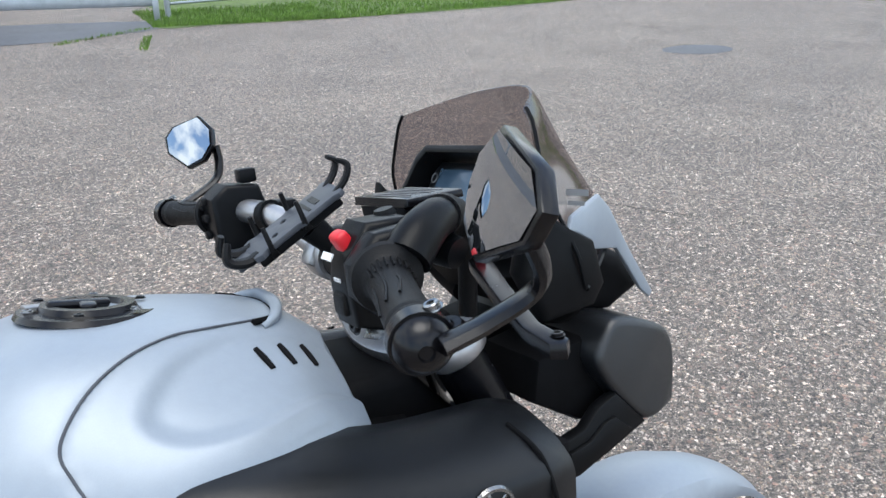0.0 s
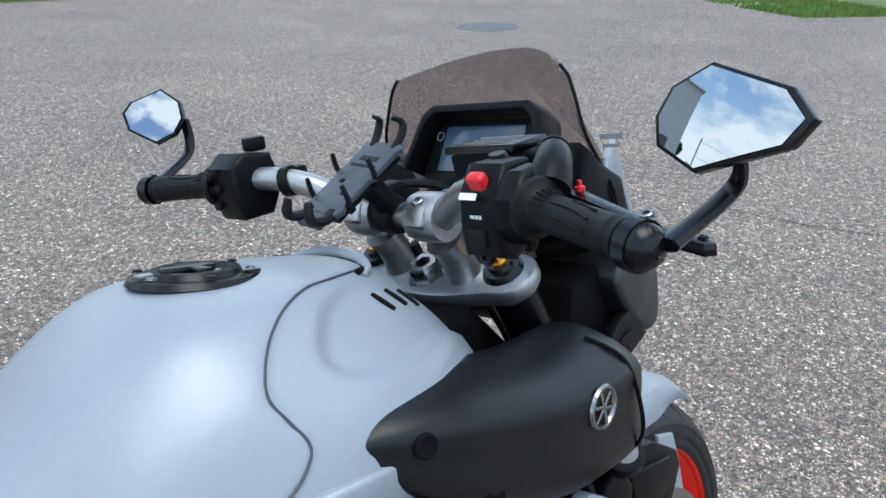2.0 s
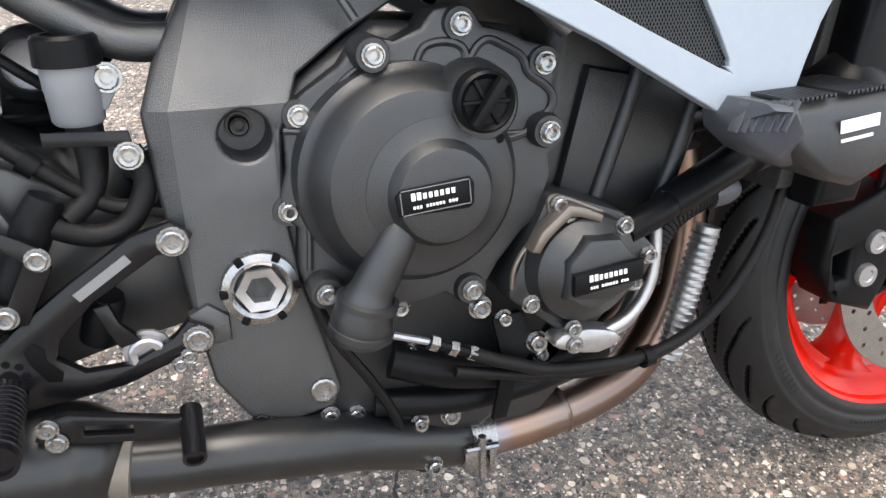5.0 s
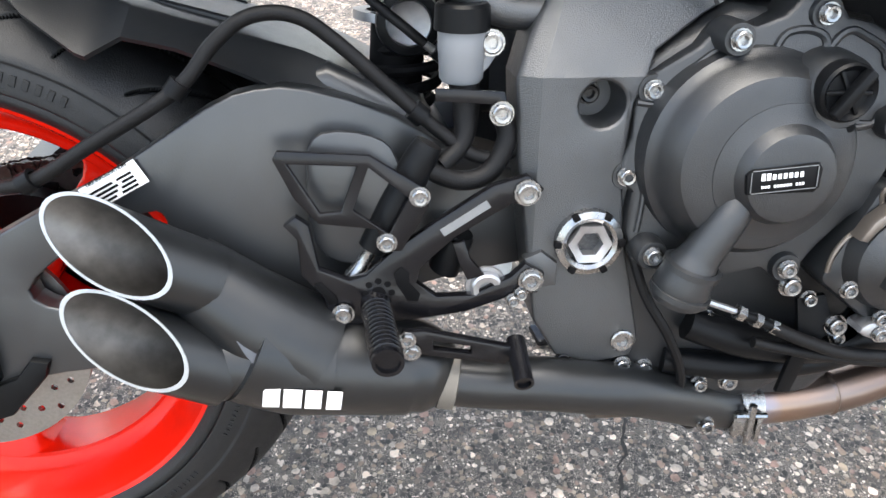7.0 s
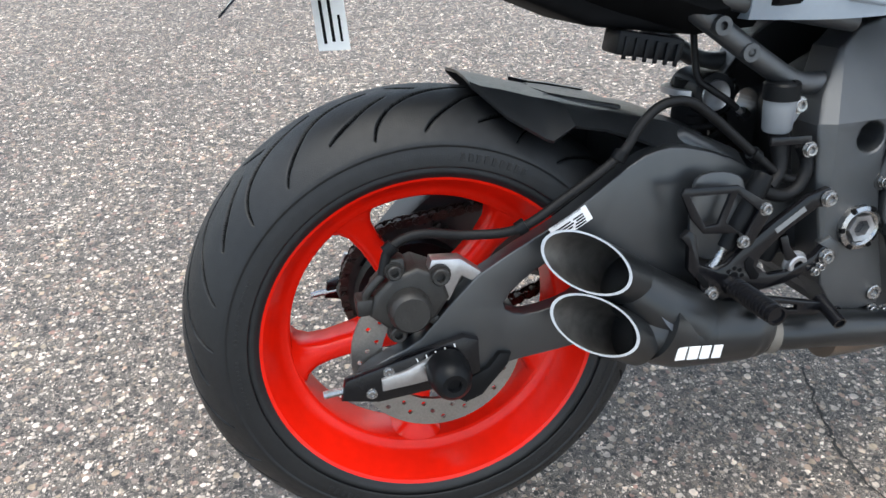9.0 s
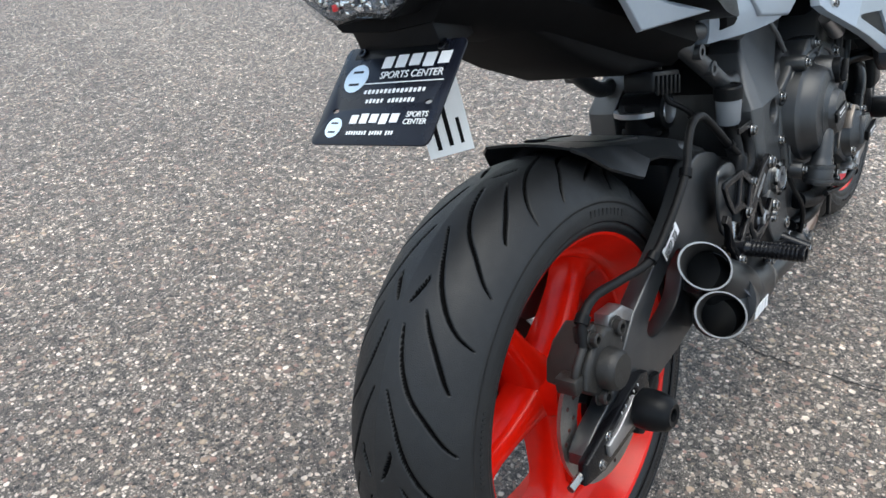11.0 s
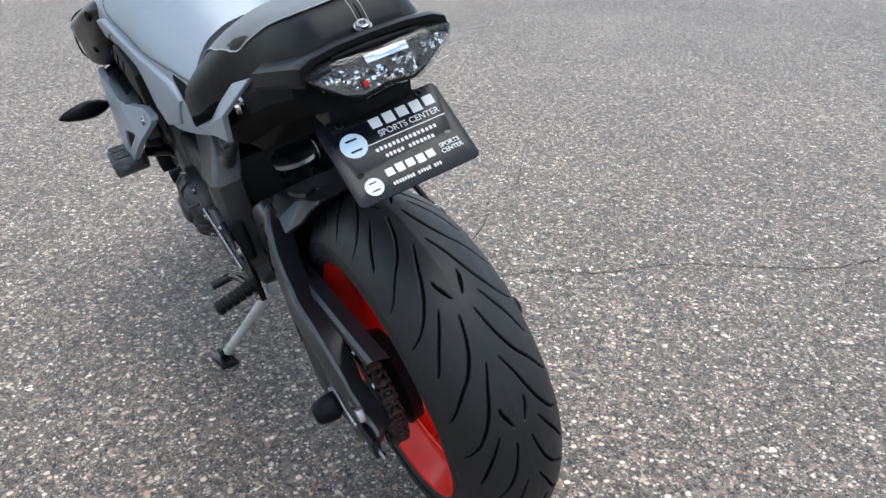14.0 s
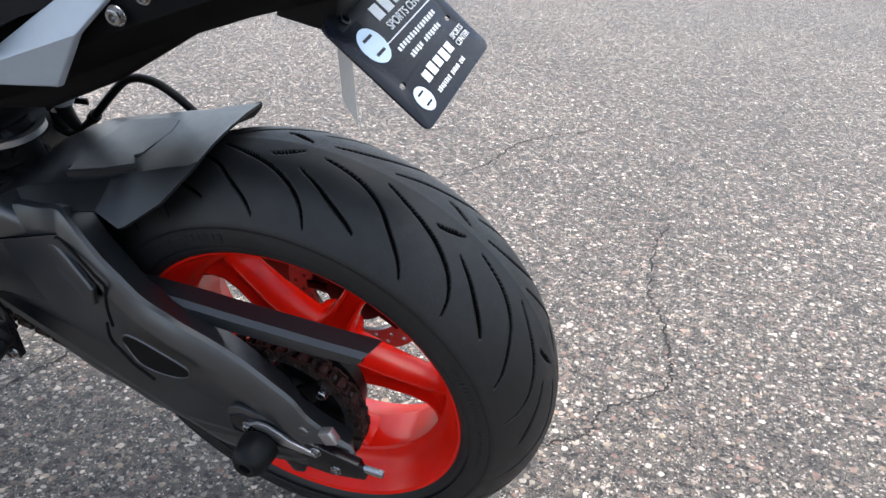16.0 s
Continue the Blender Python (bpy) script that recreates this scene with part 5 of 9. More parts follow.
bars("logo_print", [(-0.0165 + 0.0042 * k, 0.003 + (0.0004 if k < 2 else 0), 0.0030 if k < 2 else 0.0026, 0.0054 if k < 2 else 0.0040) for k in range(8)] + [(-0.0165 + 0.0024 * k, -0.0044, 0.0016, 0.0021) for k in range(14) if k not in (3, 10)], M["white"], cover, lp, 0.0004)
bars("logo_frame", [(0, 0.0088, 0.050, 0.0006), (0, -0.0088, 0.050, 0.0006), (-0.0255, 0, 0.0006, 0.016), (0.0255, 0, 0.0006, 0.016)], M["grey"], cover, lp, 0.0004)
for x, z, y in cov_bolts:
    part("bolt_lug", lathe([(0.0, 0.0), (0.012, 0.0), (0.0135, -0.004), (0.014, -0.03)], (x, -y + 0.001, z), (0, -1, 0), 18), M["cover"], cover)
    bolt((x, -y, z), 0.0068, cover, h=0.006)
part("vent_dot", lathe([(0.0, 0.001), (0.0035, 0.001), (0.004, 0.0)], (0.734, -0.209, 0.527), (0, -1, 0), 12), M["dark"], cover)
c2b = [(0.781, 0.472, 0.211), (0.833, 0.452, 0.222), (0.862, 0.420, 0.214), (0.850, 0.398, 0.214), (0.795, 0.365, 0.214), (0.752, 0.399, 0.224)]
cov2 = part("pickup_cover", prism(hull([(a, b) for a, b, _ in c2b], 0.009), -0.212, -0.150, 0.005, warp=lambda x, y, z: (x, y - 0.10 * (x - 0.8), z)), M["cover"], eng, "matte black moulded pickup case protector")
part("pickup_dome", lathe([(0.0, 0.236), (0.026, 0.236), (0.034, 0.230), (0.044, 0.222), (0.050, 0.205)], (0.805, 0, 0.417), (0, -1, 0), 36), M["cover"], cov2, angle=30)
part("dome_facet", prism([(0.776, 0.402), (0.778, 0.432), (0.795, 0.450), (0.822, 0.448), (0.836, 0.430), (0.838, 0.405), (0.815, 0.396)], -0.243, -0.22, 0.006), M["cover"], cov2)
part("logo_plate", prism([(0.779, 0.408), (0.779, 0.425), (0.838, 0.431), (0.839, 0.414)], -0.249, -0.243, 0.0012), M["black"], cov2)
lp = side_plane(0.809, -0.2493, 0.4195, 4)
bars("logo_print", [(-0.0165 + 0.0042 * k, 0.003 + (0.0004 if k < 2 else 0), 0.0030 if k < 2 else 0.0026, 0.0054 if k < 2 else 0.0040) for k in range(8)] + [(-0.0165 + 0.0024 * k, -0.0044, 0.0016, 0.0021) for k in range(14) if k not in (3, 10)], M["white"], cov2, lp, 0.0004)
bronze = mat("bronze_casting", (0.20, 0.175, 0.155), 0.4, 0.8, 0.1)
part("bracket_rim", tube([(0.746, -0.206, 0.404), (0.7474, -0.207, 0.421), (0.7556, -0.208, 0.4364), (0.7676, -0.209, 0.4465), (0.7762, -0.210, 0.4594), (0.7748, -0.210, 0.4749), (0.784, -0.211, 0.4769), (0.8067, -0.212, 0.4672), (0.8233, -0.212, 0.4594)], 0.0022, 4, 8), bronze, cov2, "bronze-grey casting edge")
part("metal_arm", prism([(0.754, 0.440), (0.7625, 0.4555), (0.7745, 0.4655), (0.785, 0.474), (0.797, 0.471), (0.815, 0.4625), (0.813, 0.456), (0.796, 0.4625), (0.787, 0.464), (0.778, 0.457), (0.768, 0.448), (0.761, 0.438)], -0.226, -0.210, 0.002), bronze, cov2, "bronze-grey metal bracket")
part("bracket_web", prism([(0.786, 0.446), (0.786, 0.462), (0.796, 0.461), (0.808, 0.457), (0.798, 0.448)], -0.2200, -0.210, 0.002), bronze, cov2)
for x, z, y in c2b:
    bolt((x, -y - 0.004, z), 0.0062, cov2, h=0.006)
for x, y, z, r in ((0.722, -0.196, 0.388, 0.008), (0.745, -0.190, 0.372, 0.006), (0.775, -0.192, 0.345, 0.008), (0.778, -0.192, 0.333, 0.006), (0.66, -0.178, 0.392, 0.007), (0.672, -0.16, 0.34, 0.006), (0.60, -0.155, 0.29, 0.007), (0.623, -0.15, 0.283, 0.007), (0.68, -0.152, 0.262, 0.007), (0.71, -0.15, 0.262, 0.008)):
    bolt((x, y, z), r, eng, h=0.008)
part("sump", prism([(0.60, 0.30), (0.62, 0.235), (0.66, 0.205), (0.80, 0.215), (0.86, 0.28), (0.86, 0.34), (0.70, 0.38), (0.62, 0.36)], -0.135, 0.12, 0.016, seg=3), M["engine"], eng)
part("water_pipe", tube([(0.655, -0.160, 0.335), (0.71, -0.170, 0.318), (0.78, -0.166, 0.306), (0.85, -0.150, 0.302)], 0.016, 6, 16), M["black"], eng)
part("water_pipe", tube([(0.64, -0.150, 0.290), (0.72, -0.160, 0.283), (0.80, -0.155, 0.285), (0.87, -0.14, 0.297)], 0.013, 6, 16), M["black"], eng)
part("cable_stay", prism([(0.735, 0.372), (0.745, 0.330), (0.735, 0.275), (0.748, 0.275), (0.76, 0.32), (0.79, 0.36), (0.80, 0.335), (0.785, 0.322), (0.76, 0.375)], -0.192, -0.186, 0.001), M["black"], eng)
part("clutch_cable", tube([(0.712, -0.200, 0.3502), (0.728, -0.202, 0.343), (0.745, -0.204, 0.336), (0.79, -0.206, 0.322), (0.881, -0.200, 0.314), (0.96, -0.185, 0.335), (1.03, -0.165, 0.40), (1.07, -0.145, 0.50), (1.075, -0.13, 0.60)], 0.0058, 8, 10), M["grip"], eng, "black control cable")
part("clutch_cable", tube([(0.70, -0.196, 0.333), (0.79, -0.198, 0.312), (0.881, -0.192, 0.304), (0.97, -0.176, 0.330), (1.045, -0.155, 0.41), (1.085, -0.135, 0.52)], 0.005, 8, 10), M["grip"], eng)
part("cable_clip", lathe([(0.007, -0.005), (0.010, -0.005), (0.010, 0.005), (0.007, 0.005)], (0.881, -0.199, 0.312), (1, 0.1, 0.05), 14, True), M["black"], eng)
part("cable_end", tube([(0.640, -0.198, 0.3805), (0.678, -0.199, 0.3662)], 0.0032, 1, 8), M["alu"], eng, "pale inner cable sleeve")
part("cable_adjuster", tube([(0.677, -0.199, 0.3665), (0.716, -0.200, 0.3485)], 0.0042, 1, 10), M["black"], eng)
for q in ((0.681, 0.3648), (0.697, 0.3573), (0.713, 0.3500)):
    part("adjuster_nut", lathe([(0.0, -0.0035), (0.0068, -0.0035), (0.0068, 0.0035), (0.0, 0.0035)], (q[0], -0.1995, q[1]), (0.9, 0, -0.42), 6), M["steel"], eng)
part("overflow_hose", tube([(0.590, -0.160, 0.425), (0.605, -0.172, 0.375), (0.632, -0.176, 0.33), (0.655, -0.165, 0.28), (0.665, -0.145, 0.225), (0.682, -0.138, 0.203), (0.690, -0.136, 0.200)], 0.0045, 7, 8), M["grip"], eng)
part("coolant_hose", tube([(0.845, -0.208, 0.440), (0.870, -0.206, 0.448), (0.888, -0.203, 0.454), (0.890, -0.200, 0.455), (0.922, -0.196, 0.467), (0.966, -0.186, 0.481), (0.985, -0.175, 0.486)], [0.0125, 0.0125, 0.0125, 0.015, 0.0155, 0.0165, 0.019], 6, 18), M["black"], eng)
part("braided_hose", tube([(0.874, -0.202, 0.388), (0.880, -0.200, 0.420), (0.896, -0.196, 0.440), (0.925, -0.188, 0.450), (0.945, -0.182, 0.452)], 0.0115, 7, 16), M["grip"], eng)
for k in range(22):
    a = spl([(0.874, -0.202, 0.388), (0.880, -0.200, 0.420), (0.896, -0.196, 0.440), (0.925, -0.188, 0.450), (0.945, -0.182, 0.452)], 6)[k + 1]
    d = spl([(0.874, -0.202, 0.388), (0.880, -0.200, 0.420), (0.896, -0.196, 0.440), (0.925, -0.188, 0.450), (0.945, -0.182, 0.452)], 6)[k + 2] - a
    part("braid_band", lathe([(0.0110, -0.0012), (0.0124, 0), (0.0110, 0.0012)], tuple(a), tuple(d), 14), M["black"], eng)
part("hose_joint", tube([(0.943, -0.183, 0.452), (0.962, -0.180, 0.453), (0.975, -0.178, 0.452)], [0.0135, 0.0135, 0.009], 3, 14), M["slate"], eng)
part("hose_joint", tube([(0.985, -0.176, 0.486), (1.005, -0.170, 0.488)], [0.022, 0.022], 2, 18), M["cover"], eng)
part("steel_pipe", tube([(0.815, -0.215, 0.352), (0.850, -0.213, 0.362), (0.872, -0.210, 0.392), (0.876, -0.206, 0.438), (0.865, -0.205, 0.452)], 0.0055, 6, 10), M["alu"], eng)
part("steel_pipe", tube([(0.83, -0.190, 0.335), (0.865, -0.185, 0.345), (0.89, -0.175, 0.38)], 0.009, 6, 12), M["alu"], eng)
part("cast_foot", prism([(0.7775, 0.353), (0.785, 0.362), (0.8096, 0.3635), (0.834, 0.356), (0.838, 0.346), (0.8186, 0.339), (0.792, 0.3455)], -0.222, -0.200, 0.003, smooth=2), M["alu"], eng, "bare cast aluminium foot")
bolt((0.795, -0.223, 0.352), 0.006, eng, h=0.004)
part("hose_fitting", tube([(0.765, -0.185, 0.640), (0.785, -0.190, 0.618), (0.80, -0.192, 0.605)], 0.014, 4, 14), M["alu"], eng)
part("flex_pipe", tube([(0.930, -0.165, 0.285), (0.962, -0.165, 0.415)], 0.0118, 1, 14), M["alu"], eng, "ribbed pale flexible pipe")
for k in range(18):
    part("braid_rib", lathe([(0.0115, -0.002), (0.0135, 0), (0.0115, 0.002)], (0.9315 + 0.00165 * k, -0.165, 0.292 + 0.0068 * k), (0.2, 0, 1), 14), M["alu"], eng)
# left-hand engine covers
lcov = part("generator_cover", lathe([(0.0, 0.200), (0.05, 0.200), (0.064, 0.195), (0.074, 0.184), (0.078, 0.17), (0.080, 0.14)], (0.745, 0, 0.435), (0, 1, 0), 40), M["cover"], eng)
part("generator_boss", lathe([(0.0, 0.214), (0.026, 0.214), (0.034, 0.209), (0.038, 0.197)], (0.745, 0, 0.435), (0, 1, 0), 30), M["cover"], eng)
part("cover_flange", lathe([(0.070, 0.172), (0.088, 0.172), (0.090, 0.166), (0.090, 0.150), (0.070, 0.150)], (0.745, 0, 0.435), (0, 1, 0), 40), M["engine"], eng)
for k in range(8):
    a = 2 * math.pi * (k + 0.5) / 8
    part("cover_rib", tube([(0.745 + 0.040 * math.cos(a), 0.2005, 0.435 + 0.040 * math.sin(a)), (0.745 + 0.064 * math.cos(a), 0.1965, 0.435 + 0.064 * math.sin(a)), (0.745 + 0.077 * math.cos(a), 0.180, 0.435 + 0.077 * math.sin(a))], 0.0035, 3, 8), M["cover"], eng)
part("sprocket_cover", prism([(0.48, 0.38), (0.49, 0.47), (0.55, 0.49), (0.62, 0.47), (0.62, 0.37), (0.56, 0.34)], 0.125, 0.175, 0.012, seg=3), M["cover"], eng)
for k in range(8):
    a = 2 * math.pi * k / 8
    bolt((0.745 + 0.084 * math.cos(a), 0.176, 0.435 + 0.084 * math.sin(a)), 0.007, eng, (0, 1, 0), h=0.006)

# ---------- rider's footrest, right ----------
rsr = part("rearset_bracket", prism([(0.498, 0.482), (0.512, 0.470), (0.503, 0.456), (0.486, 0.458), (0.440, 0.430), (0.412, 0.404), (0.408, 0.390), (0.425, 0.376), (0.455, 0.376), (0.488, 0.392), (0.500, 0.404), (0.517, 0.394), (0.512, 0.376), (0.490, 0.374), (0.450, 0.360), (0.412, 0.355), (0.375, 0.352), (0.349, 0.352), (0.334, 0.362), (0.330, 0.380), (0.313, 0.400), (0.312, 0.432), (0.302, 0.444), (0.312, 0.452), (0.322, 0.444), (0.328, 0.405), (0.352, 0.394), (0.366, 0.398), (0.385, 0.416), (0.425, 0.445), (0.470, 0.474)], -0.170, -0.160, 0.0018), M["anod"], bike, "black anodised aluminium rearset bracket")
part("heel_guard", prism([(0.298, 0.500), (0.302, 0.507), (0.372, 0.502), (0.418, 0.472), (0.418, 0.458), (0.396, 0.420), (0.384, 0.420), (0.376, 0.440), (0.330, 0.446), (0.312, 0.468)], -0.172, -0.166, 0.0015, holes=[[(0.309, 0.496), (0.362, 0.493), (0.348, 0.456), (0.332, 0.455)], [(0.371, 0.492), (0.402, 0.466), (0.386, 0.436), (0.358, 0.457)]]), M["anod"], rsr, "black anodised heel guard")
for x, z, r in ((0.498, 0.468, 0.0088), (0.505, 0.389, 0.0088), (0.411, 0.467, 0.0068), (0.384, 0.428, 0.0068), (0.346, 0.364, 0.0075), (0.490, 0.371, 0.005), (0.497, 0.377, 0.005)):
    bolt((x, -0.171, z), r, rsr, h=0.006)
bars("maker_mark", [(0, 0, 0.045, 0.007)], M["grey"], rsr, side_plane(0.448, -0.1702, 0.447, 33), 0.0006)
part("bracket_post", prism([(0.438, 0.424), (0.448, 0.426), (0.453, 0.410), (0.466, 0.394), (0.451, 0.390), (0.444, 0.405)], -0.169, -0.161, 0.0012), M["anod"], rsr)
part("bracket_pocket", prism([(0.389, 0.400), (0.395, 0.406), (0.402, 0.400), (0.402, 0.391), (0.411, 0.380), (0.409, 0.373), (0.400, 0.374), (0.391, 0.390)], -0.1712, -0.170, 0.0004), M["dark"], rsr)
part("bracket_pocket", prism([(0.323, 0.392), (0.329, 0.394), (0.341, 0.380), (0.342, 0.374), (0.335, 0.373)], -0.1712, -0.170, 0.0004), M["dark"], rsr)
for k in range(9):
    a = 2 * math.pi * k / 8
    rr = 0.0 if k == 8 else 0.011
    part("adjust_hole", lathe([(0.0, 0.0006), (0.0028 if k < 8 else 0.006, 0.0006), (0.003 if k < 8 else 0.0062, 0.0)], (0.376 + rr * math.cos(a), -0.170, 0.382 + rr * math.sin(a)), (0, -1, 0), 10), M["dark"], rsr)
peg = part("footpeg", lathe([(0.0, 0.003), (0.0095, 0.003), (0.0095, 0.0), (0.0125, 0.0), (0.0128, 0.004), (0.0118, 0.006), (0.0118, 0.08), (0.013, 0.082), (0.013, 0.092), (0.0, 0.092)], (0.381, -0.254, 0.366), (-0.09, 0.98, 0.06), 20), M["anod"], rsr, "knurled black aluminium footpeg")
for k in range(12):
    part("knurl", lathe([(0.0118, -0.0018), (0.0133, -0.0012), (0.0133, 0.0012), (0.0118, 0.0018)], Vector((0.381, -0.254, 0.366)) + Vector((-0.09, 0.98, 0.06)) * (0.010 + 0.006 * k), (-0.09, 0.98, 0.06), 16), M["anod"], peg)
ped = part("brake_pedal", prism([(0.388, 0.342), (0.395, 0.357), (0.412, 0.358), (0.480, 0.340), (0.496, 0.338), (0.497, 0.330), (0.480, 0.322), (0.415, 0.334)], -0.196, -0.187, 0.0015, holes=[[(0.420, 0.348), (0.452, 0.341), (0.452, 0.334), (0.420, 0.340)]]), M["anod"], rsr, "black anodised brake pedal")
part("pedal_tip", lathe([(0.0, 0.003), (0.006, 0.003), (0.006, 0.0), (0.0085, 0.0), (0.0085, 0.046), (0.0, 0.046)], (0.492, -0.226, 0.322), (0.0, 0.9, 0.32), 16), M["anod"], ped)
for q in ((0.398, 0.351), (0.402, 0.339)):
    bolt((q[0], -0.197, q[1]), 0.0062, ped, h=0.004)
mc = part("rear_master_cylinder", tube([(0.372, -0.150, 0.415), (0.392, -0.150, 0.452), (0.412, -0.150, 0.490), (0.420, -0.150, 0.505)], [0.013, 0.015, 0.014, 0.011], 4, 18), M["black"], bike, "black rear brake master cylinder")
part("push_rod", tube([(0.350, -0.152, 0.380), (0.375, -0.150, 0.420)], [0.009, 0.009, 0.005, 0.012], 4, 12), M["steel"], mc)
part("feed_hose", tube([(0.415, -0.150, 0.485), (0.445, -0.148, 0.472), (0.470, -0.146, 0.478), (0.485, -0.140, 0.505), (0.478, -0.135, 0.53)], 0.0085, 6, 12), M["grip"], mc)
part("switch_can", lathe([(0.0, 0.02), (0.012, 0.02), (0.014, 0.016), (0.014, -0.02), (0.0, -0.022)], (0.440, -0.145, 0.408), (0.3, -0.2, 0.9), 18), M["black"], mc)
res = part("brake_fluid_reservoir", lathe([(0.0, -0.023), (0.0155, -0.023), (0.0178, -0.020), (0.0188, 0.0), (0.0192, 0.001), (0.0195, 0.016), (0.0195, 0.018), (0.0, 0.018)], (0.448, -0.126, 0.572), (0.0, -0.05, 1), 28), M["clear_white"], bike, "translucent white brake fluid reservoir with a black cap")
part("reservoir_cap", lathe([(0.0, 0.037), (0.014, 0.037), (0.015, 0.0385), (0.0195, 0.0385), (0.0218, 0.036), (0.0225, 0.018), (0.0, 0.018)], (0.448, -0.126, 0.572), (0.0, -0.05, 1), 20), M["black"], res)
part("reservoir_hose", tube([(0.450, -0.126, 0.550), (0.452, -0.130, 0.525), (0.448, -0.138, 0.50), (0.430, -0.146, 0.485)], [0.013, 0.011, 0.008, 0.008], 5, 12), M["grip"], res)
part("reservoir_ear", prism(hull([(0.455, 0.575), (0.471, 0.580), (0.462, 0.565)], 0.009), -0.131, -0.124, 0.002), M["clear_white"], res)
bolt((0.471, -0.132, 0.580), 0.0085, res, h=0.006)
part("guard_stay", prism([(0.425, 0.548), (0.480, 0.545), (0.485, 0.52), (0.472, 0.518), (0.470, 0.535), (0.425, 0.538)], -0.150, -0.146, 0.001), M["anod"], res)
bolt((0.478, -0.151, 0.528), 0.008, res, h=0.006)
bolt((0.468, -0.160, 0.381), 0.014, bike, material="alu", h=0.010)

# ---------- left footrest, gear lever, side stand ----------
rsl = part("left_footrest_bracket", prism([(0.34, 0.36), (0.33, 0.43), (0.40, 0.44), (0.50, 0.48), (0.512, 0.46), (0.44, 0.41), (0.512, 0.40), (0.51, 0.38), (0.42, 0.35)], 0.160, 0.172, 0.002), M["anod"], bike, "black aluminium left footrest bracket")
lpeg = part("footpeg", lathe([(0.0, 0.0), (0.0115, 0.0), (0.0115, 0.098), (0.0, 0.098)], (0.338, 0.258, 0.388), (0.12, -0.98, 0.12), 18), M["anod"], rsl)
for k in range(6):
    ax = Vector((0.12, -0.98, 0.12)).normalized()
    part("rubber_block", lathe([(0.011, 0.0), (0.0150, 0.0012), (0.0155, 0.0125), (0.011, 0.0138)], Vector((0.338, 0.258, 0.388)) + ax * (0.002 + 0.0152 * k), ax, 14), M["grip"], lpeg)
part("gear_lever", join(tube([(0.36, 0.182, 0.400), (0.43, 0.190, 0.385), (0.50, 0.197, 0.355)], 0.007, 5, 10), tube([(0.50, 0.195, 0.355), (0.50, 0.238, 0.352)], 0.0095, 1, 12)), M["anod"], rsl)
part("shift_rod", tube([(0.375, 0.178, 0.425), (0.55, 0.184, 0.500)], 0.004, 1, 8), M["steel"], rsl)
part("heel_guard", prism([(0.318, 0.420), (0.330, 0.490), (0.385, 0.485), (0.410, 0.440), (0.395, 0.415)], 0.166, 0.171, 0.0015, holes=[[(0.332, 0.430), (0.340, 0.478), (0.376, 0.474), (0.394, 0.440), (0.386, 0.427)]]), M["anod"], rsl)
for q in ((0.498, 0.468), (0.505, 0.389), (0.345, 0.372), (0.330, 0.485)):
    bolt((q[0], 0.173, q[1]), 0.0075, rsl, (0, 1, 0), h=0.006)
stand = part("side_stand", join(tube([(0.535, 0.118, 0.262), (0.566, 0.140, 0.228), (0.615, 0.205, 0.150), (0.654, 0.262, 0.086)], [0.016, 0.0135, 0.0105, 0.012], 6, 14), tube([(0.545, 0.112, 0.262), (0.60, 0.175, 0.160)], 0.005, 2, 8)), M["stand"], bike, "bright steel side stand lowered onto the asphalt")
part("stand_foot", join(box((0.655, 0.276, 0.0675), (0.075, 0.042, 0.012), 0.004, (13, 0, 12)), box((0.662, 0.270, 0.084), (0.03, 0.02, 0.02), 0.004, (13, 0, 12))), M["anod"], stand)

# ---------- tank ----------
TANK = [
    (0.40, [(0, .815), (.05, .81), (.09, .795), (.115, .765), (.125, .735), (.125, .705), (.12, .685)]),
    (0.50, [(0, .885), (.06, .878), (.11, .85), (.14, .81), (.155, .765), (.16, .72), (.155, .68)]),
    (0.58, [(0, .940), (.07, .93), (.125, .895), (.158, .845), (.172, .79), (.176, .735), (.172, .685)]),
    (0.65, [(0, .988), (.08, .978), (.138, .938), (.17, .885), (.184, .83), (.180, .77), (.174, .712)]),
    (0.72, [(0, 1.016), (.09, 1.004), (.148, .962), (.182, .91), (.196, .862), (.186, .80), (.168, .742)]),
    (0.80, [(0, 1.012), (.09, 1.002), (.145, .967), (.190, .924), (.203, .884), (.194, .825), (.170, .77)]),
    (0.87, [(0, 1.000), (.08, .992), (.130, .965), (.180, .932), (.194, .900), (.186, .845), (.172, .79)]),
    (0.93, [(0, .985), (.07, .975), (.114, .955), (.156, .928), (.168, .902), (.166, .858), (.16, .81)]),
    (0.975, [(0, .950), (.06, .946), (.10, .928), (.128, .905), (.146, .88), (.15, .85), (.14, .82)]),
]
TX = np.array([t[0] for t in TANK])
TP = np.array([t[1] for t in TANK], float)


T_ROWS = np.array([spl(np.vstack([r[2:0:-1] * (-1, 1), r]), 16)[32:] for r in spl(TP, 16)])
T_XS = spl(TX[:, None], 16)[:, 0]


def on_tank(x, y, z):
    """Bends a side panel so that it lies on the tank's flank."""
    i = min(max(int(np.searchsorted(T_XS, x)), 1), len(T_XS) - 1)
    prof = T_ROWS[i]
    k = int(np.argmin(abs(prof[40:, 1] - z))) + 40
    return x, -prof[k, 0] - 0.006 + (y + 0.199), z


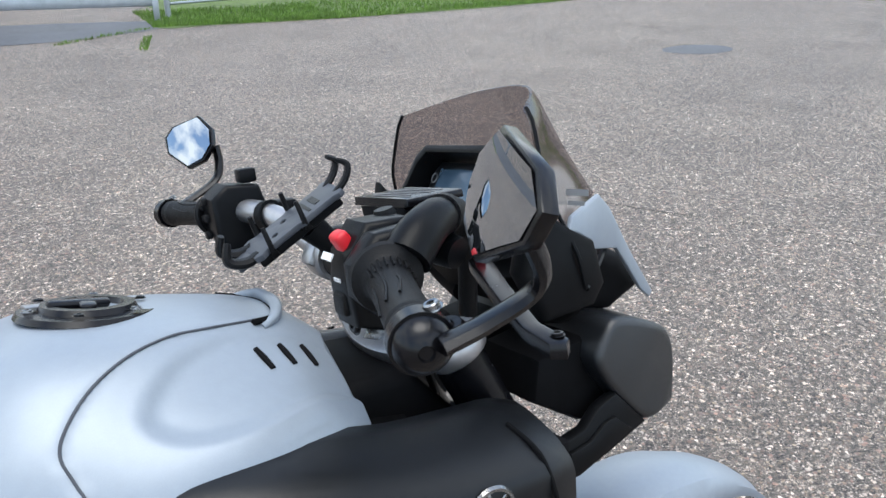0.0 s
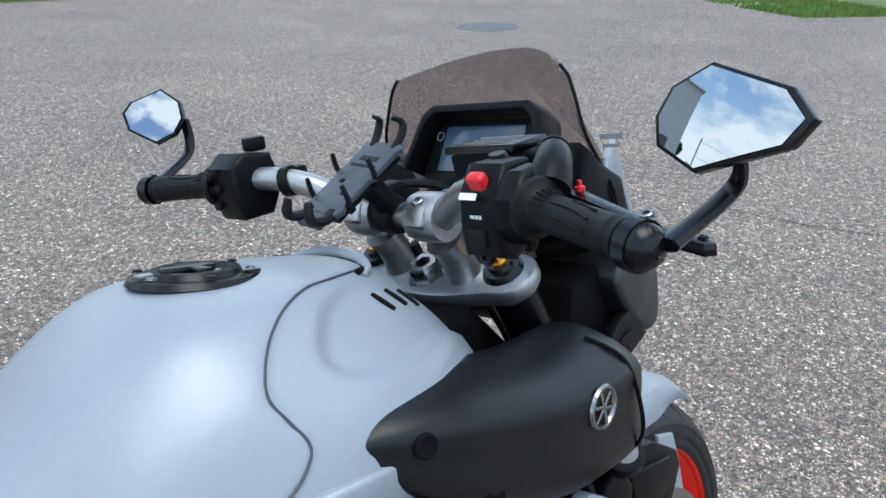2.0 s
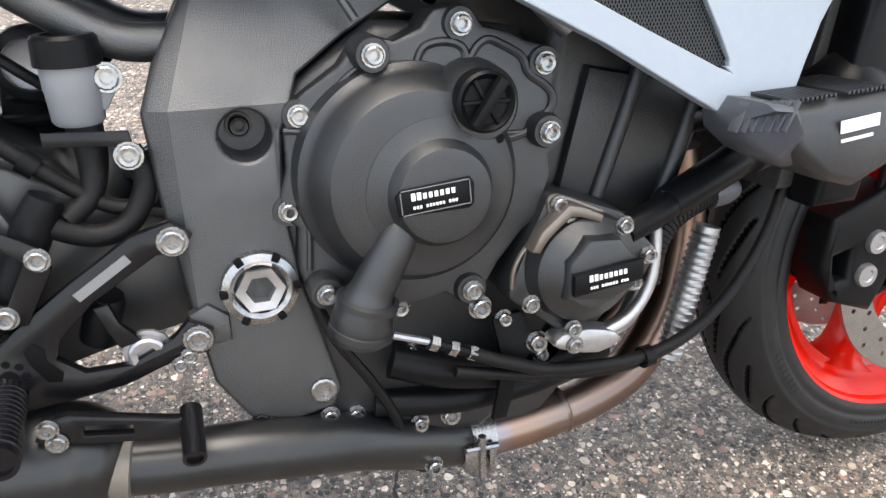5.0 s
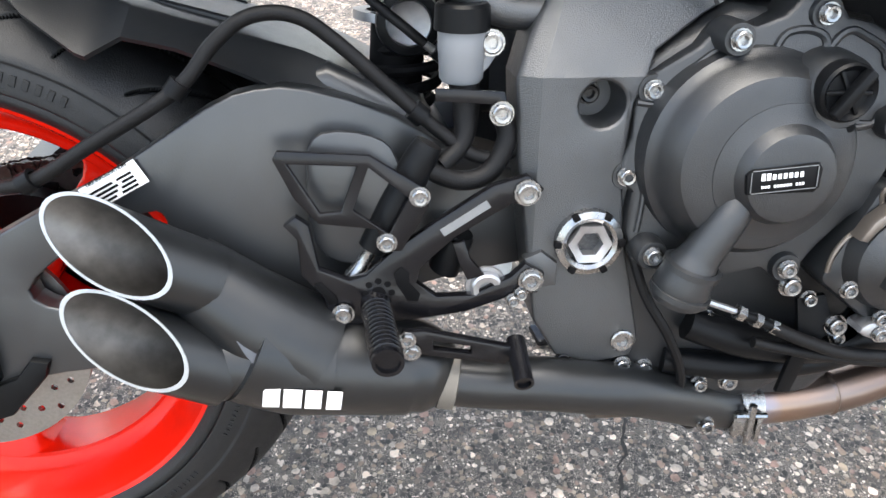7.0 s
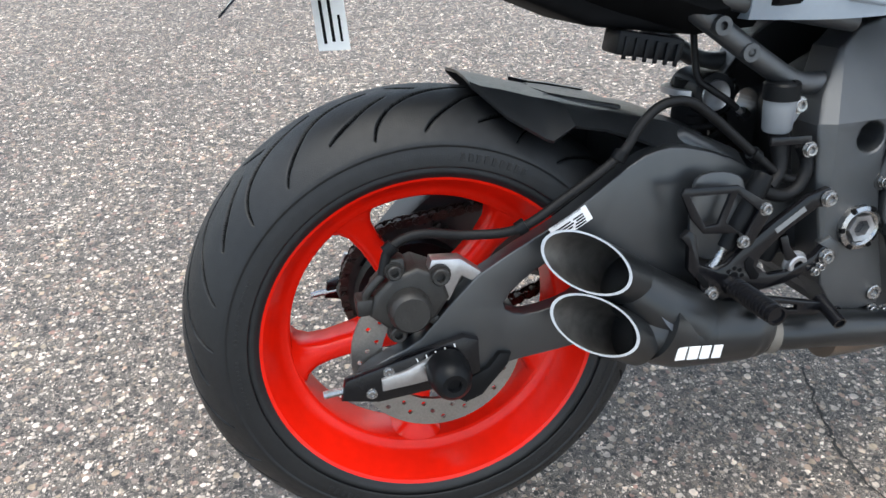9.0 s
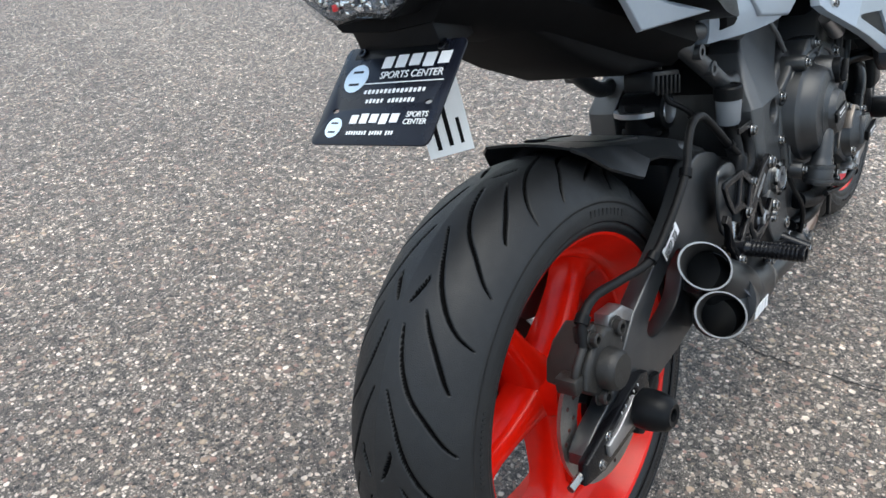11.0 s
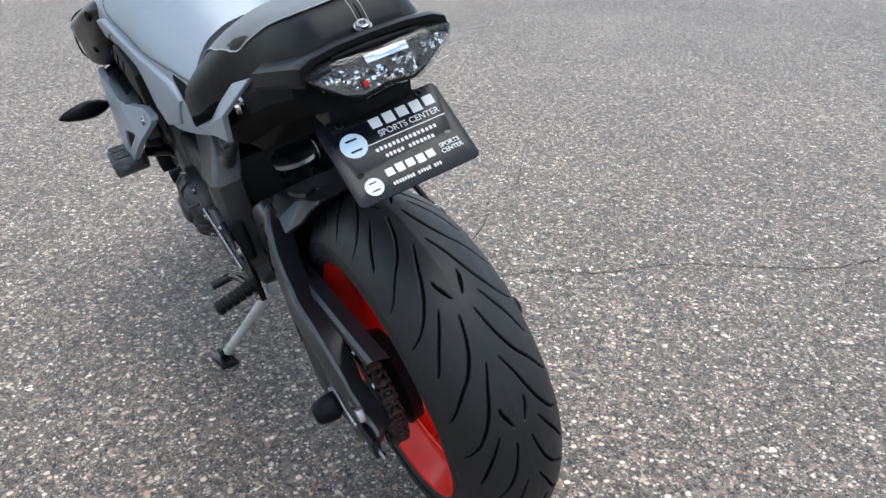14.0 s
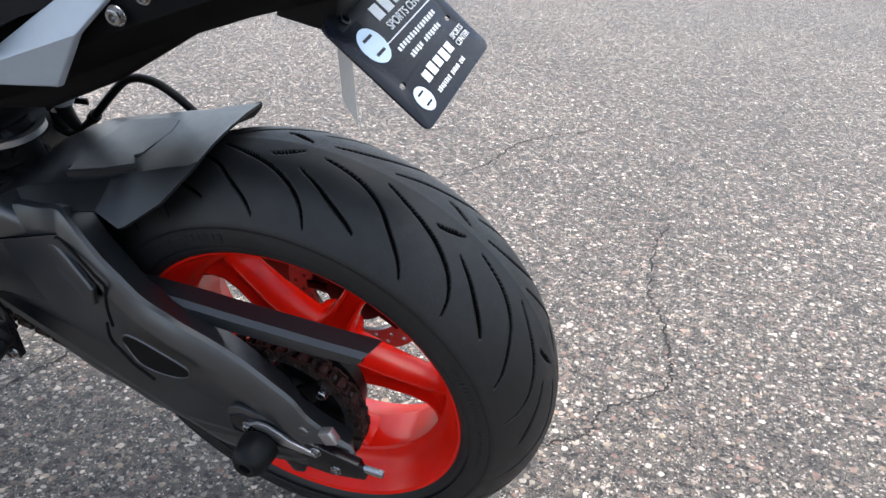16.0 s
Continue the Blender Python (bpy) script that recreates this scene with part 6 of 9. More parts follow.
def tank_at(x, f, out=0.0, side=-1):
    """The place on the tank at a length x and a girth f (0 the crown, 6 the lower rim), lifted by out."""
    def raw(x, f):
        rows, xs = T_ROWS, T_XS
        i = min(max(np.searchsorted(xs, x), 1), len(xs) - 1)
        t = (x - xs[i - 1]) / (xs[i] - xs[i - 1])
        prof = rows[i - 1] * (1 - t) + rows[i] * t
        line = prof
        k = min(max(f * 16, 0), len(line) - 1.001)
        j = int(k)
        q = line[j] * (1 - k + j) + line[j + 1] * (k - j)
        return np.array([x, q[0], q[1]])
    p = raw(x, f)
    if out:
        a, b = raw(x + 0.004, f) - raw(x - 0.004, f), raw(x, min(f + 0.05, 5.99)) - raw(x, max(f - 0.05, 0))
        n = np.cross(b, a)
        n /= np.linalg.norm(n)
        if n[1] < 0 and abs(n[1]) > abs(n[2]):
            n = -n
        if n[2] < 0 and abs(n[2]) > abs(n[1]):
            n = -n
        p = p + out * n
    return (p[0], side * p[1], p[2])


seam = [(0.936, 0.60), (0.903, 0.86), (0.862, 1.0), (0.832, 1.06), (0.797, 1.27), (0.766, 1.60), (0.745, 1.95), (0.736, 2.25), (0.741, 2.60), (0.746, 2.90), (0.741, 3.12), (0.722, 3.34), (0.684, 3.46), (0.62, 3.44), (0.56, 3.33), (0.49, 3.15), (0.42, 2.95)]
facet = [(0.940, 0.66), (0.905, 1.00), (0.872, 1.20), (0.836, 1.45), (0.810, 1.80), (0.797, 2.12), (0.800, 2.36), (0.818, 2.60), (0.850, 2.78), (0.890, 2.82), (0.935, 2.80), (0.980, 2.86)]


def ahead_of(line, x, f, soft):
    """1 in front of a line on the tank's flank, 0 behind it, easing over a width given in metres."""
    p = np.array([(a, b * 0.046) for a, b in line])
    q = np.array([x, f * 0.046])
    best, side = 9.0, -1.0
    for u, v in zip(p[:-1], p[1:]):
        d = v - u
        t = min(max(float((q - u) @ d / (d @ d)), 0.0), 1.0)
        w = q - u - t * d
        m = float(np.hypot(*w))
        if m < best:
            best, side = m, 1.0 if d[0] * w[1] - d[1] * w[0] < 0 else -1.0
    k = min(max((best * side + soft / 2) / soft, 0.0), 1.0)
    return k * k * (3 - 2 * k)


seam_fine, facet_fine = spl(seam, 4), spl(facet, 4)
skin = []
for x in spl(TX[:, None], 14)[:, 0]:
    half = []
    for f in np.linspace(0, 5.98, 84):
        low = 0.0
        if 0.6 < f < 4.2:
            low += 0.0028 * ahead_of(seam_fine, x, f, 0.004) * min(1.0, max(0.0, (f - 0.6) / 0.4)) * min(1.0, (4.2 - f) / 0.5)
            if x > 0.78:
                low += 0.0062 * ahead_of(facet_fine, x, f, 0.016) * min(1.0, max(0.0, (f - 0.6) / 0.5))
        half.append(tank_at(min(x, 0.9749), f, -low if low > 1e-5 else 0.0))
    skin.append([(q[0], -q[1], q[2]) for q in half[::-1]] + [tuple(q) for q in half[1:]])
tank = part("fuel_tank", rings(skin, caps=True), M["silver"], bike, "matte silver-grey sculpted fuel tank", 60)
part("tank_base", prism([(0.42, 0.70), (0.60, 0.685), (0.70, 0.745), (0.95, 0.81), (0.95, 0.86), (0.6, 0.85), (0.42, 0.76)], -0.145, 0.145, 0.01), M["dark"], tank)
for s in (-1, 1):
    part("panel_gap", tube([tank_at(x, f, -0.0007, s) for x, f in spl(seam, 6)], 0.0012, 1, 6), M["slate"], tank)
    part("top_gap", tube([tank_at(x, f, -0.0006, s) for x, f in ((0.936, 0.05), (0.934, 0.45), (0.924, 0.75), (0.905, 0.92))], 0.0032, 5, 6), M["dark"], tank)
    for k in range(3):
        a = (0.898 + 0.0235 * k, 1.47 - 0.07 * k)
        b = (0.905 + 0.0225 * k, 1.98 - 0.03 * k)
        part("vent_slot", tube([tank_at(a[0], a[1], -0.0085, s), tank_at((a[0] + b[0]) / 2, (a[1] + b[1]) / 2, -0.0085, s), tank_at(b[0], b[1], -0.0085, s)], [0.0024, 0.0030, 0.0024], 3, 8), M["dark"], tank)
    f = (lambda b: b) if s < 0 else flip_y
    part("top_lip", f(tube([(0.940, 0.0, 0.986), (0.938, -0.03, 0.985), (0.928, -0.055, 0.981), (0.912, -0.066, 0.977)], [0.006, 0.006, 0.005, 0.004], 6, 10)), M["silver"], tank)
    pad = [(0.637, 0.783), (0.650, 0.792), (0.727, 0.826), (0.752, 0.831), (0.785, 0.825), (0.848, 0.800), (0.835, 0.792), (0.664, 0.712), (0.652, 0.714)]
    part("knee_pad", f(prism(pad, -0.200, -0.165, 0.006, seg=3, warp=lambda x, y, z: (x, y - 0.05 * (x - 0.70), z))), M["grip"], tank, "textured black rubber knee pad")
    for k in range(3):
        x0, z0 = 0.703 + 0.030 * k, 0.803 + 0.012 * k
        part("pad_groove", f(tube([(x0, -0.2005 - 0.05 * (x0 - 0.70), z0), (x0 + 0.035, -0.2005 - 0.05 * (x0 - 0.66), z0 - 0.020), (x0 + 0.058, -0.201 - 0.05 * (x0 - 0.64), z0 - 0.034)], 0.0016, 3, 6)), M["dark"], tank)
    part("knee_fairing", f(prism([(0.862, 0.803), (0.784, 0.839), (0.718, 0.859), (0.694, 0.856), (0.613, 0.819), (0.611, 0.777), (0.652, 0.708), (0.585, 0.682), (0.50, 0.70), (0.47, 0.75), (0.50, 0.782), (0.573, 0.813), (0.634, 0.836), (0.700, 0.872), (0.740, 0.886), (0.80, 0.880), (0.835, 0.842)], -0.199, -0.150, 0.005, seg=3, warp=on_tank)), M["silver"], tank, "silver-grey tank side panel")
cap = part("filler_cap", lathe([(0.0, 0.004), (0.026, 0.004), (0.029, 0.010), (0.038, 0.010), (0.041, 0.005), (0.056, 0.005), (0.059, 0.0)], (0.781, 0, 1.0105), (0.17, 0, 1), 48), M["anod"], tank, "black race-style fuel filler cap")
part("cap_handle", join(box((0.775, 0.0, 1.021), (0.05, 0.014, 0.008), 0.003, (0, 10, 0)), box((0.781, 0.0, 1.020), (0.014, 0.045, 0.006), 0.002, (0, 10, 0))), M["anod"], cap)
part("cap_latch", box((0.745, 0.006, 1.025), (0.026, 0.012, 0.003), 0.001, (0, 10, 15)), M["alu"], cap)
for k in range(6):
    a = 2 * math.pi * (k + 0.3) / 6
    bolt((0.781 + 0.048 * math.cos(a), 0.048 * math.sin(a), 1.0185 - 0.17 * 0.048 * math.cos(a)), 0.004, cap, (0.17, 0, 1), "steel" if k % 2 else "anod", h=0.002)

# ---------- air ducts beside the tank ----------


def duct():
    def sec(x, yo, yi, zt, zb, k=1.0):
        return [(x, yi, zt - 0.004), (x, (yo * 0.55 + yi * 0.45), zt), (x, yo * 0.97 + yi * 0.03, zt - 0.022 * k), (x, yo, zt - 0.05 * k), (x, yo * 0.985 + yi * 0.015, (zt + zb) / 2), (x, yo * 0.95 + yi * 0.05, zb + 0.02 * k), (x, yo * 0.6 + yi * 0.4, zb), (x, yi, zb + 0.006)]
    st = [sec(0.782, -0.196, -0.180, 0.906, 0.880, 0.25), sec(0.81, -0.214, -0.165, 0.914, 0.845, 0.55), sec(0.86, -0.230, -0.150, 0.912, 0.802, 0.8), sec(0.92, -0.240, -0.145, 0.900, 0.768), sec(0.98, -0.248, -0.140, 0.885, 0.748), sec(1.04, -0.250, -0.135, 0.877, 0.738), sec(1.085, -0.247, -0.135, 0.872, 0.733), sec(1.115, -0.238, -0.140, 0.862, 0.735)]
    a = np.array(st, float)
    a = np.stack([spl(a[:, j], 4) for j in range(a.shape[1])], 1)
    return rings([list(map(tuple, spl(r, 3, True))) for r in a])


ducts = both("air_duct", duct, M["duct"], bike, "matte black air intake duct with a round chrome emblem", 50)
for d, s in zip(ducts, (-1, 1)):
    f = (lambda b: b) if s < 0 else flip_y
    part("duct_gap", f(tube([(1.075, -0.20, 0.874), (1.080, -0.238, 0.858), (1.084, -0.251, 0.82), (1.088, -0.250, 0.77), (1.090, -0.22, 0.733)], 0.0022, 5, 6)), M["dark"], d)
    part("emblem_ring", f(lathe([(0.017, 0.0), (0.0185, 0.003), (0.021, 0.003), (0.0225, 0.0)], (1.020, -0.2505, 0.834), (0, -1, -0.03), 36, True)), M["steel"], d, "round chrome emblem")
    for k in range(3):
        part("emblem_bar", f(box((1.020, -0.2518, 0.834), (0.035, 0.002, 0.0035), 0.0008, (0, 60 * k + 20, 0))), M["steel"], d)
    part("mouth", f(prism([(1.113, 0.75), (1.122, 0.75), (1.122, 0.85), (1.113, 0.85)], -0.225, -0.15, 0.002)), M["dark"], d)
    for q in ((0.822, -0.221, 0.888), (0.880, -0.231, 0.814)):
        part("screw_cup", f(lathe([(0.0, 0.0005), (0.006, 0.001), (0.0085, 0.0018), (0.0105, 0.0008), (0.011, -0.004)], q, (-0.2, -1, 0.1), 18)), M["dark"], d)

# ---------- side cowls with mesh windows ----------
tri_hole = spl([(0.776, 0.632), (0.780, 0.6355), (0.868, 0.6225), (0.874, 0.619), (0.893, 0.578), (0.890, 0.573), (0.884, 0.573), (0.778, 0.628)], 2, True)


def cowl_y(x, z):
    """How far out the cowl's skin stands: two flats that meet in a crease."""
    fore = -0.236 - 0.09 * (x - 0.772) + 0.12 * (z - 0.63) + 0.10 * max(0.0, x - 0.96)
    return fore + 0.30 * max(0.0, 0.7912 * (z - 0.622) - 0.6117 * (x - 0.742))


def cowl():
    out = [(0.677, 0.676), (0.681, 0.684), (0.716, 0.697), (0.775, 0.695), (0.830, 0.696), (0.858, 0.702), (0.925, 0.724), (0.995, 0.746), (1.004, 0.746), (1.036, 0.722), (1.040, 0.710), (0.968, 0.600), (0.957, 0.576), (0.940, 0.532), (0.930, 0.523), (0.906, 0.529), (0.860, 0.556), (0.800, 0.592), (0.742, 0.622), (0.690, 0.662)]
    bm = prism(out, -0.016, 0.0, 0.0035, holes=[tri_hole], seg=2)
    bmesh.ops.triangulate(bm, faces=bm.faces)
    for co, no in (((0.742, 0, 0.622), (-0.075, 0, 0.097)), ((0.96, 0, 0.6), (1, 0, 0))):
        bmesh.ops.bisect_plane(bm, geom=bm.verts[:] + bm.edges[:] + bm.faces[:], plane_co=co, plane_no=no)
    for v in bm.verts:
        v.co.y += cowl_y(v.co.x, v.co.z) + 0.014
    return bm


cowls = both("side_cowl", cowl, M["silver"], bike, "silver-grey radiator side cowl with a triangular mesh window", 7)
for c, s in zip(cowls, (-1, 1)):
    f = (lambda b: b) if s < 0 else flip_y
    part("mesh_backing", f(prism([(0.766, 0.637), (0.80, 0.640), (0.876, 0.630), (0.903, 0.580), (0.896, 0.566), (0.880, 0.567), (0.83, 0.594)], 0.0, 0.003, 0.0, warp=lambda x, y, z: (x, y + cowl_y(x, z) + 0.0035, z))), M["dark"], c)
    wires = bmesh.new()
    for k in range(80):
        for sg in (1, -1):
            x0 = 0.735 + 0.0026 * k
            p, q = Vector((x0, 0, 0.565 if sg > 0 else 0.638)), Vector((x0 + 0.0365, 0, 0.638 if sg > 0 else 0.565))
            d = (q - p).normalized()
            n = Vector((-d.z, 0, d.x)) * 0.0004
            ts = [t for t in np.linspace(0, 1, 40) if (lambda u: 0.569 < u.z < 0.638 and 0.772 < u.x < 0.898 and u.z < 0.639 - 0.112 * (u.x - 0.778) and u.z > 0.627 - 0.56 * (u.x - 0.772) and u.z < 0.628 - 2.2 * (u.x - 0.879))(p.lerp(q, t))]
            if len(ts) > 1:
                a, b = p.lerp(q, ts[0]), p.lerp(q, ts[-1])
                a.y, b.y = cowl_y(a.x, a.z) + 0.0024, cowl_y(b.x, b.z) + 0.0024
                wires.faces.new([wires.verts.new(v) for v in (a - n, b - n, b + n, a + n)])
    part("mesh_wire", f(wires), M["engine"], c)
    y0 = -0.2085
    part("screw_cup", f(lathe([(0.0, 0.001), (0.011, 0.001), (0.0125, 0.0025), (0.014, 0.0)], (0.717, y0, 0.670), (-0.1, -1, 0), 24)), M["alu"], c)
    bolt((0.717, s * (0.2105), 0.670), 0.0072, c, (0, s, 0), h=0.006)
    lv = part("louvre_panel", f(prism([(0.775, -0.196), (0.800, -0.226), (0.850, -0.233), (0.990, -0.235), (1.010, -0.205), (0.960, -0.180), (0.850, -0.176)], -0.012, 0.0, 0.003, plane="xy", warp=None)), M["cover"], c, "black louvred top panel")
    for v in lv.data.vertices:
        v.co = Vector((v.co.x, v.co.y, v.co.z + 0.701 + 0.215 * (v.co.x - 0.80) + 0.12 * (abs(v.co.y) - 0.21) * -1))
    for k in range(3):
        x0 = 0.826 + 0.045 * k
        lo = part("louvre", f(prism([(x0, -0.215), (x0 + 0.022, -0.196), (x0 + 0.060, -0.197), (x0 + 0.040, -0.216)], 0.0, 0.0012, 0.0003, plane="xy")), M["dark"], c)
        for v in lo.data.vertices:
            v.co = Vector((v.co.x, v.co.y, v.co.z + 0.701 + 0.215 * (v.co.x - 0.80) + 0.12 * (abs(v.co.y) - 0.21) * -1))
    part("cowl_inner", f(prism([(0.83, 0.690), (0.90, 0.712), (1.0, 0.746), (1.025, 0.722), (0.96, 0.605), (0.935, 0.56), (0.95, 0.71), (0.86, 0.668)], -0.208, -0.17, 0.005)), M["cover"], c)

# ---------- seat and tail ----------
SEAT = [
    (0.47, [(0, .862), (.04, .858), (.08, .84), (.105, .80), (.118, .74)]),
    (0.40, [(0, .845), (.06, .842), (.108, .825), (.148, .780), (.158, .722)]),
    (0.32, [(0, .858), (.07, .855), (.124, .838), (.164, .795), (.172, .742)]),
    (0.25, [(0, .884), (.075, .880), (.128, .861), (.175, .822), (.180, .780)]),
    (0.19, [(0, .910), (.075, .905), (.130, .881), (.169, .842), (.174, .799)]),
    (0.14, [(0, .926), (.075, .920), (.128, .893), (.150, .860), (.153, .822)]),
    (0.08, [(0, .942), (.070, .937), (.110, .913), (.122, .880), (.125, .836)]),
    (0.01, [(0, .951), (.062, .947), (.093, .930), (.107, .895), (.109, .856)]),
    (-0.05, [(0, .955), (.058, .951), (.083, .937), (.099, .906), (.101, .876)]),
    (-0.090, [(0, .952), (.053, .948), (.072, .935), (.088, .910), (.090, .888)]),
    (-0.110, [(0, .938), (.048, .935), (.064, .925), (.079, .906), (.081, .892)]),
    (-0.122, [(0, .922), (.044, .920), (.058, .912), (.073, .898), (.075, .888)]),
]
SEAT_Y = -0.011
sx, sp = spl(np.array([[t[0]] for t in SEAT]), 4)[:, 0], spl(np.array([t[1] for t in SEAT], float), 4)
skin = []
for x, pr in zip(sx, sp):
    half = spl(pr, 4)
    skin.append([(x, y + SEAT_Y, z) for y, z in half[::-1]] + [(x, SEAT_Y - y, z) for y, z in half[1:]])
seat = part("seat", rings(skin), M["seat"], bike, "stitched black and grey two-level seat", 60)
# the grey top panel ends in an arc towards the back, edged with pale stitching
top, rim = [], []
for k in range(57):
    x = 0.36 - 0.448 * k / 56
    e = float(np.interp(x, [-0.0885, -0.086, -0.076, -0.05, -0.016, 0.05, 0.124, 0.36], [0.030, 0.050, 0.066, 0.080, 0.092, 0.112, 0.130, 0.128]))
    pr = np.array([[np.interp(-x, -sx, sp[:, i, j]) for j in (0, 1)] for i in range(sp.shape[1])])
    half = spl(pr, 6)
    row = [(y, float(np.interp(y, half[:, 0], half[:, 1])) + 0.0022) for y in np.linspace(0, max(e, 0.002), 12)]
    top.append([(x, y + SEAT_Y, z) for y, z in row[::-1]] + [(x, SEAT_Y - y, z) for y, z in row[1:]])
part("grey_panel", rings(top, closed=False, caps=False), M["seatgrey"], seat, "grey vinyl top panel")
edge = [t[0] for t in top] + top[-1][1:-1] + [t[-1] for t in top[::-1]]
part("stitching", tube([(x, y, z + 0.0006) for x, y, z in edge], 0.0010, 1, 6), M["thread"], seat)
part("front_stitching", tube([top[0][k] for k in range(0, len(top[0]), 2)], 0.0008, 3, 6), M["thread"], seat)
for y in (-0.021, -0.008):
    part("back_stitching", tube([(-0.090, y, 0.9525), (-0.100, y, 0.9468), (-0.110, y, 0.9386), (-0.1222, y, 0.9222)], 0.0005, 3, 6), M["thread"], seat)
part("back_seam", tube([(-0.092, -0.0145, 0.9495), (-0.100, -0.0145, 0.9455), (-0.110, -0.0145, 0.9380), (-0.122, -0.0145, 0.9222)], 0.0012, 3, 6), M["dark"], seat)


def tail_fin(s):
    """A thin folded fin: a sloping upper face, a crease and an upright lower face."""
    bm = bmesh.new()
    tip_v, u1, u2, u3, front, low, knee, k2, jog = [bm.verts.new((x, s * y - 0.006, z)) for x, y, z in ((0.027, 0.113, 0.869), (0.072, 0.130, 0.858), (0.130, 0.146, 0.822), (0.188, 0.156, 0.786), (0.290, 0.169, 0.751), (0.119, 0.157, 0.765), (0.077, 0.158, 0.818), (0.200, 0.166, 0.774), (0.058, 0.140, 0.838))]
    for f in ((tip_v, u1, jog), (u1, u2, knee, jog), (u2, u3, k2, knee), (u3, front, k2), (knee, k2, front, low)):
        bm.faces.new(f)
    bmesh.ops.recalc_face_normals(bm, faces=bm.faces)
    if (bm.faces[:][1].normal.y > 0) != (s > 0):
        bmesh.ops.reverse_faces(bm, faces=bm.faces)
    rim = bmesh.ops.extrude_face_region(bm, geom=bm.faces[:])["geom"]
    for v in rim:
        if isinstance(v, bmesh.types.BMVert):
            v.co.y -= s * 0.009
            v.co.z -= 0.002
    bmesh.ops.recalc_face_normals(bm, faces=bm.faces)
    bmesh.ops.bevel(bm, geom=[e for e in bm.edges if len(e.link_faces) == 2 and e.calc_face_angle(0) > 0.9], offset=0.0018, segments=2, affect="EDGES", profile=0.5, clamp_overlap=True)
    return bm


tail = part("tail_fairing", rings([[(x, y * w, z0 + dz) for y, dz in ((-1, 0), (-0.98, h * 0.55), (-0.8, h), (0, h * 1.02), (0.8, h), (0.98, h * 0.55), (1, 0), (0.7, -0.03), (0, -0.035), (-0.7, -0.03))] for x, w, z0, h in
     ((0.44, 0.10, 0.70, 0.06), (0.35, 0.125, 0.70, 0.065), (0.25, 0.132, 0.735, 0.06), (0.15, 0.132, 0.775, 0.06), (0.05, 0.124, 0.815, 0.050), (-0.04, 0.110, 0.846, 0.042), (-0.12, 0.096, 0.868, 0.036))]), M["dark"], bike, "matte black tail fairing", 40)
brow = []
for x, w, z0, z1 in ((-0.02, 0.122, 0.868, 0.900), (-0.07, 0.114, 0.878, 0.908), (-0.12, 0.107, 0.888, 0.917), (-0.150, 0.102, 0.892, 0.923), (-0.159, 0.099, 0.894, 0.921)):
    arc_o = [(w, z0), (w * 0.97, z0 + 0.55 * (z1 - z0)), (w * 0.82, z0 + 0.80 * (z1 - z0)), (w * 0.45, z0 + 0.97 * (z1 - z0)), (0.0, z1), (-w * 0.45, z0 + 0.97 * (z1 - z0)), (-w * 0.82, z0 + 0.80 * (z1 - z0)), (-w * 0.97, z0 + 0.55 * (z1 - z0)), (-w, z0)]
    arc_i = [(a * 0.955, b - 0.007) for a, b in arc_o[::-1]]
    brow.append([(x, a - 0.006, b) for a, b in arc_o + arc_i])
part("tail_brow", rings(brow), M["black"], tail, "black plastic brow round the tail light", 25)
part("tail_lip", tube([(-0.161, 0.050, 0.909), (-0.163, 0.0, 0.911), (-0.161, -0.062, 0.909)], [0.003, 0.005, 0.003], 6, 8, flat=0.6), M["black"], tail)
bolt((-0.128, -0.009, 0.9225), 0.009, tail, (-0.4, 0, 1), "steel", h=0.005)
for s in (-1, 1):
    f = (lambda b: b) if s < 0 else flip_y
    part("side_fin", tail_fin(s), M["silver"], tail, "silver-grey tail side fin", 12)
    bolt((0.051, s * 0.129, 0.828), 0.007, tail, (0, s, 0), "steel", h=0.006)
    bolt((0.02, s * 0.128, 0.846), 0.005, tail, (0, s, 0), "steel", h=0.004)
    part("subframe_tube", f(tube([(0.30, -0.098, 0.730), (0.365, -0.106, 0.682), (0.42, -0.112, 0.640), (0.475, -0.112, 0.605), (0.52, -0.11, 0.60)], 0.014, 5, 14)), M["frame"], tail)
    part("subframe_tube", f(tube([(0.16, -0.10, 0.775), (0.30, -0.105, 0.730), (0.42, -0.11, 0.700), (0.55, -0.11, 0.67)], 0.013, 5, 14)), M["frame"], tail)
    for q in ((0.365, 0.682), (0.404, 0.648)):
        part("frame_boss", f(lathe([(0.005, 0.127), (0.011, 0.127), (0.0115, 0.112), (0.0, 0.112)], (q[0], 0, q[1]), (0, -1, 0), 18)), M["frame"], tail)
under = part("undertail", prism([(-0.10, 0.845), (0.0, 0.805), (0.12, 0.735), (0.22, 0.690), (0.33, 0.672), (0.42, 0.69), (0.44, 0.73), (0.30, 0.76), (0.10, 0.85), (-0.10, 0.875)], -0.088, 0.088, 0.012, seg=3), M["dark"], bike, "black plastic undertail tray")
part("ecu_box", box((0.285, -0.085, 0.664), (0.085, 0.045, 0.028), 0.004, (0, 12, 0)), M["black"], under)
for k in range(6):
    part("box_rib", box((0.252 + 0.013 * k, -0.109, 0.666 - 0.003 * k), (0.005, 0.004, 0.026), 0.001, (0, 12, 0)), M["black"], under)

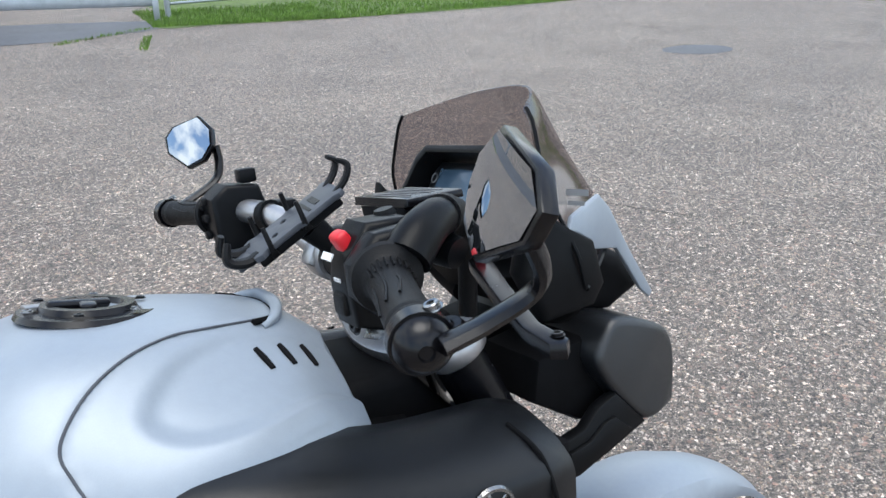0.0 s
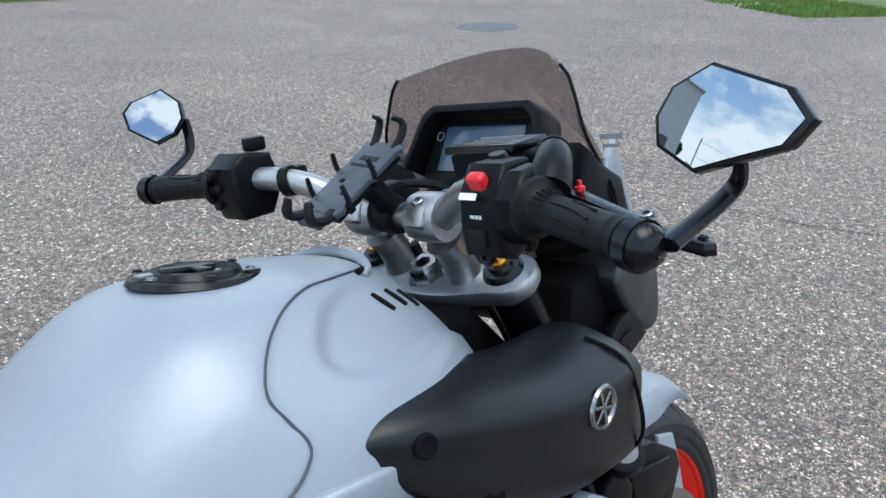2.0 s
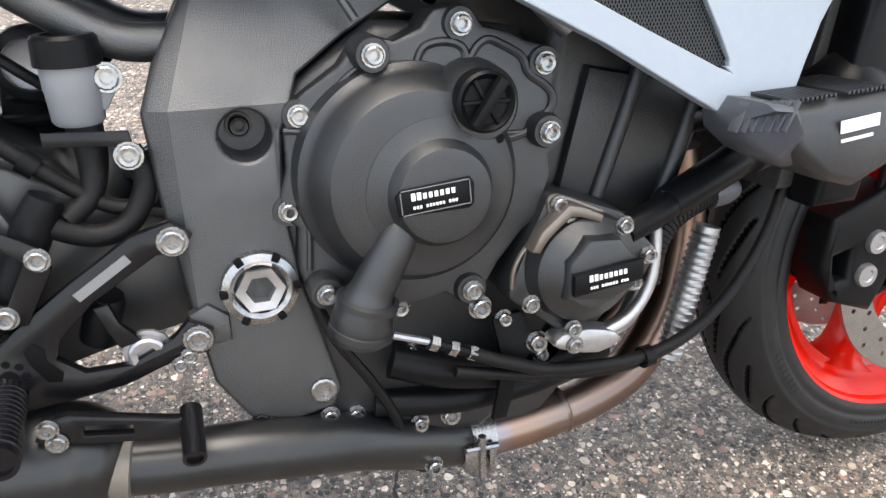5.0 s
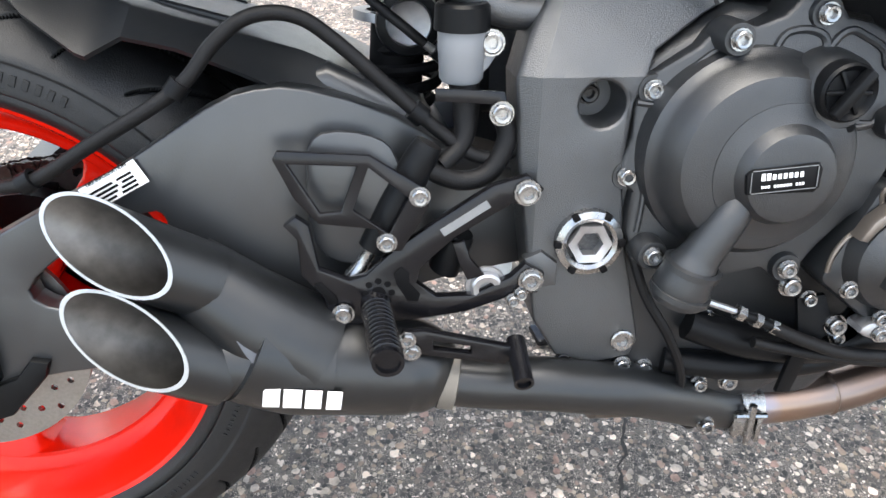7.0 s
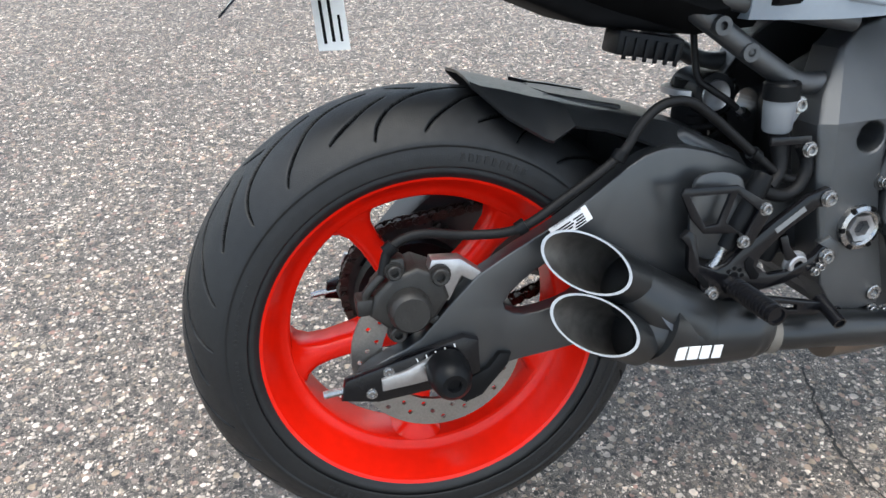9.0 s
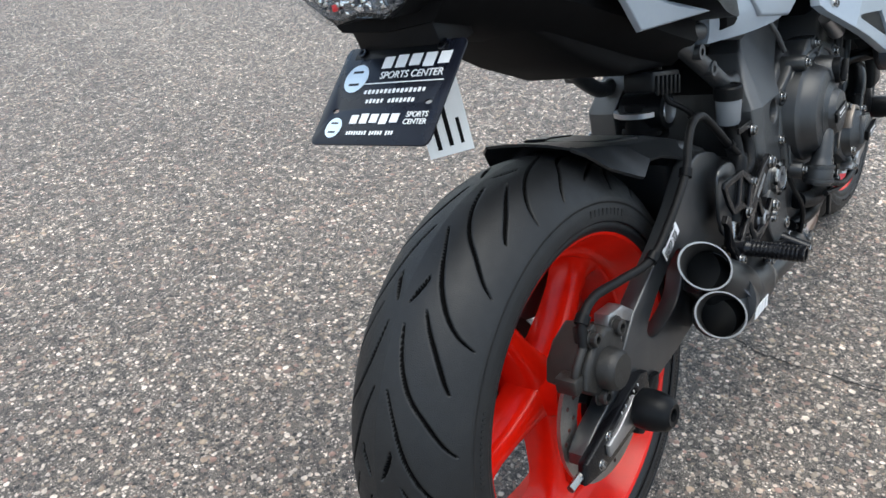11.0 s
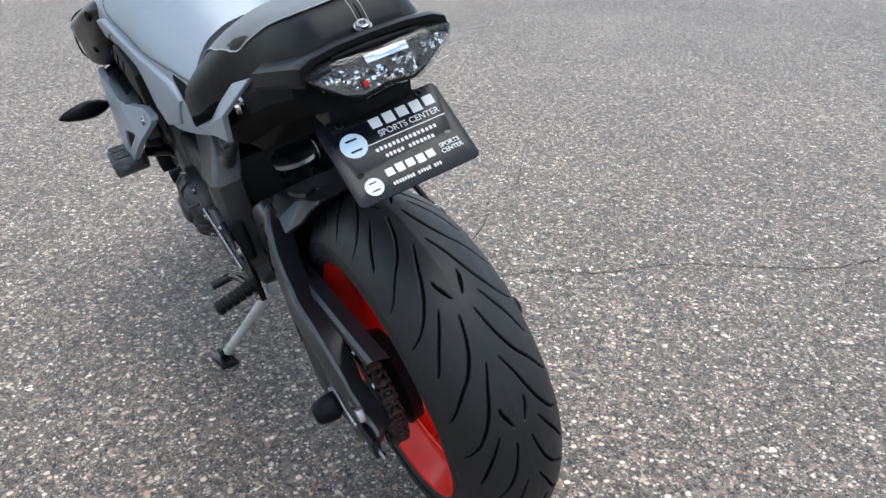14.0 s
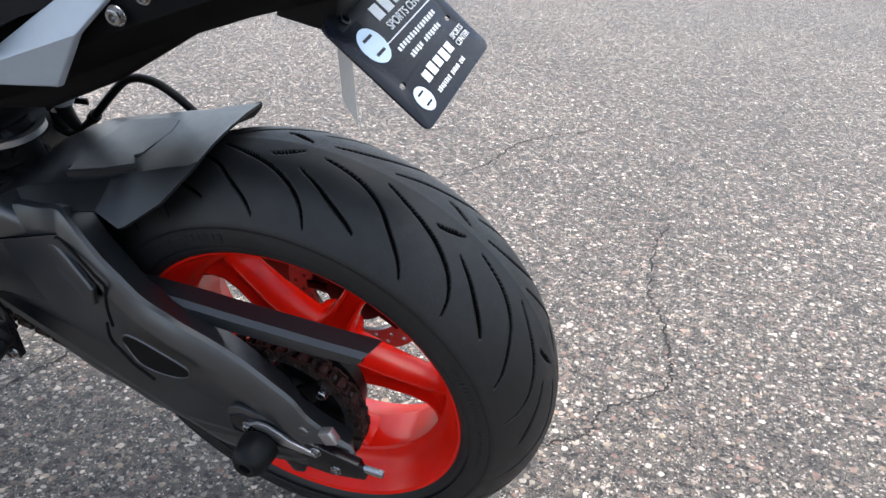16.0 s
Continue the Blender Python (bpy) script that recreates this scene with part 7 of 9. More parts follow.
# rear shock
shock = part("rear_shock", tube([(0.395, 0.0, 0.46), (0.405, 0.0, 0.60)], 0.026, 2, 20), M["dark"], bike, "black rear shock with piggyback reservoir")
part("shock_spring", tube([(0.385 + 0.0008 * k + 0.034 * math.cos(k * 0.7), 0.034 * math.sin(k * 0.7), 0.47 + 0.0021 * k) for k in range(62)], 0.0055, 2, 8), M["dark"], shock)
part("shock_reservoir", lathe([(0.0, 0.0), (0.0215, 0.0), (0.0285, -0.003), (0.0300, -0.008), (0.0300, -0.075), (0.0, -0.078)], (0.4105, -0.047, 0.5840), (-0.03, -1, 0.02), 36), M["black"], shock)
part("reservoir_face", lathe([(0.0, 0.0006), (0.017, 0.0006), (0.0192, 0.0022), (0.0205, 0.0)], (0.4105, -0.047, 0.5840), (-0.03, -1, 0.02), 36), M["alu"], shock, "turned aluminium reservoir cap")
part("adjuster_hose", tube([(0.366, -0.055, 0.690), (0.369, -0.060, 0.640), (0.374, -0.063, 0.611), (0.388, -0.071, 0.598), (0.4067, -0.0783, 0.5837), (0.422, -0.077, 0.571)], 0.0045, 6, 10), M["grip"], shock)
part("fitting", tube([(0.420, -0.0772, 0.5725), (0.430, -0.0750, 0.5650)], 0.0038, 2, 10), M["alu"], shock)
part("hose_nut", lathe([(0.0, -0.006), (0.0075, -0.006), (0.0075, 0.006), (0.0, 0.006)], (0.4347, -0.0736, 0.5620), (0.75, 0.15, -0.62), 6), M["black"], shock)
part("preload_ring", lathe([(0.030, -0.004), (0.042, -0.004), (0.042, 0.004), (0.030, 0.004)], (0.403, 0, 0.585), (0.07, 0, 1), 24, True), M["alu"], shock)

# ---------- tail light ----------
tl = part("tail_light", rings([[(x, y * w, zc + z * h) for y, z in ((-1, 0.55), (-0.92, 0.85), (-0.55, 1), (0, 0.95), (0.55, 1), (0.92, 0.85), (1, 0.55), (0.80, -0.15), (0.55, -0.75), (0.38, -1), (0, -0.85), (-0.38, -1), (-0.55, -0.75), (-0.80, -0.15))] for x, w, zc, h in ((-0.06, 0.092, 0.875, 0.028), (-0.10, 0.098, 0.876, 0.030), (-0.138, 0.098, 0.878, 0.030))]), M["dark"], bike, "clear-lens rear tail light housing")
part("reflector", rings([[(x, y * w, zc + z * h) for y, z in ((-1, 0.5), (-0.6, 0.9), (0, 0.85), (0.6, 0.9), (1, 0.5), (0.62, -0.6), (0.38, -0.9), (0, -0.7), (-0.38, -0.9), (-0.62, -0.6))] for x, w, zc, h in ((-0.136, 0.094, 0.875, 0.025), (-0.142, 0.090, 0.875, 0.024))]), M["reflector"], tl)
random.seed(4)
for k in range(190):
    y, z = random.uniform(-0.084, 0.080), random.uniform(0.858, 0.890)
    if abs(y) > 0.072 - 1.6 * (0.880 - z) and z < 0.880 or z > 0.884 and abs(y) < 0.05:
        continue
    part("facet", box((-0.144, y, z), (0.004, random.uniform(0.002, 0.006), random.uniform(0.002, 0.0055)), 0.0005, (random.uniform(-20, 20), random.uniform(-25, 25), 0)), M["chrome"] if k % 3 else M["slate"], tl)
part("red_element", box((-0.145, 0.030, 0.866), (0.004, 0.007, 0.007), 0.001), M["switch"], tl)
part("light_strip", box((-0.147, -0.004, 0.893), (0.005, 0.056, 0.010), 0.001, (0, 30, 0)), M["chrome"], tl, "bright reflector strip")
lens = part("lens", rings([[(x, y * w, zc + z * h) for y, z in ((-1, 0.55), (-0.92, 0.8), (-0.55, 1), (0, 0.95), (0.55, 1), (0.92, 0.8), (1, 0.55), (0.80, -0.15), (0.55, -0.75), (0.38, -1), (0, -0.85), (-0.38, -1), (-0.55, -0.75), (-0.80, -0.15))] for x, w, zc, h in ((-0.139, 0.097, 0.878, 0.029), (-0.150, 0.094, 0.877, 0.027), (-0.154, 0.086, 0.877, 0.023))]), M["lens"], tl, "clear ribbed lens")
for s in (-1, 1):
    for k in range(9):
        part("lens_rib", box((-0.1535, s * (0.045 + 0.005 * k), 0.888 - 0.0006 * k), (0.002, 0.0022, 0.014), 0.0004), M["lens"], tl)


for ob in (tl, *tl.children):
    ob.data.transform(Matrix.Translation((-0.018, -0.010, 0.002)))

# ---------- number plate, with plain bars for its print ----------
pu = Vector((0.752, 0, 0.659))
pm = Matrix(((0, pu.x, -pu.z, -0.1490), (-1, 0, 0, -0.0065), (0, pu.z, pu.x, 0.7757), (0, 0, 0, 1)))
rc = [(sx * (0.087 - 0.008) + 0.008 * math.cos(a), sy * (0.061 - 0.008) + 0.008 * math.sin(a)) for sx, sy, a0 in ((1, 1, 0), (-1, 1, 90), (-1, -1, 180), (1, -1, 270)) for a in [radians(a0 + d) for d in (0, 30, 60, 90)]]
slots = [[(cx + 0.005 * math.cos(a), cy + 0.0028 * math.sin(a)) for a in np.linspace(0, 2 * math.pi, 10, endpoint=False)] for cx, cy in ((-0.066, -0.020), (0.066, -0.012))]
pb = prism(rc, -0.0012, 0.0012, 0.0006, holes=slots)
pb.transform(pm @ Matrix.Rotation(radians(-90), 4, "X"))
plate = part("number_plate", pb, M["plate"], bike, "black dealer plate with pale bars and round marks")
up = pm @ Matrix.Translation((0, 0, 0.0014))


def letter_row(x0, x1, y, h, n, gaps=()):
    """Letter-sized bars in a row."""
    w = (x1 - x0) / n
    return [(x0 + w * (k + 0.5), y + (h * 0.06 if k % 3 else 0), w * (0.74 if n < 8 else 0.6), h * (0.95 if k % 2 else 0.82)) for k in range(n) if k not in gaps]


bars("plate_print", letter_row(-0.023, 0.076, 0.038, 0.0175, 5) + [(0.004, 0.0125, 0.142, 0.0012)] + letter_row(-0.033, 0.057, 0.002, 0.0055, 15) + letter_row(-0.025, 0.047, -0.0095, 0.0055, 13, (5,))
     + letter_row(-0.038, 0.036, -0.031, 0.0125, 5) + letter_row(-0.035, 0.035, -0.0475, 0.0048, 18, (8, 14)), M["white"], plate, up, 0.0004, "white printed bars")
for text, size, cx, cy in (("SPORTS CENTER", 0.0122, 0.027, 0.0215), ("SPORTS", 0.0086, 0.0585, -0.0268), ("CENTER", 0.0086, 0.0585, -0.0350)):
    words("plate_word", text, size, M["white"], plate, up @ Matrix.Translation((cx, cy, 0.0004)) @ Matrix.Diagonal((0.98, 1.0, 1.0, 1.0)))
for cx, cy, r in ((-0.0535, 0.020, 0.0175), (-0.058, -0.041, 0.012)):
    bm = lathe([(0.0, 0.0006), (r, 0.0006), (r, 0.0)], (cx, cy, 0), (0, 0, 1), 32)
    bm.transform(up)
    disc_mark = part("round_mark", bm, M["paleblue"], plate, "pale blue disc")
    bars("mark_bar", [(cx, cy + 0.45 * r, r * 0.9, r * 0.16), (cx, cy - 0.45 * r, r * 0.9, r * 0.16)], M["plate"], plate, up @ Matrix.Translation((0, 0, 0.0006)), 0.0003)
for cx in (-0.058, 0.058):
    bolt(pm @ Vector((cx, 0.052, 0.001)), 0.0055, plate, tuple(pm.to_3x3() @ Vector((0, 0, 1))), "anod", h=0.004)
part("plate_bracket", join(prism([(-0.105, 0.800), (-0.118, 0.845), (-0.06, 0.86), (-0.05, 0.81)], -0.060, 0.060, 0.006), box((-0.106, 0.0, 0.808), (0.02, 0.13, 0.012), 0.003, (0, -41, 0))), M["black"], plate)
tag_m = Matrix.Translation((-0.075, -0.010, 0.728)) @ Matrix.Rotation(radians(-48), 4, "Z") @ Matrix.Rotation(radians(90), 4, "X") @ Matrix.Rotation(radians(3), 4, "Z")
tag = bars("paper_tag", [(0, 0, 0.052, 0.090)], M["paper"], plate, tag_m, 0.0005, "white paper tag with handwritten bars")
bars("tag_writing", [(-0.012, -0.012, 0.005, 0.050), (0.002, -0.005, 0.005, 0.060), (0.015, -0.020, 0.004, 0.030)], M["dark"], tag, tag_m @ Matrix.Translation((0, 0, 0.0006)), 0.0003)

# ---------- fork, triple clamp, radiator ----------
STEER = Vector((-0.407, 0, 0.914))
for s in (-1, 1):
    f = (lambda b: b) if s < 0 else flip_y
    cap_at = Vector((1.080, -0.100, 0.930))
    foot = cap_at - STEER * 0.700
    fork = part("fork_leg", f(tube([cap_at, cap_at - STEER * 0.46], 0.027, 1, 24)), M["anod"], bike, "black upside-down fork leg with bright stanchion")
    part("stanchion", f(tube([cap_at - STEER * 0.44, cap_at - STEER * 0.60], 0.0215, 1, 24)), M["steel"], fork, "bright fork stanchion")
    part("fork_bottom", f(join(tube([cap_at - STEER * 0.575, cap_at - STEER * 0.64, foot], [0.027, 0.030, 0.028], 4, 20), prism([(1.31, 0.40), (1.345, 0.40), (1.425, 0.31), (1.415, 0.265), (1.375, 0.255), (1.34, 0.30)], -0.118, -0.086, 0.006))), M["black"], fork)
    part("fork_cap", f(lathe([(0.0, 0.013), (0.012, 0.013), (0.014, 0.008), (0.021, 0.008), (0.0235, 0.003), (0.0255, -0.006), (0.0, -0.006)], cap_at + STEER * 0.002, STEER, 24)), M["anod"], fork)
    part("cap_adjuster", f(lathe([(0.0, 0.024), (0.005, 0.023), (0.006, 0.015), (0.009, 0.014), (0.0095, 0.0)], cap_at + STEER * 0.004, STEER, 6)), M["gold"], fork, "gold fork adjuster")
    part("axle_bobbin", f(lathe([(0.0, 0.160), (0.009, 0.160), (0.010, 0.166), (0.019, 0.167), (0.026, 0.161), (0.028, 0.143), (0.026, 0.122), (0.020, 0.11), (0.0, 0.11)], (1.382, 0, 0.290), (0, -1, 0), 26)), M["black"], fork, "black plastic front axle bobbin")
    calf = part("front_caliper", f(prism([(1.172, 0.376), (1.205, 0.390), (1.252, 0.408), (1.272, 0.390), (1.280, 0.316), (1.248, 0.252), (1.190, 0.272), (1.166, 0.320)], -0.112, -0.052, 0.008, seg=3, holes=[[(1.182, 0.330), (1.206, 0.336), (1.204, 0.300), (1.186, 0.298)]])), M["black"], bike, "black radial front brake caliper")
    for q in ((1.236, 0.342), (1.228, 0.303)):
        part("piston_cap", f(lathe([(0.0, 0.1165), (0.007, 0.1165), (0.008, 0.118), (0.0130, 0.118), (0.0145, 0.114), (0.0145, 0.105)], (q[0], 0, q[1]), (0, -1, 0), 24)), M["alu"], calf, "pale round piston cap")
    part("caliper_mount", f(prism([(1.285, 0.38), (1.33, 0.40), (1.40, 0.32), (1.38, 0.27), (1.33, 0.25), (1.29, 0.27)], -0.108, -0.085, 0.004, holes=[[(1.315, 0.345), (1.345, 0.345), (1.36, 0.315), (1.325, 0.29)]])), M["black"], calf)
    part("brake_line", f(tube([(1.24, -0.10, 0.40), (1.22, -0.12, 0.46), (1.19, -0.12, 0.56), (1.14, -0.10, 0.70)], 0.0045, 6, 8)), M["grip"], calf)
tp = [(1.030, 0.0), (1.034, -0.045), (1.048, -0.095), (1.055, -0.125), (1.080, -0.138), (1.108, -0.128), (1.116, -0.10), (1.100, -0.06), (1.105, 0.0), (1.100, 0.06), (1.116, 0.10), (1.108, 0.128), (1.080, 0.138), (1.055, 0.125), (1.048, 0.095), (1.034, 0.045)]
tb = prism(tp, -0.012, 0.010, 0.005, smooth=3, plane="xy")
tb.transform(Matrix.Translation((1.075, 0, 0.920)) @ Matrix.Rotation(radians(-24), 4, "Y") @ Matrix.Translation((-1.075, 0, 0)))
triple = part("upper_triple_clamp", tb, M["alu"], bike, "bare cast aluminium triple clamp with bar risers")
part("stem_nut", lathe([(0.0, 0.004), (0.010, 0.004), (0.0105, 0.020), (0.018, 0.020), (0.0205, 0.016), (0.0205, 0.006), (0.028, 0.005), (0.028, 0.0)], Vector((1.064, 0, 0.922)), STEER, 6), M["steel"], triple)
for s in (-1, 1):
    f = (lambda b: b) if s < 0 else flip_y
    part("bar_riser", f(tube([(1.072, -0.050, 0.920), (1.060, -0.050, 0.952), (1.045, -0.050, 0.975)], [0.024, 0.0195, 0.0195, 0.022], 3, 20)), M["alu"], triple)
    part("bar_clamp", f(join(lathe([(0.013, -0.022), (0.0255, -0.022), (0.0275, -0.016), (0.0275, 0.016), (0.0255, 0.022), (0.013, 0.022)], (1.033, -0.050, 1.003), (0, 1, 0), 24, True), box((1.052, -0.050, 1.006), (0.026, 0.030, 0.028), 0.006, (0, 30, 0)), box((1.015, -0.050, 1.006), (0.026, 0.030, 0.026), 0.006, (0, 30, 0)))), M["alu"], triple)
    for q in ((1.058, 1.020), (1.016, 1.022)):
        bolt((q[0], s * 0.050, q[1]), 0.007, triple, (-0.45, 0, 0.9), "steel", h=0.005)
part("head_tube", join(prism([(0.955, 0.75), (0.950, 0.885), (0.985, 0.905), (1.045, 0.900), (1.10, 0.835), (1.13, 0.72), (1.02, 0.70)], -0.085, 0.085, 0.015, seg=3), prism([(0.94, 0.80), (0.955, 0.875), (1.03, 0.86), (1.06, 0.80), (1.03, 0.76)], -0.135, 0.135, 0.012, seg=2)), M["dark"], triple)
for yy in (-0.055, -0.03, 0.03, 0.055):
    part("cable_run", tube([(1.075, yy, 0.955), (1.10, yy * 1.2, 0.90), (1.135, yy * 1.6, 0.82), (1.14, yy * 1.8, 0.74)], 0.0055, 6, 8), M["grip"], triple)
part("lower_triple", box((1.155, 0, 0.74), (0.08, 0.27, 0.035), 0.01, (0, -24, 0)), M["black"], triple)
part("ignition_block", box((1.115, 0, 0.90), (0.05, 0.06, 0.05), 0.008, (0, -24, 0)), M["dark"], triple)
radiator = part("radiator", prism([(1.035, 0.44), (1.075, 0.44), (1.125, 0.68), (1.085, 0.69)], -0.165, 0.165, 0.004), M["radiator"], bike, "dark radiator core")
for k in range(22):
    part("fin_row", box((1.060 + 0.0022 * k, 0, 0.455 + 0.0105 * k), (0.042, 0.325, 0.0022), 0.0, (0, -12, 0)), M["dark"], radiator)
for s in (-1, 1):
    f = (lambda b: b) if s < 0 else flip_y
    part("side_tank", f(prism([(1.05, 0.43), (1.10, 0.43), (1.150, 0.66), (1.125, 0.70), (1.09, 0.68)], -0.200, -0.158, 0.008, seg=3)), M["black"], radiator)
    shell = part("fork_shroud", f(prism([(1.150, 0.665), (1.195, 0.672), (1.250, 0.655), (1.310, 0.612), (1.318, 0.585), (1.274, 0.523), (1.240, 0.464), (1.200, 0.465), (1.180, 0.492), (1.165, 0.560)], -0.172, -0.128, 0.005, seg=2, holes=[[(1.228, 0.565), (1.256, 0.556), (1.242, 0.500), (1.218, 0.506)]])), M["black"], bike, "black plastic fork side shroud")
    part("shroud_step", f(prism([(1.175, 0.65), (1.28, 0.62), (1.29, 0.575), (1.19, 0.575)], -0.180, -0.17, 0.004)), M["black"], shell)
    part("knock_boss", f(lathe([(0.0, 0.190), (0.014, 0.188), (0.020, 0.178), (0.022, 0.16)], (1.178, 0, 0.545), (0, -1, 0), 18)), M["black"], shell)
    part("lower_dome", f(lathe([(0.0, 0.05), (0.022, 0.046), (0.038, 0.03), (0.042, 0.0)], (1.085, -0.165, 0.520), (0.1, -0.8, 0.5), 22)), M["black"], shell)
rcap = part("radiator_cap", lathe([(0.0, 0.012), (0.022, 0.012), (0.028, 0.009), (0.030, 0.0), (0.026, -0.012), (0.018, -0.03)], (1.136, -0.190, 0.704), (-0.2, -0.5, 0.85), 16), M["black"], radiator, "black radiator cap")
part("cap_label", lathe([(0.0, 0.0128), (0.019, 0.0128), (0.0195, 0.012)], (1.136, -0.190, 0.704), (-0.2, -0.5, 0.85), 28), M["grey"], rcap)
part("filler_neck", tube([(1.130, -0.175, 0.685), (1.118, -0.160, 0.65)], 0.020, 1, 16), M["alu"], rcap)
part("wire_loom", tube([(1.04, -0.19, 0.738), (1.09, -0.195, 0.728), (1.13, -0.20, 0.735), (1.17, -0.18, 0.728), (1.19, -0.15, 0.70)], 0.008, 6, 10), M["grip"], radiator)
part("wire_loom", tube([(1.035, -0.18, 0.74), (1.055, -0.19, 0.725), (1.06, -0.20, 0.70)], 0.006, 5, 8), M["grip"], radiator)
for s in (-1, 1):
    f = (lambda b: b) if s < 0 else flip_y
    sig = part("turn_signal", f(rings([[(1.098 + (1.0 - t) * 0.012, -0.255 - 0.118 * t, 0.6405 + 0.004 * t)] and [(1.122 - 0.040 * t + w * cx, -0.250 - 0.122 * t, 0.632 + 0.012 * t + h * cz) for cx, cz in ((1, 0), (0.7, 0.7), (0, 1), (-0.7, 0.7), (-1, 0), (-0.7, -0.7), (0, -1), (0.7, -0.7))] for t, w, h in ((0, 0.010, 0.010), (0.12, 0.018, 0.018), (0.35, 0.024, 0.024), (0.6, 0.020, 0.021), (0.85, 0.011, 0.013), (1.0, 0.002, 0.003))])), M["black"], bike, "black arrow-shaped turn signal", 50)
    part("signal_stalk", f(join(tube([(1.112, -0.185, 0.628), (1.117, -0.22, 0.630), (1.121, -0.262, 0.632)], [0.011, 0.009, 0.009], 4, 14), lathe([(0.0, 0.0), (0.014, 0.0), (0.016, -0.004), (0.020, -0.006), (0.024, -0.012), (0.026, -0.02), (0.026, -0.05)], (1.110, -0.195, 0.630), (0, -1, 0), 24))), M["black"], sig)
    part("signal_lens", f(tube([(1.118, -0.290, 0.636), (1.104, -0.330, 0.641), (1.088, -0.362, 0.644)], [0.003, 0.004, 0.002], 4, 8)), M["anod"], sig)
    # frame crash pads
    cp = part("crash_pad", f(prism([(0.900, 0.549), (0.995, 0.555), (1.010, 0.548), (1.012, 0.520), (1.002, 0.500), (0.972, 0.487), (0.945, 0.494), (0.918, 0.516), (0.906, 0.535)], -0.308, -0.225, 0.008, seg=3, warp=lambda x, y, z: (x, y + 0.9 * max(0, 0.925 - x) * (y < -0.29), z))), M["cover"], bike, "black crash pad with a slate end piece")
    part("pad_end", f(prism([(0.886, 0.528), (0.883, 0.541), (0.892, 0.553), (0.910, 0.551), (0.920, 0.534), (0.930, 0.512), (0.942, 0.502), (0.930, 0.500), (0.905, 0.512)], -0.309, -0.240, 0.004, seg=2, warp=lambda x, y, z: (x, y + (3.2 * max(0, 0.895 - x) + 1.1 * max(0, 0.525 - z)) * (y < -0.27), z))), M["slate"], cp, "slate-grey ribbed end piece")
    for k in range(7):
        part("pad_rib", f(box((0.8865 + 0.0032 * k, -0.279 - 0.0042 * k, 0.541 + 0.0006 * k), (0.0020, 0.010, 0.022), 0.0005, (0, 24, 0))), M["slate"], cp)
    for k in range(22):
        if k == 10 or k == 11:
            continue
        part("top_rib", f(box((0.912 + 0.0040 * k, -0.268, 0.5530 + 0.00018 * k), (0.0020, 0.066, 0.003), 0.0004)), M["cover"], cp)
    if s < 0:
        bars("maker_mark", [(0, 0.004, 0.034, 0.009), (-0.002, -0.006, 0.028, 0.0022)], M["white"], cp, side_plane(0.966, -0.3085, 0.531, 6), 0.0008)
    part("pad_bracket", f(tube([(0.96, -0.22, 0.53), (0.93, -0.17, 0.52), (0.90, -0.15, 0.50)], 0.014, 4, 12)), M["anod"], cp)

# ---------- front mudguard ----------
rs = []
for a in np.linspace(radians(38), radians(150), 22):
    t = (a - radians(38)) / radians(112)
    R, w = 0.318 + 0.006 * math.sin(math.pi * t), (0.030 + 0.042 * min(1, t * 2.6)) * (1 - 0.25 * max(0, t - 0.7) / 0.3)
    dz = 0.050 * min(1, t * 3) + 0.004
    o = [(w, -dz), (w * 0.99, -dz * 0.5), (w * 0.85, -0.008), (w * 0.4, 0.002), (0, 0.004), (-w * 0.4, 0.002), (-w * 0.85, -0.008), (-w * 0.99, -dz * 0.5), (-w, -dz)]
    inn = [(y * 0.96, d - 0.003) for y, d in o[::-1]]
    rs.append([(1.398 + (R + d) * math.cos(a), y, 0.298 + (R + d) * math.sin(a)) for y, d in o + inn])
fend = part("front_mudguard", rings(rs), M["silver"], bike, "silver-grey front mudguard", 40)
for s in (-1, 1):
    f = (lambda b: b) if s < 0 else flip_y
    part("mudguard_stay", f(prism([(1.42, 0.55), (1.47, 0.53), (1.485, 0.47), (1.502, 0.275), (1.492, 0.262), (1.462, 0.36), (1.425, 0.46)], -0.084, -0.072, 0.004, warp=lambda x, y, z: (x, y - 0.05 * max(0, 0.45 - z), z))), M["silver"], fend)

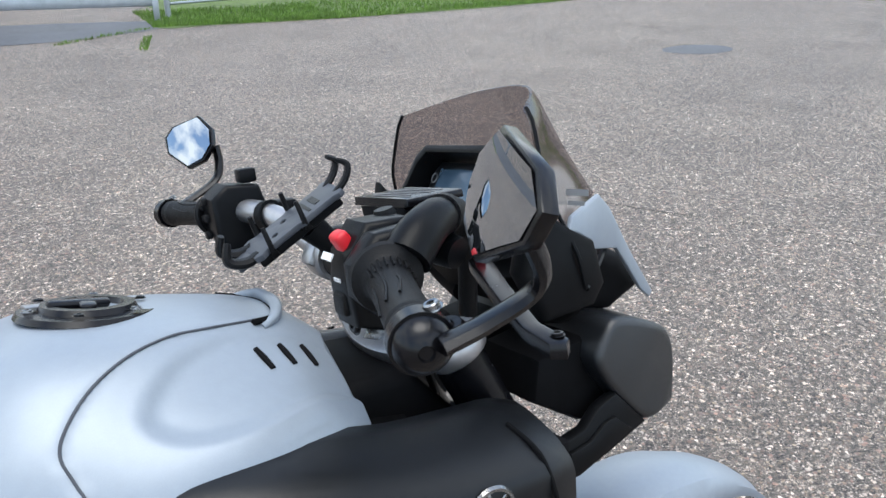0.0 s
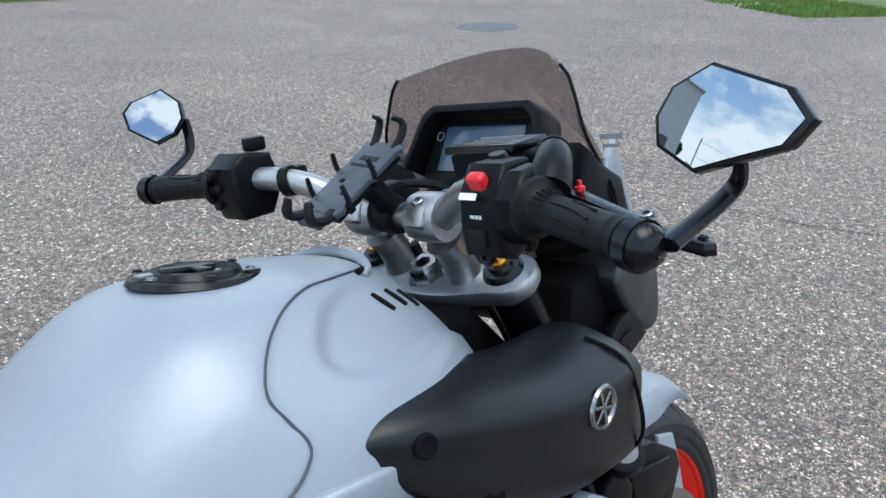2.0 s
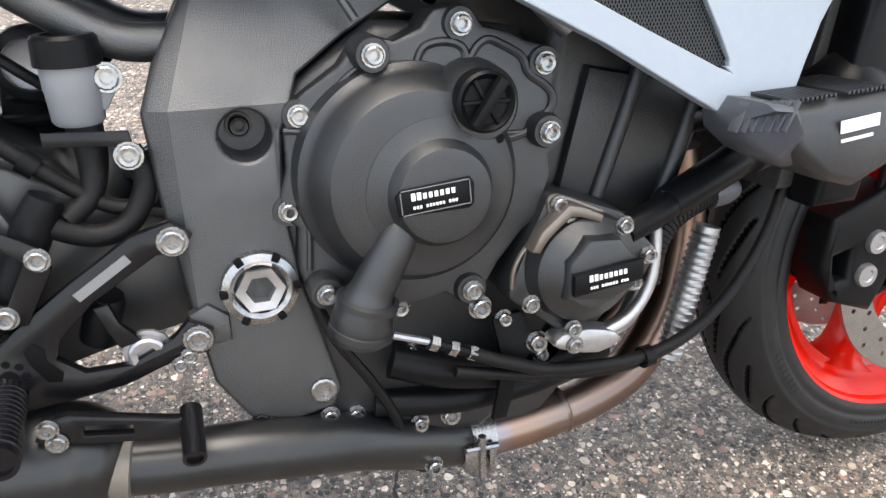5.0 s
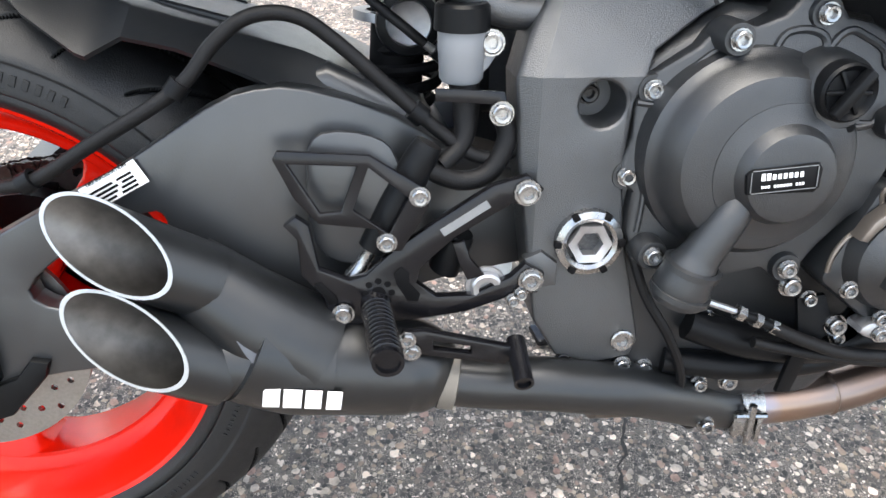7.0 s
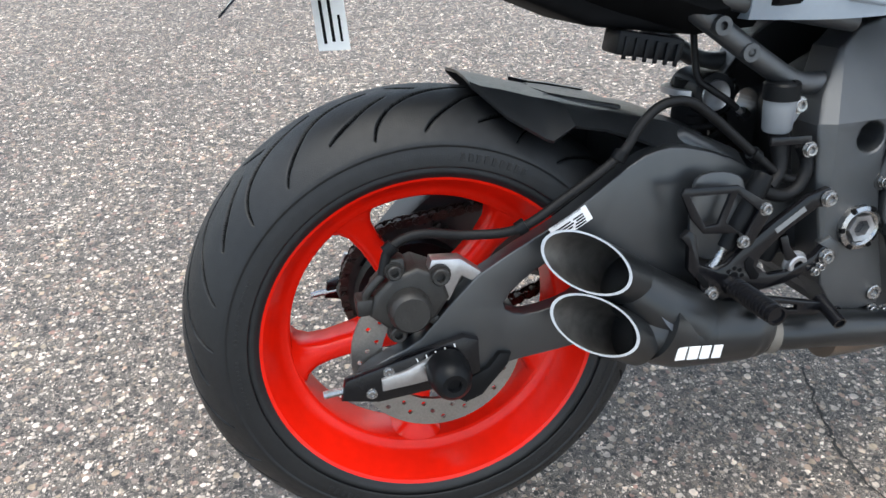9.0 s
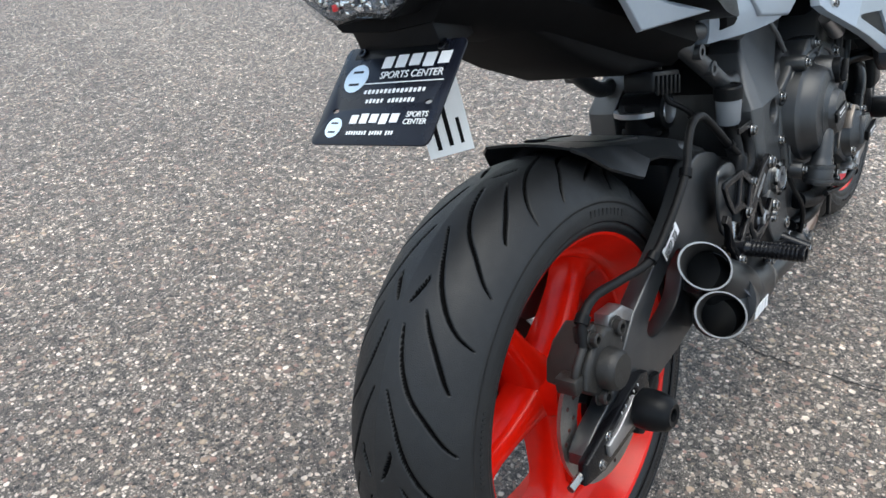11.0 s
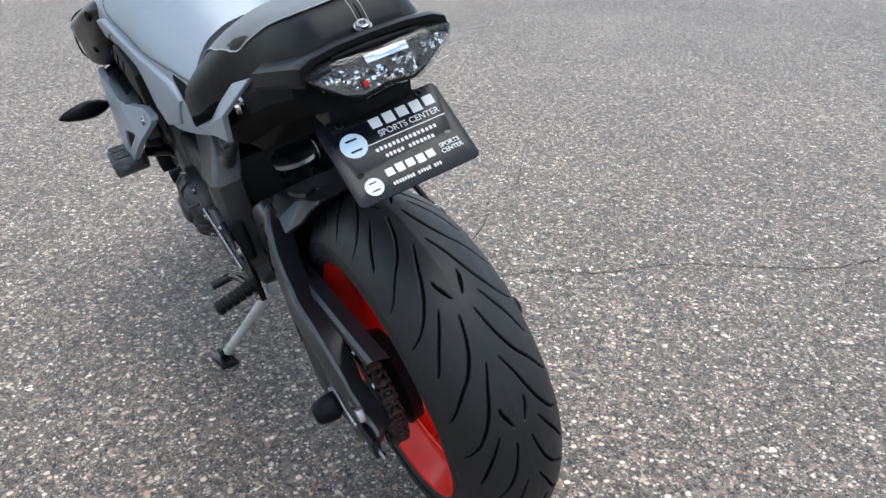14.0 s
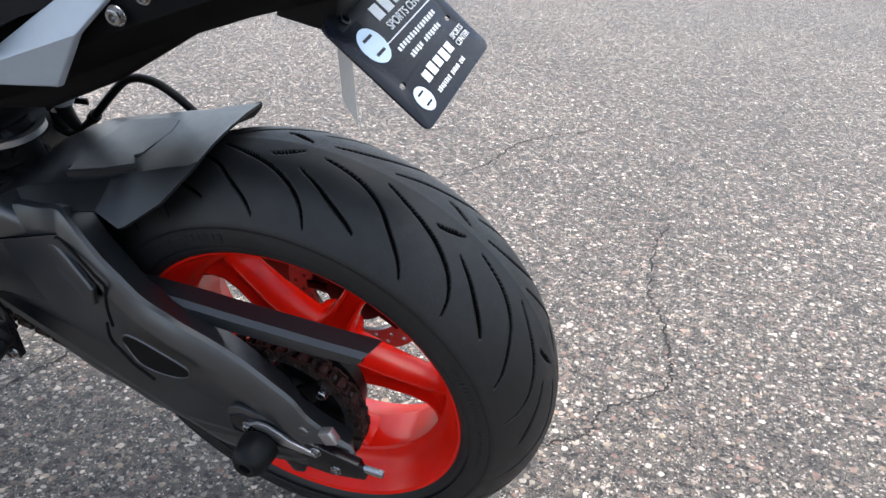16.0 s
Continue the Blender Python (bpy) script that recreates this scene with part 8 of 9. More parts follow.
# ---------- headlights, dash, screen ----------
for s in (-1, 1):
    f = (lambda b: b) if s < 0 else flip_y
    hl = part("headlight", f(prism([(1.248, 0.910), (1.262, 0.912), (1.290, 0.904), (1.328, 0.886), (1.346, 0.868), (1.352, 0.840), (1.345, 0.800), (1.338, 0.790), (1.312, 0.788), (1.288, 0.788), (1.262, 0.814), (1.237, 0.846), (1.224, 0.875), (1.233, 0.892)], -0.152, -0.030, 0.014, seg=5, smooth=2, warp=lambda x, y, z: (x, y + 0.35 * max(0, x - 1.31), z))), M["cover"], bike, "satin black headlight cowl", 45)
    part("light_back", f(prism([(1.17, 0.885), (1.25, 0.895), (1.27, 0.84), (1.28, 0.795), (1.22, 0.80), (1.16, 0.84)], -0.125, -0.02, 0.01)), M["dark"], hl)
    part("light_bracket", f(join(prism([(1.168, 0.758), (1.164, 0.800), (1.202, 0.807), (1.223, 0.825), (1.248, 0.833), (1.288, 0.788), (1.232, 0.770), (1.190, 0.758)], -0.152, -0.135, 0.004), prism([(1.178, 0.765), (1.176, 0.790), (1.204, 0.794), (1.226, 0.808), (1.240, 0.810), (1.262, 0.790), (1.226, 0.776)], -0.157, -0.150, 0.003))), M["black"], hl)
    pod = part("screen_pod", f(prism([(1.150, 1.060), (1.172, 1.035), (1.212, 1.010), (1.222, 0.965), (1.206, 0.945), (1.150, 0.94), (1.13, 0.99)], -0.178, -0.150, 0.008, warp=lambda x, y, z: (x, y + 0.25 * max(0, 1.17 - x), z))), M["black"], bike, "black screen bracket with a silver-grey winglet")
    part("winglet", f(prism([(1.180, 1.020), (1.190, 1.036), (1.244, 1.047), (1.264, 1.030), (1.302, 0.976), (1.352, 0.914), (1.344, 0.908), (1.322, 0.925), (1.292, 0.962), (1.272, 0.984), (1.234, 0.993), (1.190, 1.004)], -0.176, -0.168, 0.003, warp=lambda x, y, z: (x, y + 0.40 * (x - 1.183), z))), M["silver"], pod, "silver-grey screen winglet")
    part("pod_arm", f(tube([(1.20, -0.165, 0.97), (1.21, -0.12, 0.93), (1.20, -0.06, 0.92)], 0.014, 4, 10)), M["dark"], pod)
grid = []
for t in np.linspace(0, 1, 15):
    row = []
    hw = np.interp(t, [0, 0.06, 0.2, 0.5, 0.8, 1.0], [0.128, 0.138, 0.147, 0.162, 0.180, 0.178])
    for v in np.linspace(-1, 1, 23):
        zc = np.interp(t, [0, 1], [1.162, 1.010]) + (0 if t > 0.05 else 0.0)
        xc = np.interp(t, [0, 0.5, 1], [1.256, 1.300, 1.345])
        drop = np.interp(t, [0, 1], [0.022, 0.045]) * abs(v) ** 2.2
        back = np.interp(t, [0, 0.4, 1], [0.075, 0.120, 0.150]) * abs(v) ** 2
        row.append((xc - back, hw * v, zc - drop))
    grid.append(row)
inner = [[(x - 0.003, y * 0.985, z - 0.001) for x, y, z in r] for r in grid]
sb = rings([list(r) + list(i)[::-1] for r, i in zip(grid, inner)], closed=True, caps=True)
wind = part("windscreen", sb, M["smoke"], bike, "short smoked plastic windscreen", 60)
part("screen_edge", tube([r[-1] for r in grid], 0.0022, 1, 6), M["black"], wind)
part("screen_edge", tube([r[0] for r in grid], 0.0022, 1, 6), M["black"], wind)
part("lower_edge", tube(grid[-1], 0.003, 1, 6), M["black"], wind)
bars("screen_mark", [(0, 0, 0.026, 0.006), (0, -0.010, 0.020, 0.004)], M["grey"], wind, Matrix.Translation((1.195, -0.176, 1.058)) @ Matrix.Rotation(radians(-80), 4, "Z") @ Matrix.Rotation(radians(75), 4, "X"), 0.0006)
dm = Matrix.Translation((1.172, -0.010, 1.046)) @ Matrix.Rotation(radians(-90), 4, "Z") @ Matrix.Rotation(radians(62), 4, "X")


def on_dash(bm, m=dm):
    bm.transform(m @ Matrix.Rotation(radians(-90), 4, "X"))
    return bm


dash = part("instrument_panel", on_dash(prism([(-0.080, 0.030), (-0.070, 0.042), (0.070, 0.042), (0.080, 0.030), (0.092, -0.030), (0.082, -0.046), (-0.082, -0.046), (-0.092, -0.030)], -0.002, 0.026, 0.005)), M["black"], bike, "black instrument panel with a blue-grey screen")
part("dash_hood", on_dash(join(prism([(-0.092, 0.040), (-0.076, 0.054), (0.076, 0.054), (0.094, 0.040), (0.118, -0.030), (0.108, -0.034), (0.082, 0.034), (0.070, 0.044), (-0.070, 0.044), (-0.084, 0.030), (-0.100, -0.03), (-0.108, -0.026)], -0.026, 0.02, 0.003))), M["black"], dash)
part("screen_glass", on_dash(prism([(-0.062, 0.032), (0.062, 0.032), (0.068, -0.026), (-0.066, -0.026)], -0.0035, -0.0015, 0.0008)), M["screen"], dash, "blue-grey reflecting display glass")
bm = lathe([(0.005, 0.0), (0.005, 0.0008), (0.0062, 0.0008), (0.0062, 0.0)], (-0.072, 0.020, 0.0022), (0, 0, 1), 20)
bm.transform(dm)
part("emblem", bm, M["grey"], dash)
for k in (-0.055, -0.038):
    bm = lathe([(0.0, 0.012), (0.005, 0.012), (0.007, 0.006), (0.007, 0.0)], (k, -0.052, 0.0), (0, 0, 1), 14)
    bm.transform(dm)
    part("dash_button", bm, M["black"], dash)
part("dash_stay", box((1.19, 0, 1.0), (0.03, 0.12, 0.06), 0.006, (0, 20, 0)), M["dark"], dash)
part("nose_shell", prism([(1.195, 0.995), (1.25, 0.995), (1.32, 0.965), (1.35, 0.92), (1.30, 0.90), (1.20, 0.92), (1.16, 0.97)], -0.10, 0.10, 0.02, seg=3), M["dark"], dash)
part("dash_cable", tube([(1.03, 0.06, 1.005), (1.07, 0.045, 1.025), (1.11, 0.015, 1.018), (1.14, -0.01, 0.99)], 0.0055, 6, 8), M["grip"], dash)

# ---------- handlebar and controls ----------
bar = part("handlebar", tube([(0.918, -0.368, 1.028), (0.930, -0.33, 1.031), (0.960, -0.24, 1.042), (0.988, -0.18, 1.050), (1.012, -0.12, 1.036), (1.030, -0.07, 1.006), (1.033, -0.04, 1.003), (1.033, 0.04, 1.003), (1.030, 0.07, 1.006), (1.012, 0.12, 1.036), (0.988, 0.18, 1.050), (0.960, 0.24, 1.046), (0.930, 0.33, 1.045), (0.922, 0.368, 1.045)], [0.011, 0.011, 0.0125, 0.0145, 0.0145, 0.0145, 0.0145, 0.0145, 0.0145, 0.0145, 0.0145, 0.0125, 0.011, 0.011], 6, 18), M["alu"], bike, "silver tapered handlebar with black grips and controls")


def along(s, y):
    """A place on the grip part of the bar."""
    t = (y - 0.24) / 0.13
    return Vector((0.960 - 0.042 * t, s * y, (1.042 if s < 0 else 1.047) - (0.014 if s < 0 else 0.002) * t))


for s in (-1, 1):
    ax = (along(s, 0.36) - along(s, 0.25)).normalized()
    g0 = along(s, 0.245)
    grip = part("grip", lathe([(0.0112, -0.0040), (0.0247, -0.0040), (0.0271, 0.0000), (0.0256, 0.0040), (0.0195, 0.0070), (0.0166, 0.0120), (0.0158, 0.0200), (0.0156, 0.0546), (0.0160, 0.0892), (0.0167, 0.0910), (0.0167, 0.0946), (0.0160, 0.0965), (0.0169, 0.1001), (0.0169, 0.1037), (0.0112, 0.1037)], g0, ax, 28), M["grip"], bar, "black rubber grip with raised lines")
    for k in range(3):
        u = ax.orthogonal().normalized()
        u = Vector((-0.5, 0, 0.8)).normalized() if k == 0 else (Vector((-0.9, 0, 0.3)).normalized() if k == 1 else Vector((0.1, 0, 1)))
        u = (u - ax * u.dot(ax)).normalized()
        part("grip_line", tube([g0 + ax * (0.028 + 0.008 * k) + u * 0.0155, g0 + ax * 0.055 + u * 0.0160, g0 + ax * 0.075 + u * 0.0160 + ax.cross(u) * 0.004], 0.0011, 3, 6), M["grip"], grip)
    for k in range(12):
        a = math.pi * (0.2 + k * 0.09)
        u = Vector((-math.cos(a), 0, math.sin(a)))
        u = (u - ax * u.dot(ax)).normalized()
        part("grip_rib", tube([g0 + ax * 0.010 + u * 0.0182, g0 + ax * 0.024 + u * 0.0172], 0.0008, 1, 5), M["grip"], grip)
    part("bar_end", lathe([(0.0, 0.024), (0.004, 0.024), (0.005, 0.026), (0.011, 0.024), (0.0165, 0.018), (0.0182, 0.010), (0.0182, 0.0), (0.0, 0.0)], along(s, 0.347), ax, 28), M["anod"], bar, "black anodised bar end")
    # bar-end mirrors
    if s < 0:
        n, c, uv = Vector((-0.8992, 0.2922, 0.3256)), Vector((0.953, -0.402, 1.1105)), [(-0.0575, -0.0006), (-0.0470, 0.0203), (-0.0149, 0.0356), (0.0484, 0.0179), (0.0653, -0.0001), (0.0530, -0.0170), (-0.0140, -0.0373), (-0.0515, -0.0214)]
        stem = [(0.925, -0.374, 1.031), (0.950, -0.380, 1.038), (0.974, -0.393, 1.052), (0.976, -0.403, 1.066), (0.966, -0.408, 1.086)]
    else:
        n, c, uv = Vector((-0.773, -0.525, 0.356)), Vector((0.990, 0.405, 1.135)), [(-0.066, 0.0105), (-0.053, 0.0255), (-0.004, 0.0385), (0.0237, 0.0164), (0.0285, -0.0084), (0.0148, -0.0292), (-0.0141, -0.0395), (-0.057, -0.0155)]
        stem = [(0.930, 0.368, 1.048), (0.962, 0.376, 1.058), (1.000, 0.384, 1.078), (1.010, 0.388, 1.10), (1.010, 0.392, 1.125)]
    u = Vector((0, 0, 1)).cross(n).normalized()
    v = n.cross(u)
    mm = Matrix(((u.x, v.x, n.x, c.x), (u.y, v.y, n.y, c.y), (u.z, v.z, n.z, c.z), (0, 0, 0, 1)))

    def mprism(sc, z0, z1, bev):
        b = prism([(a * sc, d * sc) for a, d in uv], -z1, -z0, bev)
        b.transform(mm @ Matrix.Rotation(radians(-90), 4, "X"))
        return b

    mir = part("mirror_shell", join(mprism(1.0, -0.008, 0.0006, 0.0012), mprism(0.86, -0.011, -0.006, 0.002)), M["anod"], bar, "black angular bar-end mirror shell")
    dense = [(uv[i][0] * (1 - t) + uv[(i + 1) % len(uv)][0] * t, uv[i][1] * (1 - t) + uv[(i + 1) % len(uv)][1] * t) for i in range(len(uv)) for t in np.arange(6) / 6]
    top_h = max(a * a + d * d for a, d in uv) * 0.837 / (2 * 0.70) + 0.0010
    gb = rings([[(a * q, d * q, top_h - (a * a + d * d) * q * q / (2 * 0.70)) for a, d in dense] for q in np.linspace(0.915, 0.004, 14)], caps=True)
    gb.transform(mm)
    part("mirror_glass", gb, M["mirror"], mir, "slightly domed mirror glass", 80)
    part("mirror_stem", tube(stem, [0.0105, 0.0095, 0.009, 0.009, 0.0085], 4, 8, flat=0.55), M["anod"], mir)
    part("stem_clamp", lathe([(0.011, -0.006), (0.0195, -0.006), (0.0195, 0.006), (0.011, 0.006)], along(s, 0.353), ax, 24, True), M["anod"], mir)
    bolt(along(s, 0.357) + Vector((0.010, 0, 0.018)), 0.005, mir, (-0.3, 0, 0.95), "steel", h=0.004)

rsw = part("right_switchgear", join(prism([(0.942, 1.030), (0.946, 1.056), (0.962, 1.077), (0.996, 1.076), (1.006, 1.050), (0.995, 1.006), (0.966, 0.992), (0.944, 1.000)], -0.216, -0.172, 0.006, seg=3), prism([(0.938, 1.052), (0.958, 1.072), (0.985, 1.073), (0.998, 1.050), (0.985, 1.018), (0.955, 1.010), (0.938, 1.028)], -0.240, -0.212, 0.008, seg=3)), M["black"], bar, "black right switch housing with a red kill switch")
part("throttle_drum", tube([(0.975, -0.246, 1.052), (0.990, -0.240, 1.064), (1.012, -0.228, 1.072), (1.030, -0.215, 1.070)], [0.019, 0.018, 0.016, 0.014], 5, 18), M["black"], rsw)
part("throttle_cable", tube([(1.022, -0.222, 1.072), (1.040, -0.208, 1.070), (1.062, -0.185, 1.052), (1.080, -0.155, 1.01), (1.09, -0.13, 0.96)], [0.013, 0.013, 0.011, 0.009, 0.009], 6, 14), M["grip"], rsw)
part("rubber_sleeve", lathe([(0.0145, -0.004), (0.0165, -0.004), (0.0165, 0.004), (0.0145, 0.004)], (1.024, -0.220, 1.0725), (0.75, 0.6, -0.05), 18, True), M["grip"], rsw)
kill = part("kill_switch", box((0.952, -0.194, 1.059), (0.012, 0.018, 0.028), 0.004, (0, -30, 0), seg=3), M["switch"], rsw, "red rocker kill switch with white print")
km = Matrix.Translation((0.9440, -0.192, 1.0650)) @ Matrix.Rotation(radians(-90), 4, "Z") @ Matrix.Rotation(radians(60), 4, "X")
bars("start_pad", [(-0.001, -0.013, 0.018, 0.006)], M["white"], kill, km, 0.0012)
words("stop_print", "STOP", 0.0048, M["white"], kill, km @ Matrix.Translation((0.001, 0.004, 0.0004)))
words("mode_print", "MODE", 0.0045, M["white"], rsw, Matrix.Translation((0.9408, -0.194, 1.035)) @ Matrix.Rotation(radians(-90), 4, "Z") @ Matrix.Rotation(radians(88), 4, "X"))
part("mode_rocker", box((0.946, -0.192, 1.016), (0.014, 0.020, 0.018), 0.003), M["grip"], rsw)
bolt((0.952, -0.192, 0.997), 0.007, rsw, (-0.9, 0, 0.2), "anod", h=0.004)
fres = part("front_brake_reservoir", prism([(1.010, 1.046), (1.006, 1.076), (1.056, 1.076), (1.054, 1.040), (1.03, 1.036)], -0.182, -0.116, 0.005, warp=lambda x, y, z: (x + 0.20 * (-0.146 - y), y, z)), M["black"], bar, "black front brake reservoir")
part("reservoir_lid", prism([(1.004, 1.077), (1.005, 1.084), (1.058, 1.084), (1.059, 1.077)], -0.185, -0.113, 0.002, warp=lambda x, y, z: (x + 0.20 * (-0.146 - y), y, z)), M["anod"], fres)
lidm = Matrix.Translation((1.032, -0.149, 1.0842)) @ Matrix.Rotation(radians(-79), 4, "Z")
bars("lid_print", [(0, 0.018, 0.050, 0.0022), (0, 0.011, 0.046, 0.0018), (0, 0.004, 0.052, 0.0018), (0, -0.003, 0.042, 0.0018), (-0.004, -0.010, 0.044, 0.0018), (0, -0.017, 0.050, 0.0018)], M["grey"], fres, lidm, 0.0005)
part("master_cylinder", tube([(1.012, -0.165, 1.052), (1.022, -0.195, 1.048), (1.032, -0.222, 1.040)], [0.014, 0.016, 0.013], 4, 16), M["black"], fres)
part("bleed_cap", lathe([(0.0, 0.012), (0.008, 0.012), (0.010, 0.008), (0.010, 0.0)], (0.994, -0.182, 1.068), (-0.15, 0, 0.98), 8), M["black"], fres)
lev = part("brake_lever", prism([(1.052, -0.215), (1.062, -0.222), (1.050, -0.275), (1.040, -0.335), (1.046, -0.362), (1.040, -0.368), (1.030, -0.362), (1.026, -0.335), (1.034, -0.27), (1.042, -0.222)], -0.0055, 0.0055, 0.002, plane="xy", warp=lambda x, y, z: (x - 0.16 * max(0.0, -z - 0.215), y + 1.029 - 0.19 * (-z - 0.215), z)), M["anod"], bar, "black adjustable brake lever with red adjuster")
part("lever_adjuster", join(lathe([(0.0, 0.010), (0.002, 0.010), (0.0025, 0.005), (0.005, 0.004), (0.005, 0.0), (0.003, -0.002), (0.003, -0.012), (0.0, -0.012)], (1.048, -0.228, 1.034), (0, 0, 1), 12)), M["switch"], lev, "red anodised lever adjuster")
bolt((1.018, -0.356, 1.008), 0.004, lev, (0, 0, 1), "anod", h=0.002)
lsw = part("left_switchgear", join(prism([(0.945, 1.070), (0.965, 1.085), (1.005, 1.080), (1.015, 1.04), (0.995, 1.005), (0.955, 1.005), (0.945, 1.03)], 0.185, 0.245, 0.006, seg=3), box((0.995, 0.205, 1.092), (0.022, 0.024, 0.018), 0.004)), M["black"], bar, "black left switch housing with rocker buttons")
for a, (dy, dz) in enumerate(((0.235, 1.060), (0.222, 1.066), (0.235, 1.044), (0.220, 1.046), (0.228, 1.024))):
    part("rocker", box((0.944, dy, dz), (0.008, 0.011, 0.010), 0.002, (0, 0, 0)), M["grip"], lsw)
part("clutch_lever", tube([(1.035, 0.20, 1.04), (1.045, 0.26, 1.036), (1.035, 0.33, 1.030), (1.040, 0.36, 1.026)], [0.008, 0.007, 0.006, 0.007], 5, 10, flat=0.8), M["anod"], bar)
part("clutch_perch", box((1.02, 0.185, 1.045), (0.05, 0.03, 0.026), 0.006), M["black"], bar)
part("bar_tie", lathe([(0.0145, -0.006), (0.0185, -0.006), (0.0185, 0.006), (0.0145, 0.006)], (1.000, 0.150, 1.045), (0.35, -1, 0.15), 18, True), M["black"], bar)

# ---------- phone holder ----------
ca = Vector((0.861, -0.12, 0.49)).normalized()
cn = Vector((-0.49, 0.0, 0.87))
cn = (cn - ca * cn.dot(ca)).normalized()
cw = ca.cross(cn)
cmx = Matrix(((cw.x, ca.x, cn.x, 0.978), (cw.y, ca.y, cn.y, 0.005), (cw.z, ca.z, cn.z, 1.055), (0, 0, 0, 1)))


def on_cradle(bm):
    bm.transform(cmx)
    return bm


def flat(outline, z0, z1, bev=0.001, holes=()):
    b = prism(outline, -z1, -z0, bev, holes=holes)
    b.transform(Matrix.Rotation(radians(-90), 4, "X"))
    return b


cradle = part("phone_holder", on_cradle(flat([(-0.030, -0.052), (0.030, -0.052), (0.035, -0.044), (0.030, -0.036), (0.030, 0.0), (0.035, 0.006), (0.030, 0.012), (0.030, 0.044), (0.035, 0.05), (0.030, 0.056), (-0.030, 0.056), (-0.035, 0.05), (-0.030, 0.044), (-0.030, 0.012), (-0.035, 0.006), (-0.030, 0.0), (-0.030, -0.036), (-0.035, -0.044)], -0.003, 0.003, 0.001, [[(0.010 + 0.005 * math.cos(a), -0.022 + 0.0035 * math.sin(a)) for a in np.linspace(0, 2 * math.pi, 8, endpoint=False)], [(-0.010 + 0.005 * math.cos(a), -0.006 + 0.0035 * math.sin(a)) for a in np.linspace(0, 2 * math.pi, 8, endpoint=False)]])), M["slate"], bike, "grey-black spring phone holder clamped to the handlebar")
part("back_box", on_cradle(flat([(-0.022, -0.05), (0.022, -0.05), (0.022, 0.05), (-0.022, 0.05)], -0.014, -0.004, 0.003)), M["black"], cradle)
for sx in (-1, 1):
    part("top_claw", on_cradle(tube([(sx * 0.018, 0.050, 0.0), (sx * 0.021, 0.066, 0.006), (sx * 0.020, 0.076, 0.016), (sx * 0.016, 0.070, 0.026)], [0.005, 0.0055, 0.005, 0.003], 5, 8, flat=0.7)), M["grip"], cradle)
    part("bottom_claw", on_cradle(tube([(sx * 0.018, -0.046, 0.0), (sx * 0.021, -0.060, 0.002), (sx * 0.022, -0.072, 0.014), (sx * 0.019, -0.062, 0.028)], [0.007, 0.008, 0.0075, 0.005], 5, 8, flat=0.7)), M["grip"], cradle)
    for yy in (0.006, -0.034):
        part("side_finger", on_cradle(tube([(sx * 0.030, yy, -0.004), (sx * 0.034, yy + 0.002, 0.006), (sx * 0.032, yy + 0.006, 0.022)], [0.003, 0.003, 0.0025], 3, 6)), M["grip"], cradle)
        part("cross_arm", on_cradle(box((0, yy, -0.006), (0.068, 0.008, 0.006), 0.001)), M["grip"], cradle)
part("base_tray", on_cradle(flat([(-0.022, -0.050), (0.022, -0.050), (0.019, -0.070), (-0.019, -0.070)], -0.004, 0.002, 0.001)), M["slate"], cradle)
bars("maker_mark", [(0, 0.030, 0.030, 0.007), (0, 0.019, 0.042, 0.004)], M["black"], cradle, cmx @ Matrix.Translation((0, 0, 0.003)), 0.0005)
part("socket_arm", tube([(0.995, 0.004, 1.048), (1.012, 0.006, 1.030), (1.030, 0.010, 1.012)], [0.016, 0.013, 0.018], 4, 14), M["grip"], cradle)
part("bar_mount", join(lathe([(0.0145, -0.012), (0.022, -0.012), (0.022, 0.012), (0.0145, 0.012)], (1.033, 0.012, 1.003), (0, 1, 0), 20, True), box((1.03, 0.012, 1.03), (0.03, 0.024, 0.02), 0.004)), M["grip"], cradle)
part("arm_knob", join(box((1.018, 0.028, 1.030), (0.014, 0.036, 0.012), 0.004, (20, 0, 30))), M["grip"], cradle)

# ---------- things round the lot ----------
M["galv"] = mat("galvanised_steel", (0.42, 0.45, 0.48), 0.45, 0.8, 0.15, 60, rvar=0.1)
M["wallpaint"] = mat("pale_grey_metal_cladding", (0.52, 0.54, 0.56), 0.6, var=0.06, scale=3, bump=0.1, bscale=60)
M["doorpaint"] = mat("dark_grey_door_paint", (0.06, 0.065, 0.07), 0.5, var=0.1, scale=10)
M["signyellow"] = mat("yellow_sign_sheet", (0.80, 0.48, 0.02), 0.45, var=0.05, scale=20)
M["bark"] = mat("grey_brown_bark", (0.10, 0.075, 0.055), 0.9, var=0.4, scale=6, bump=0.6, bscale=20)
M["leaf"] = mat("dark_green_leaves", (0.035, 0.075, 0.020), 0.6, var=0.5, scale=0.7)
M["carpaint"] = mat("silver_car_paint", (0.45, 0.46, 0.48), 0.3, 0.3, 0.05, 30, coat=0.5)
M["carglass"] = mat("dark_car_glass", (0.02, 0.022, 0.025), 0.1)


def thing(name, label, category, at, rz=0.0, group=""):
    ob = tagged(new(name), label, category, group)
    ob.matrix_world = pose(*at, 0, 0, rz)
    return ob


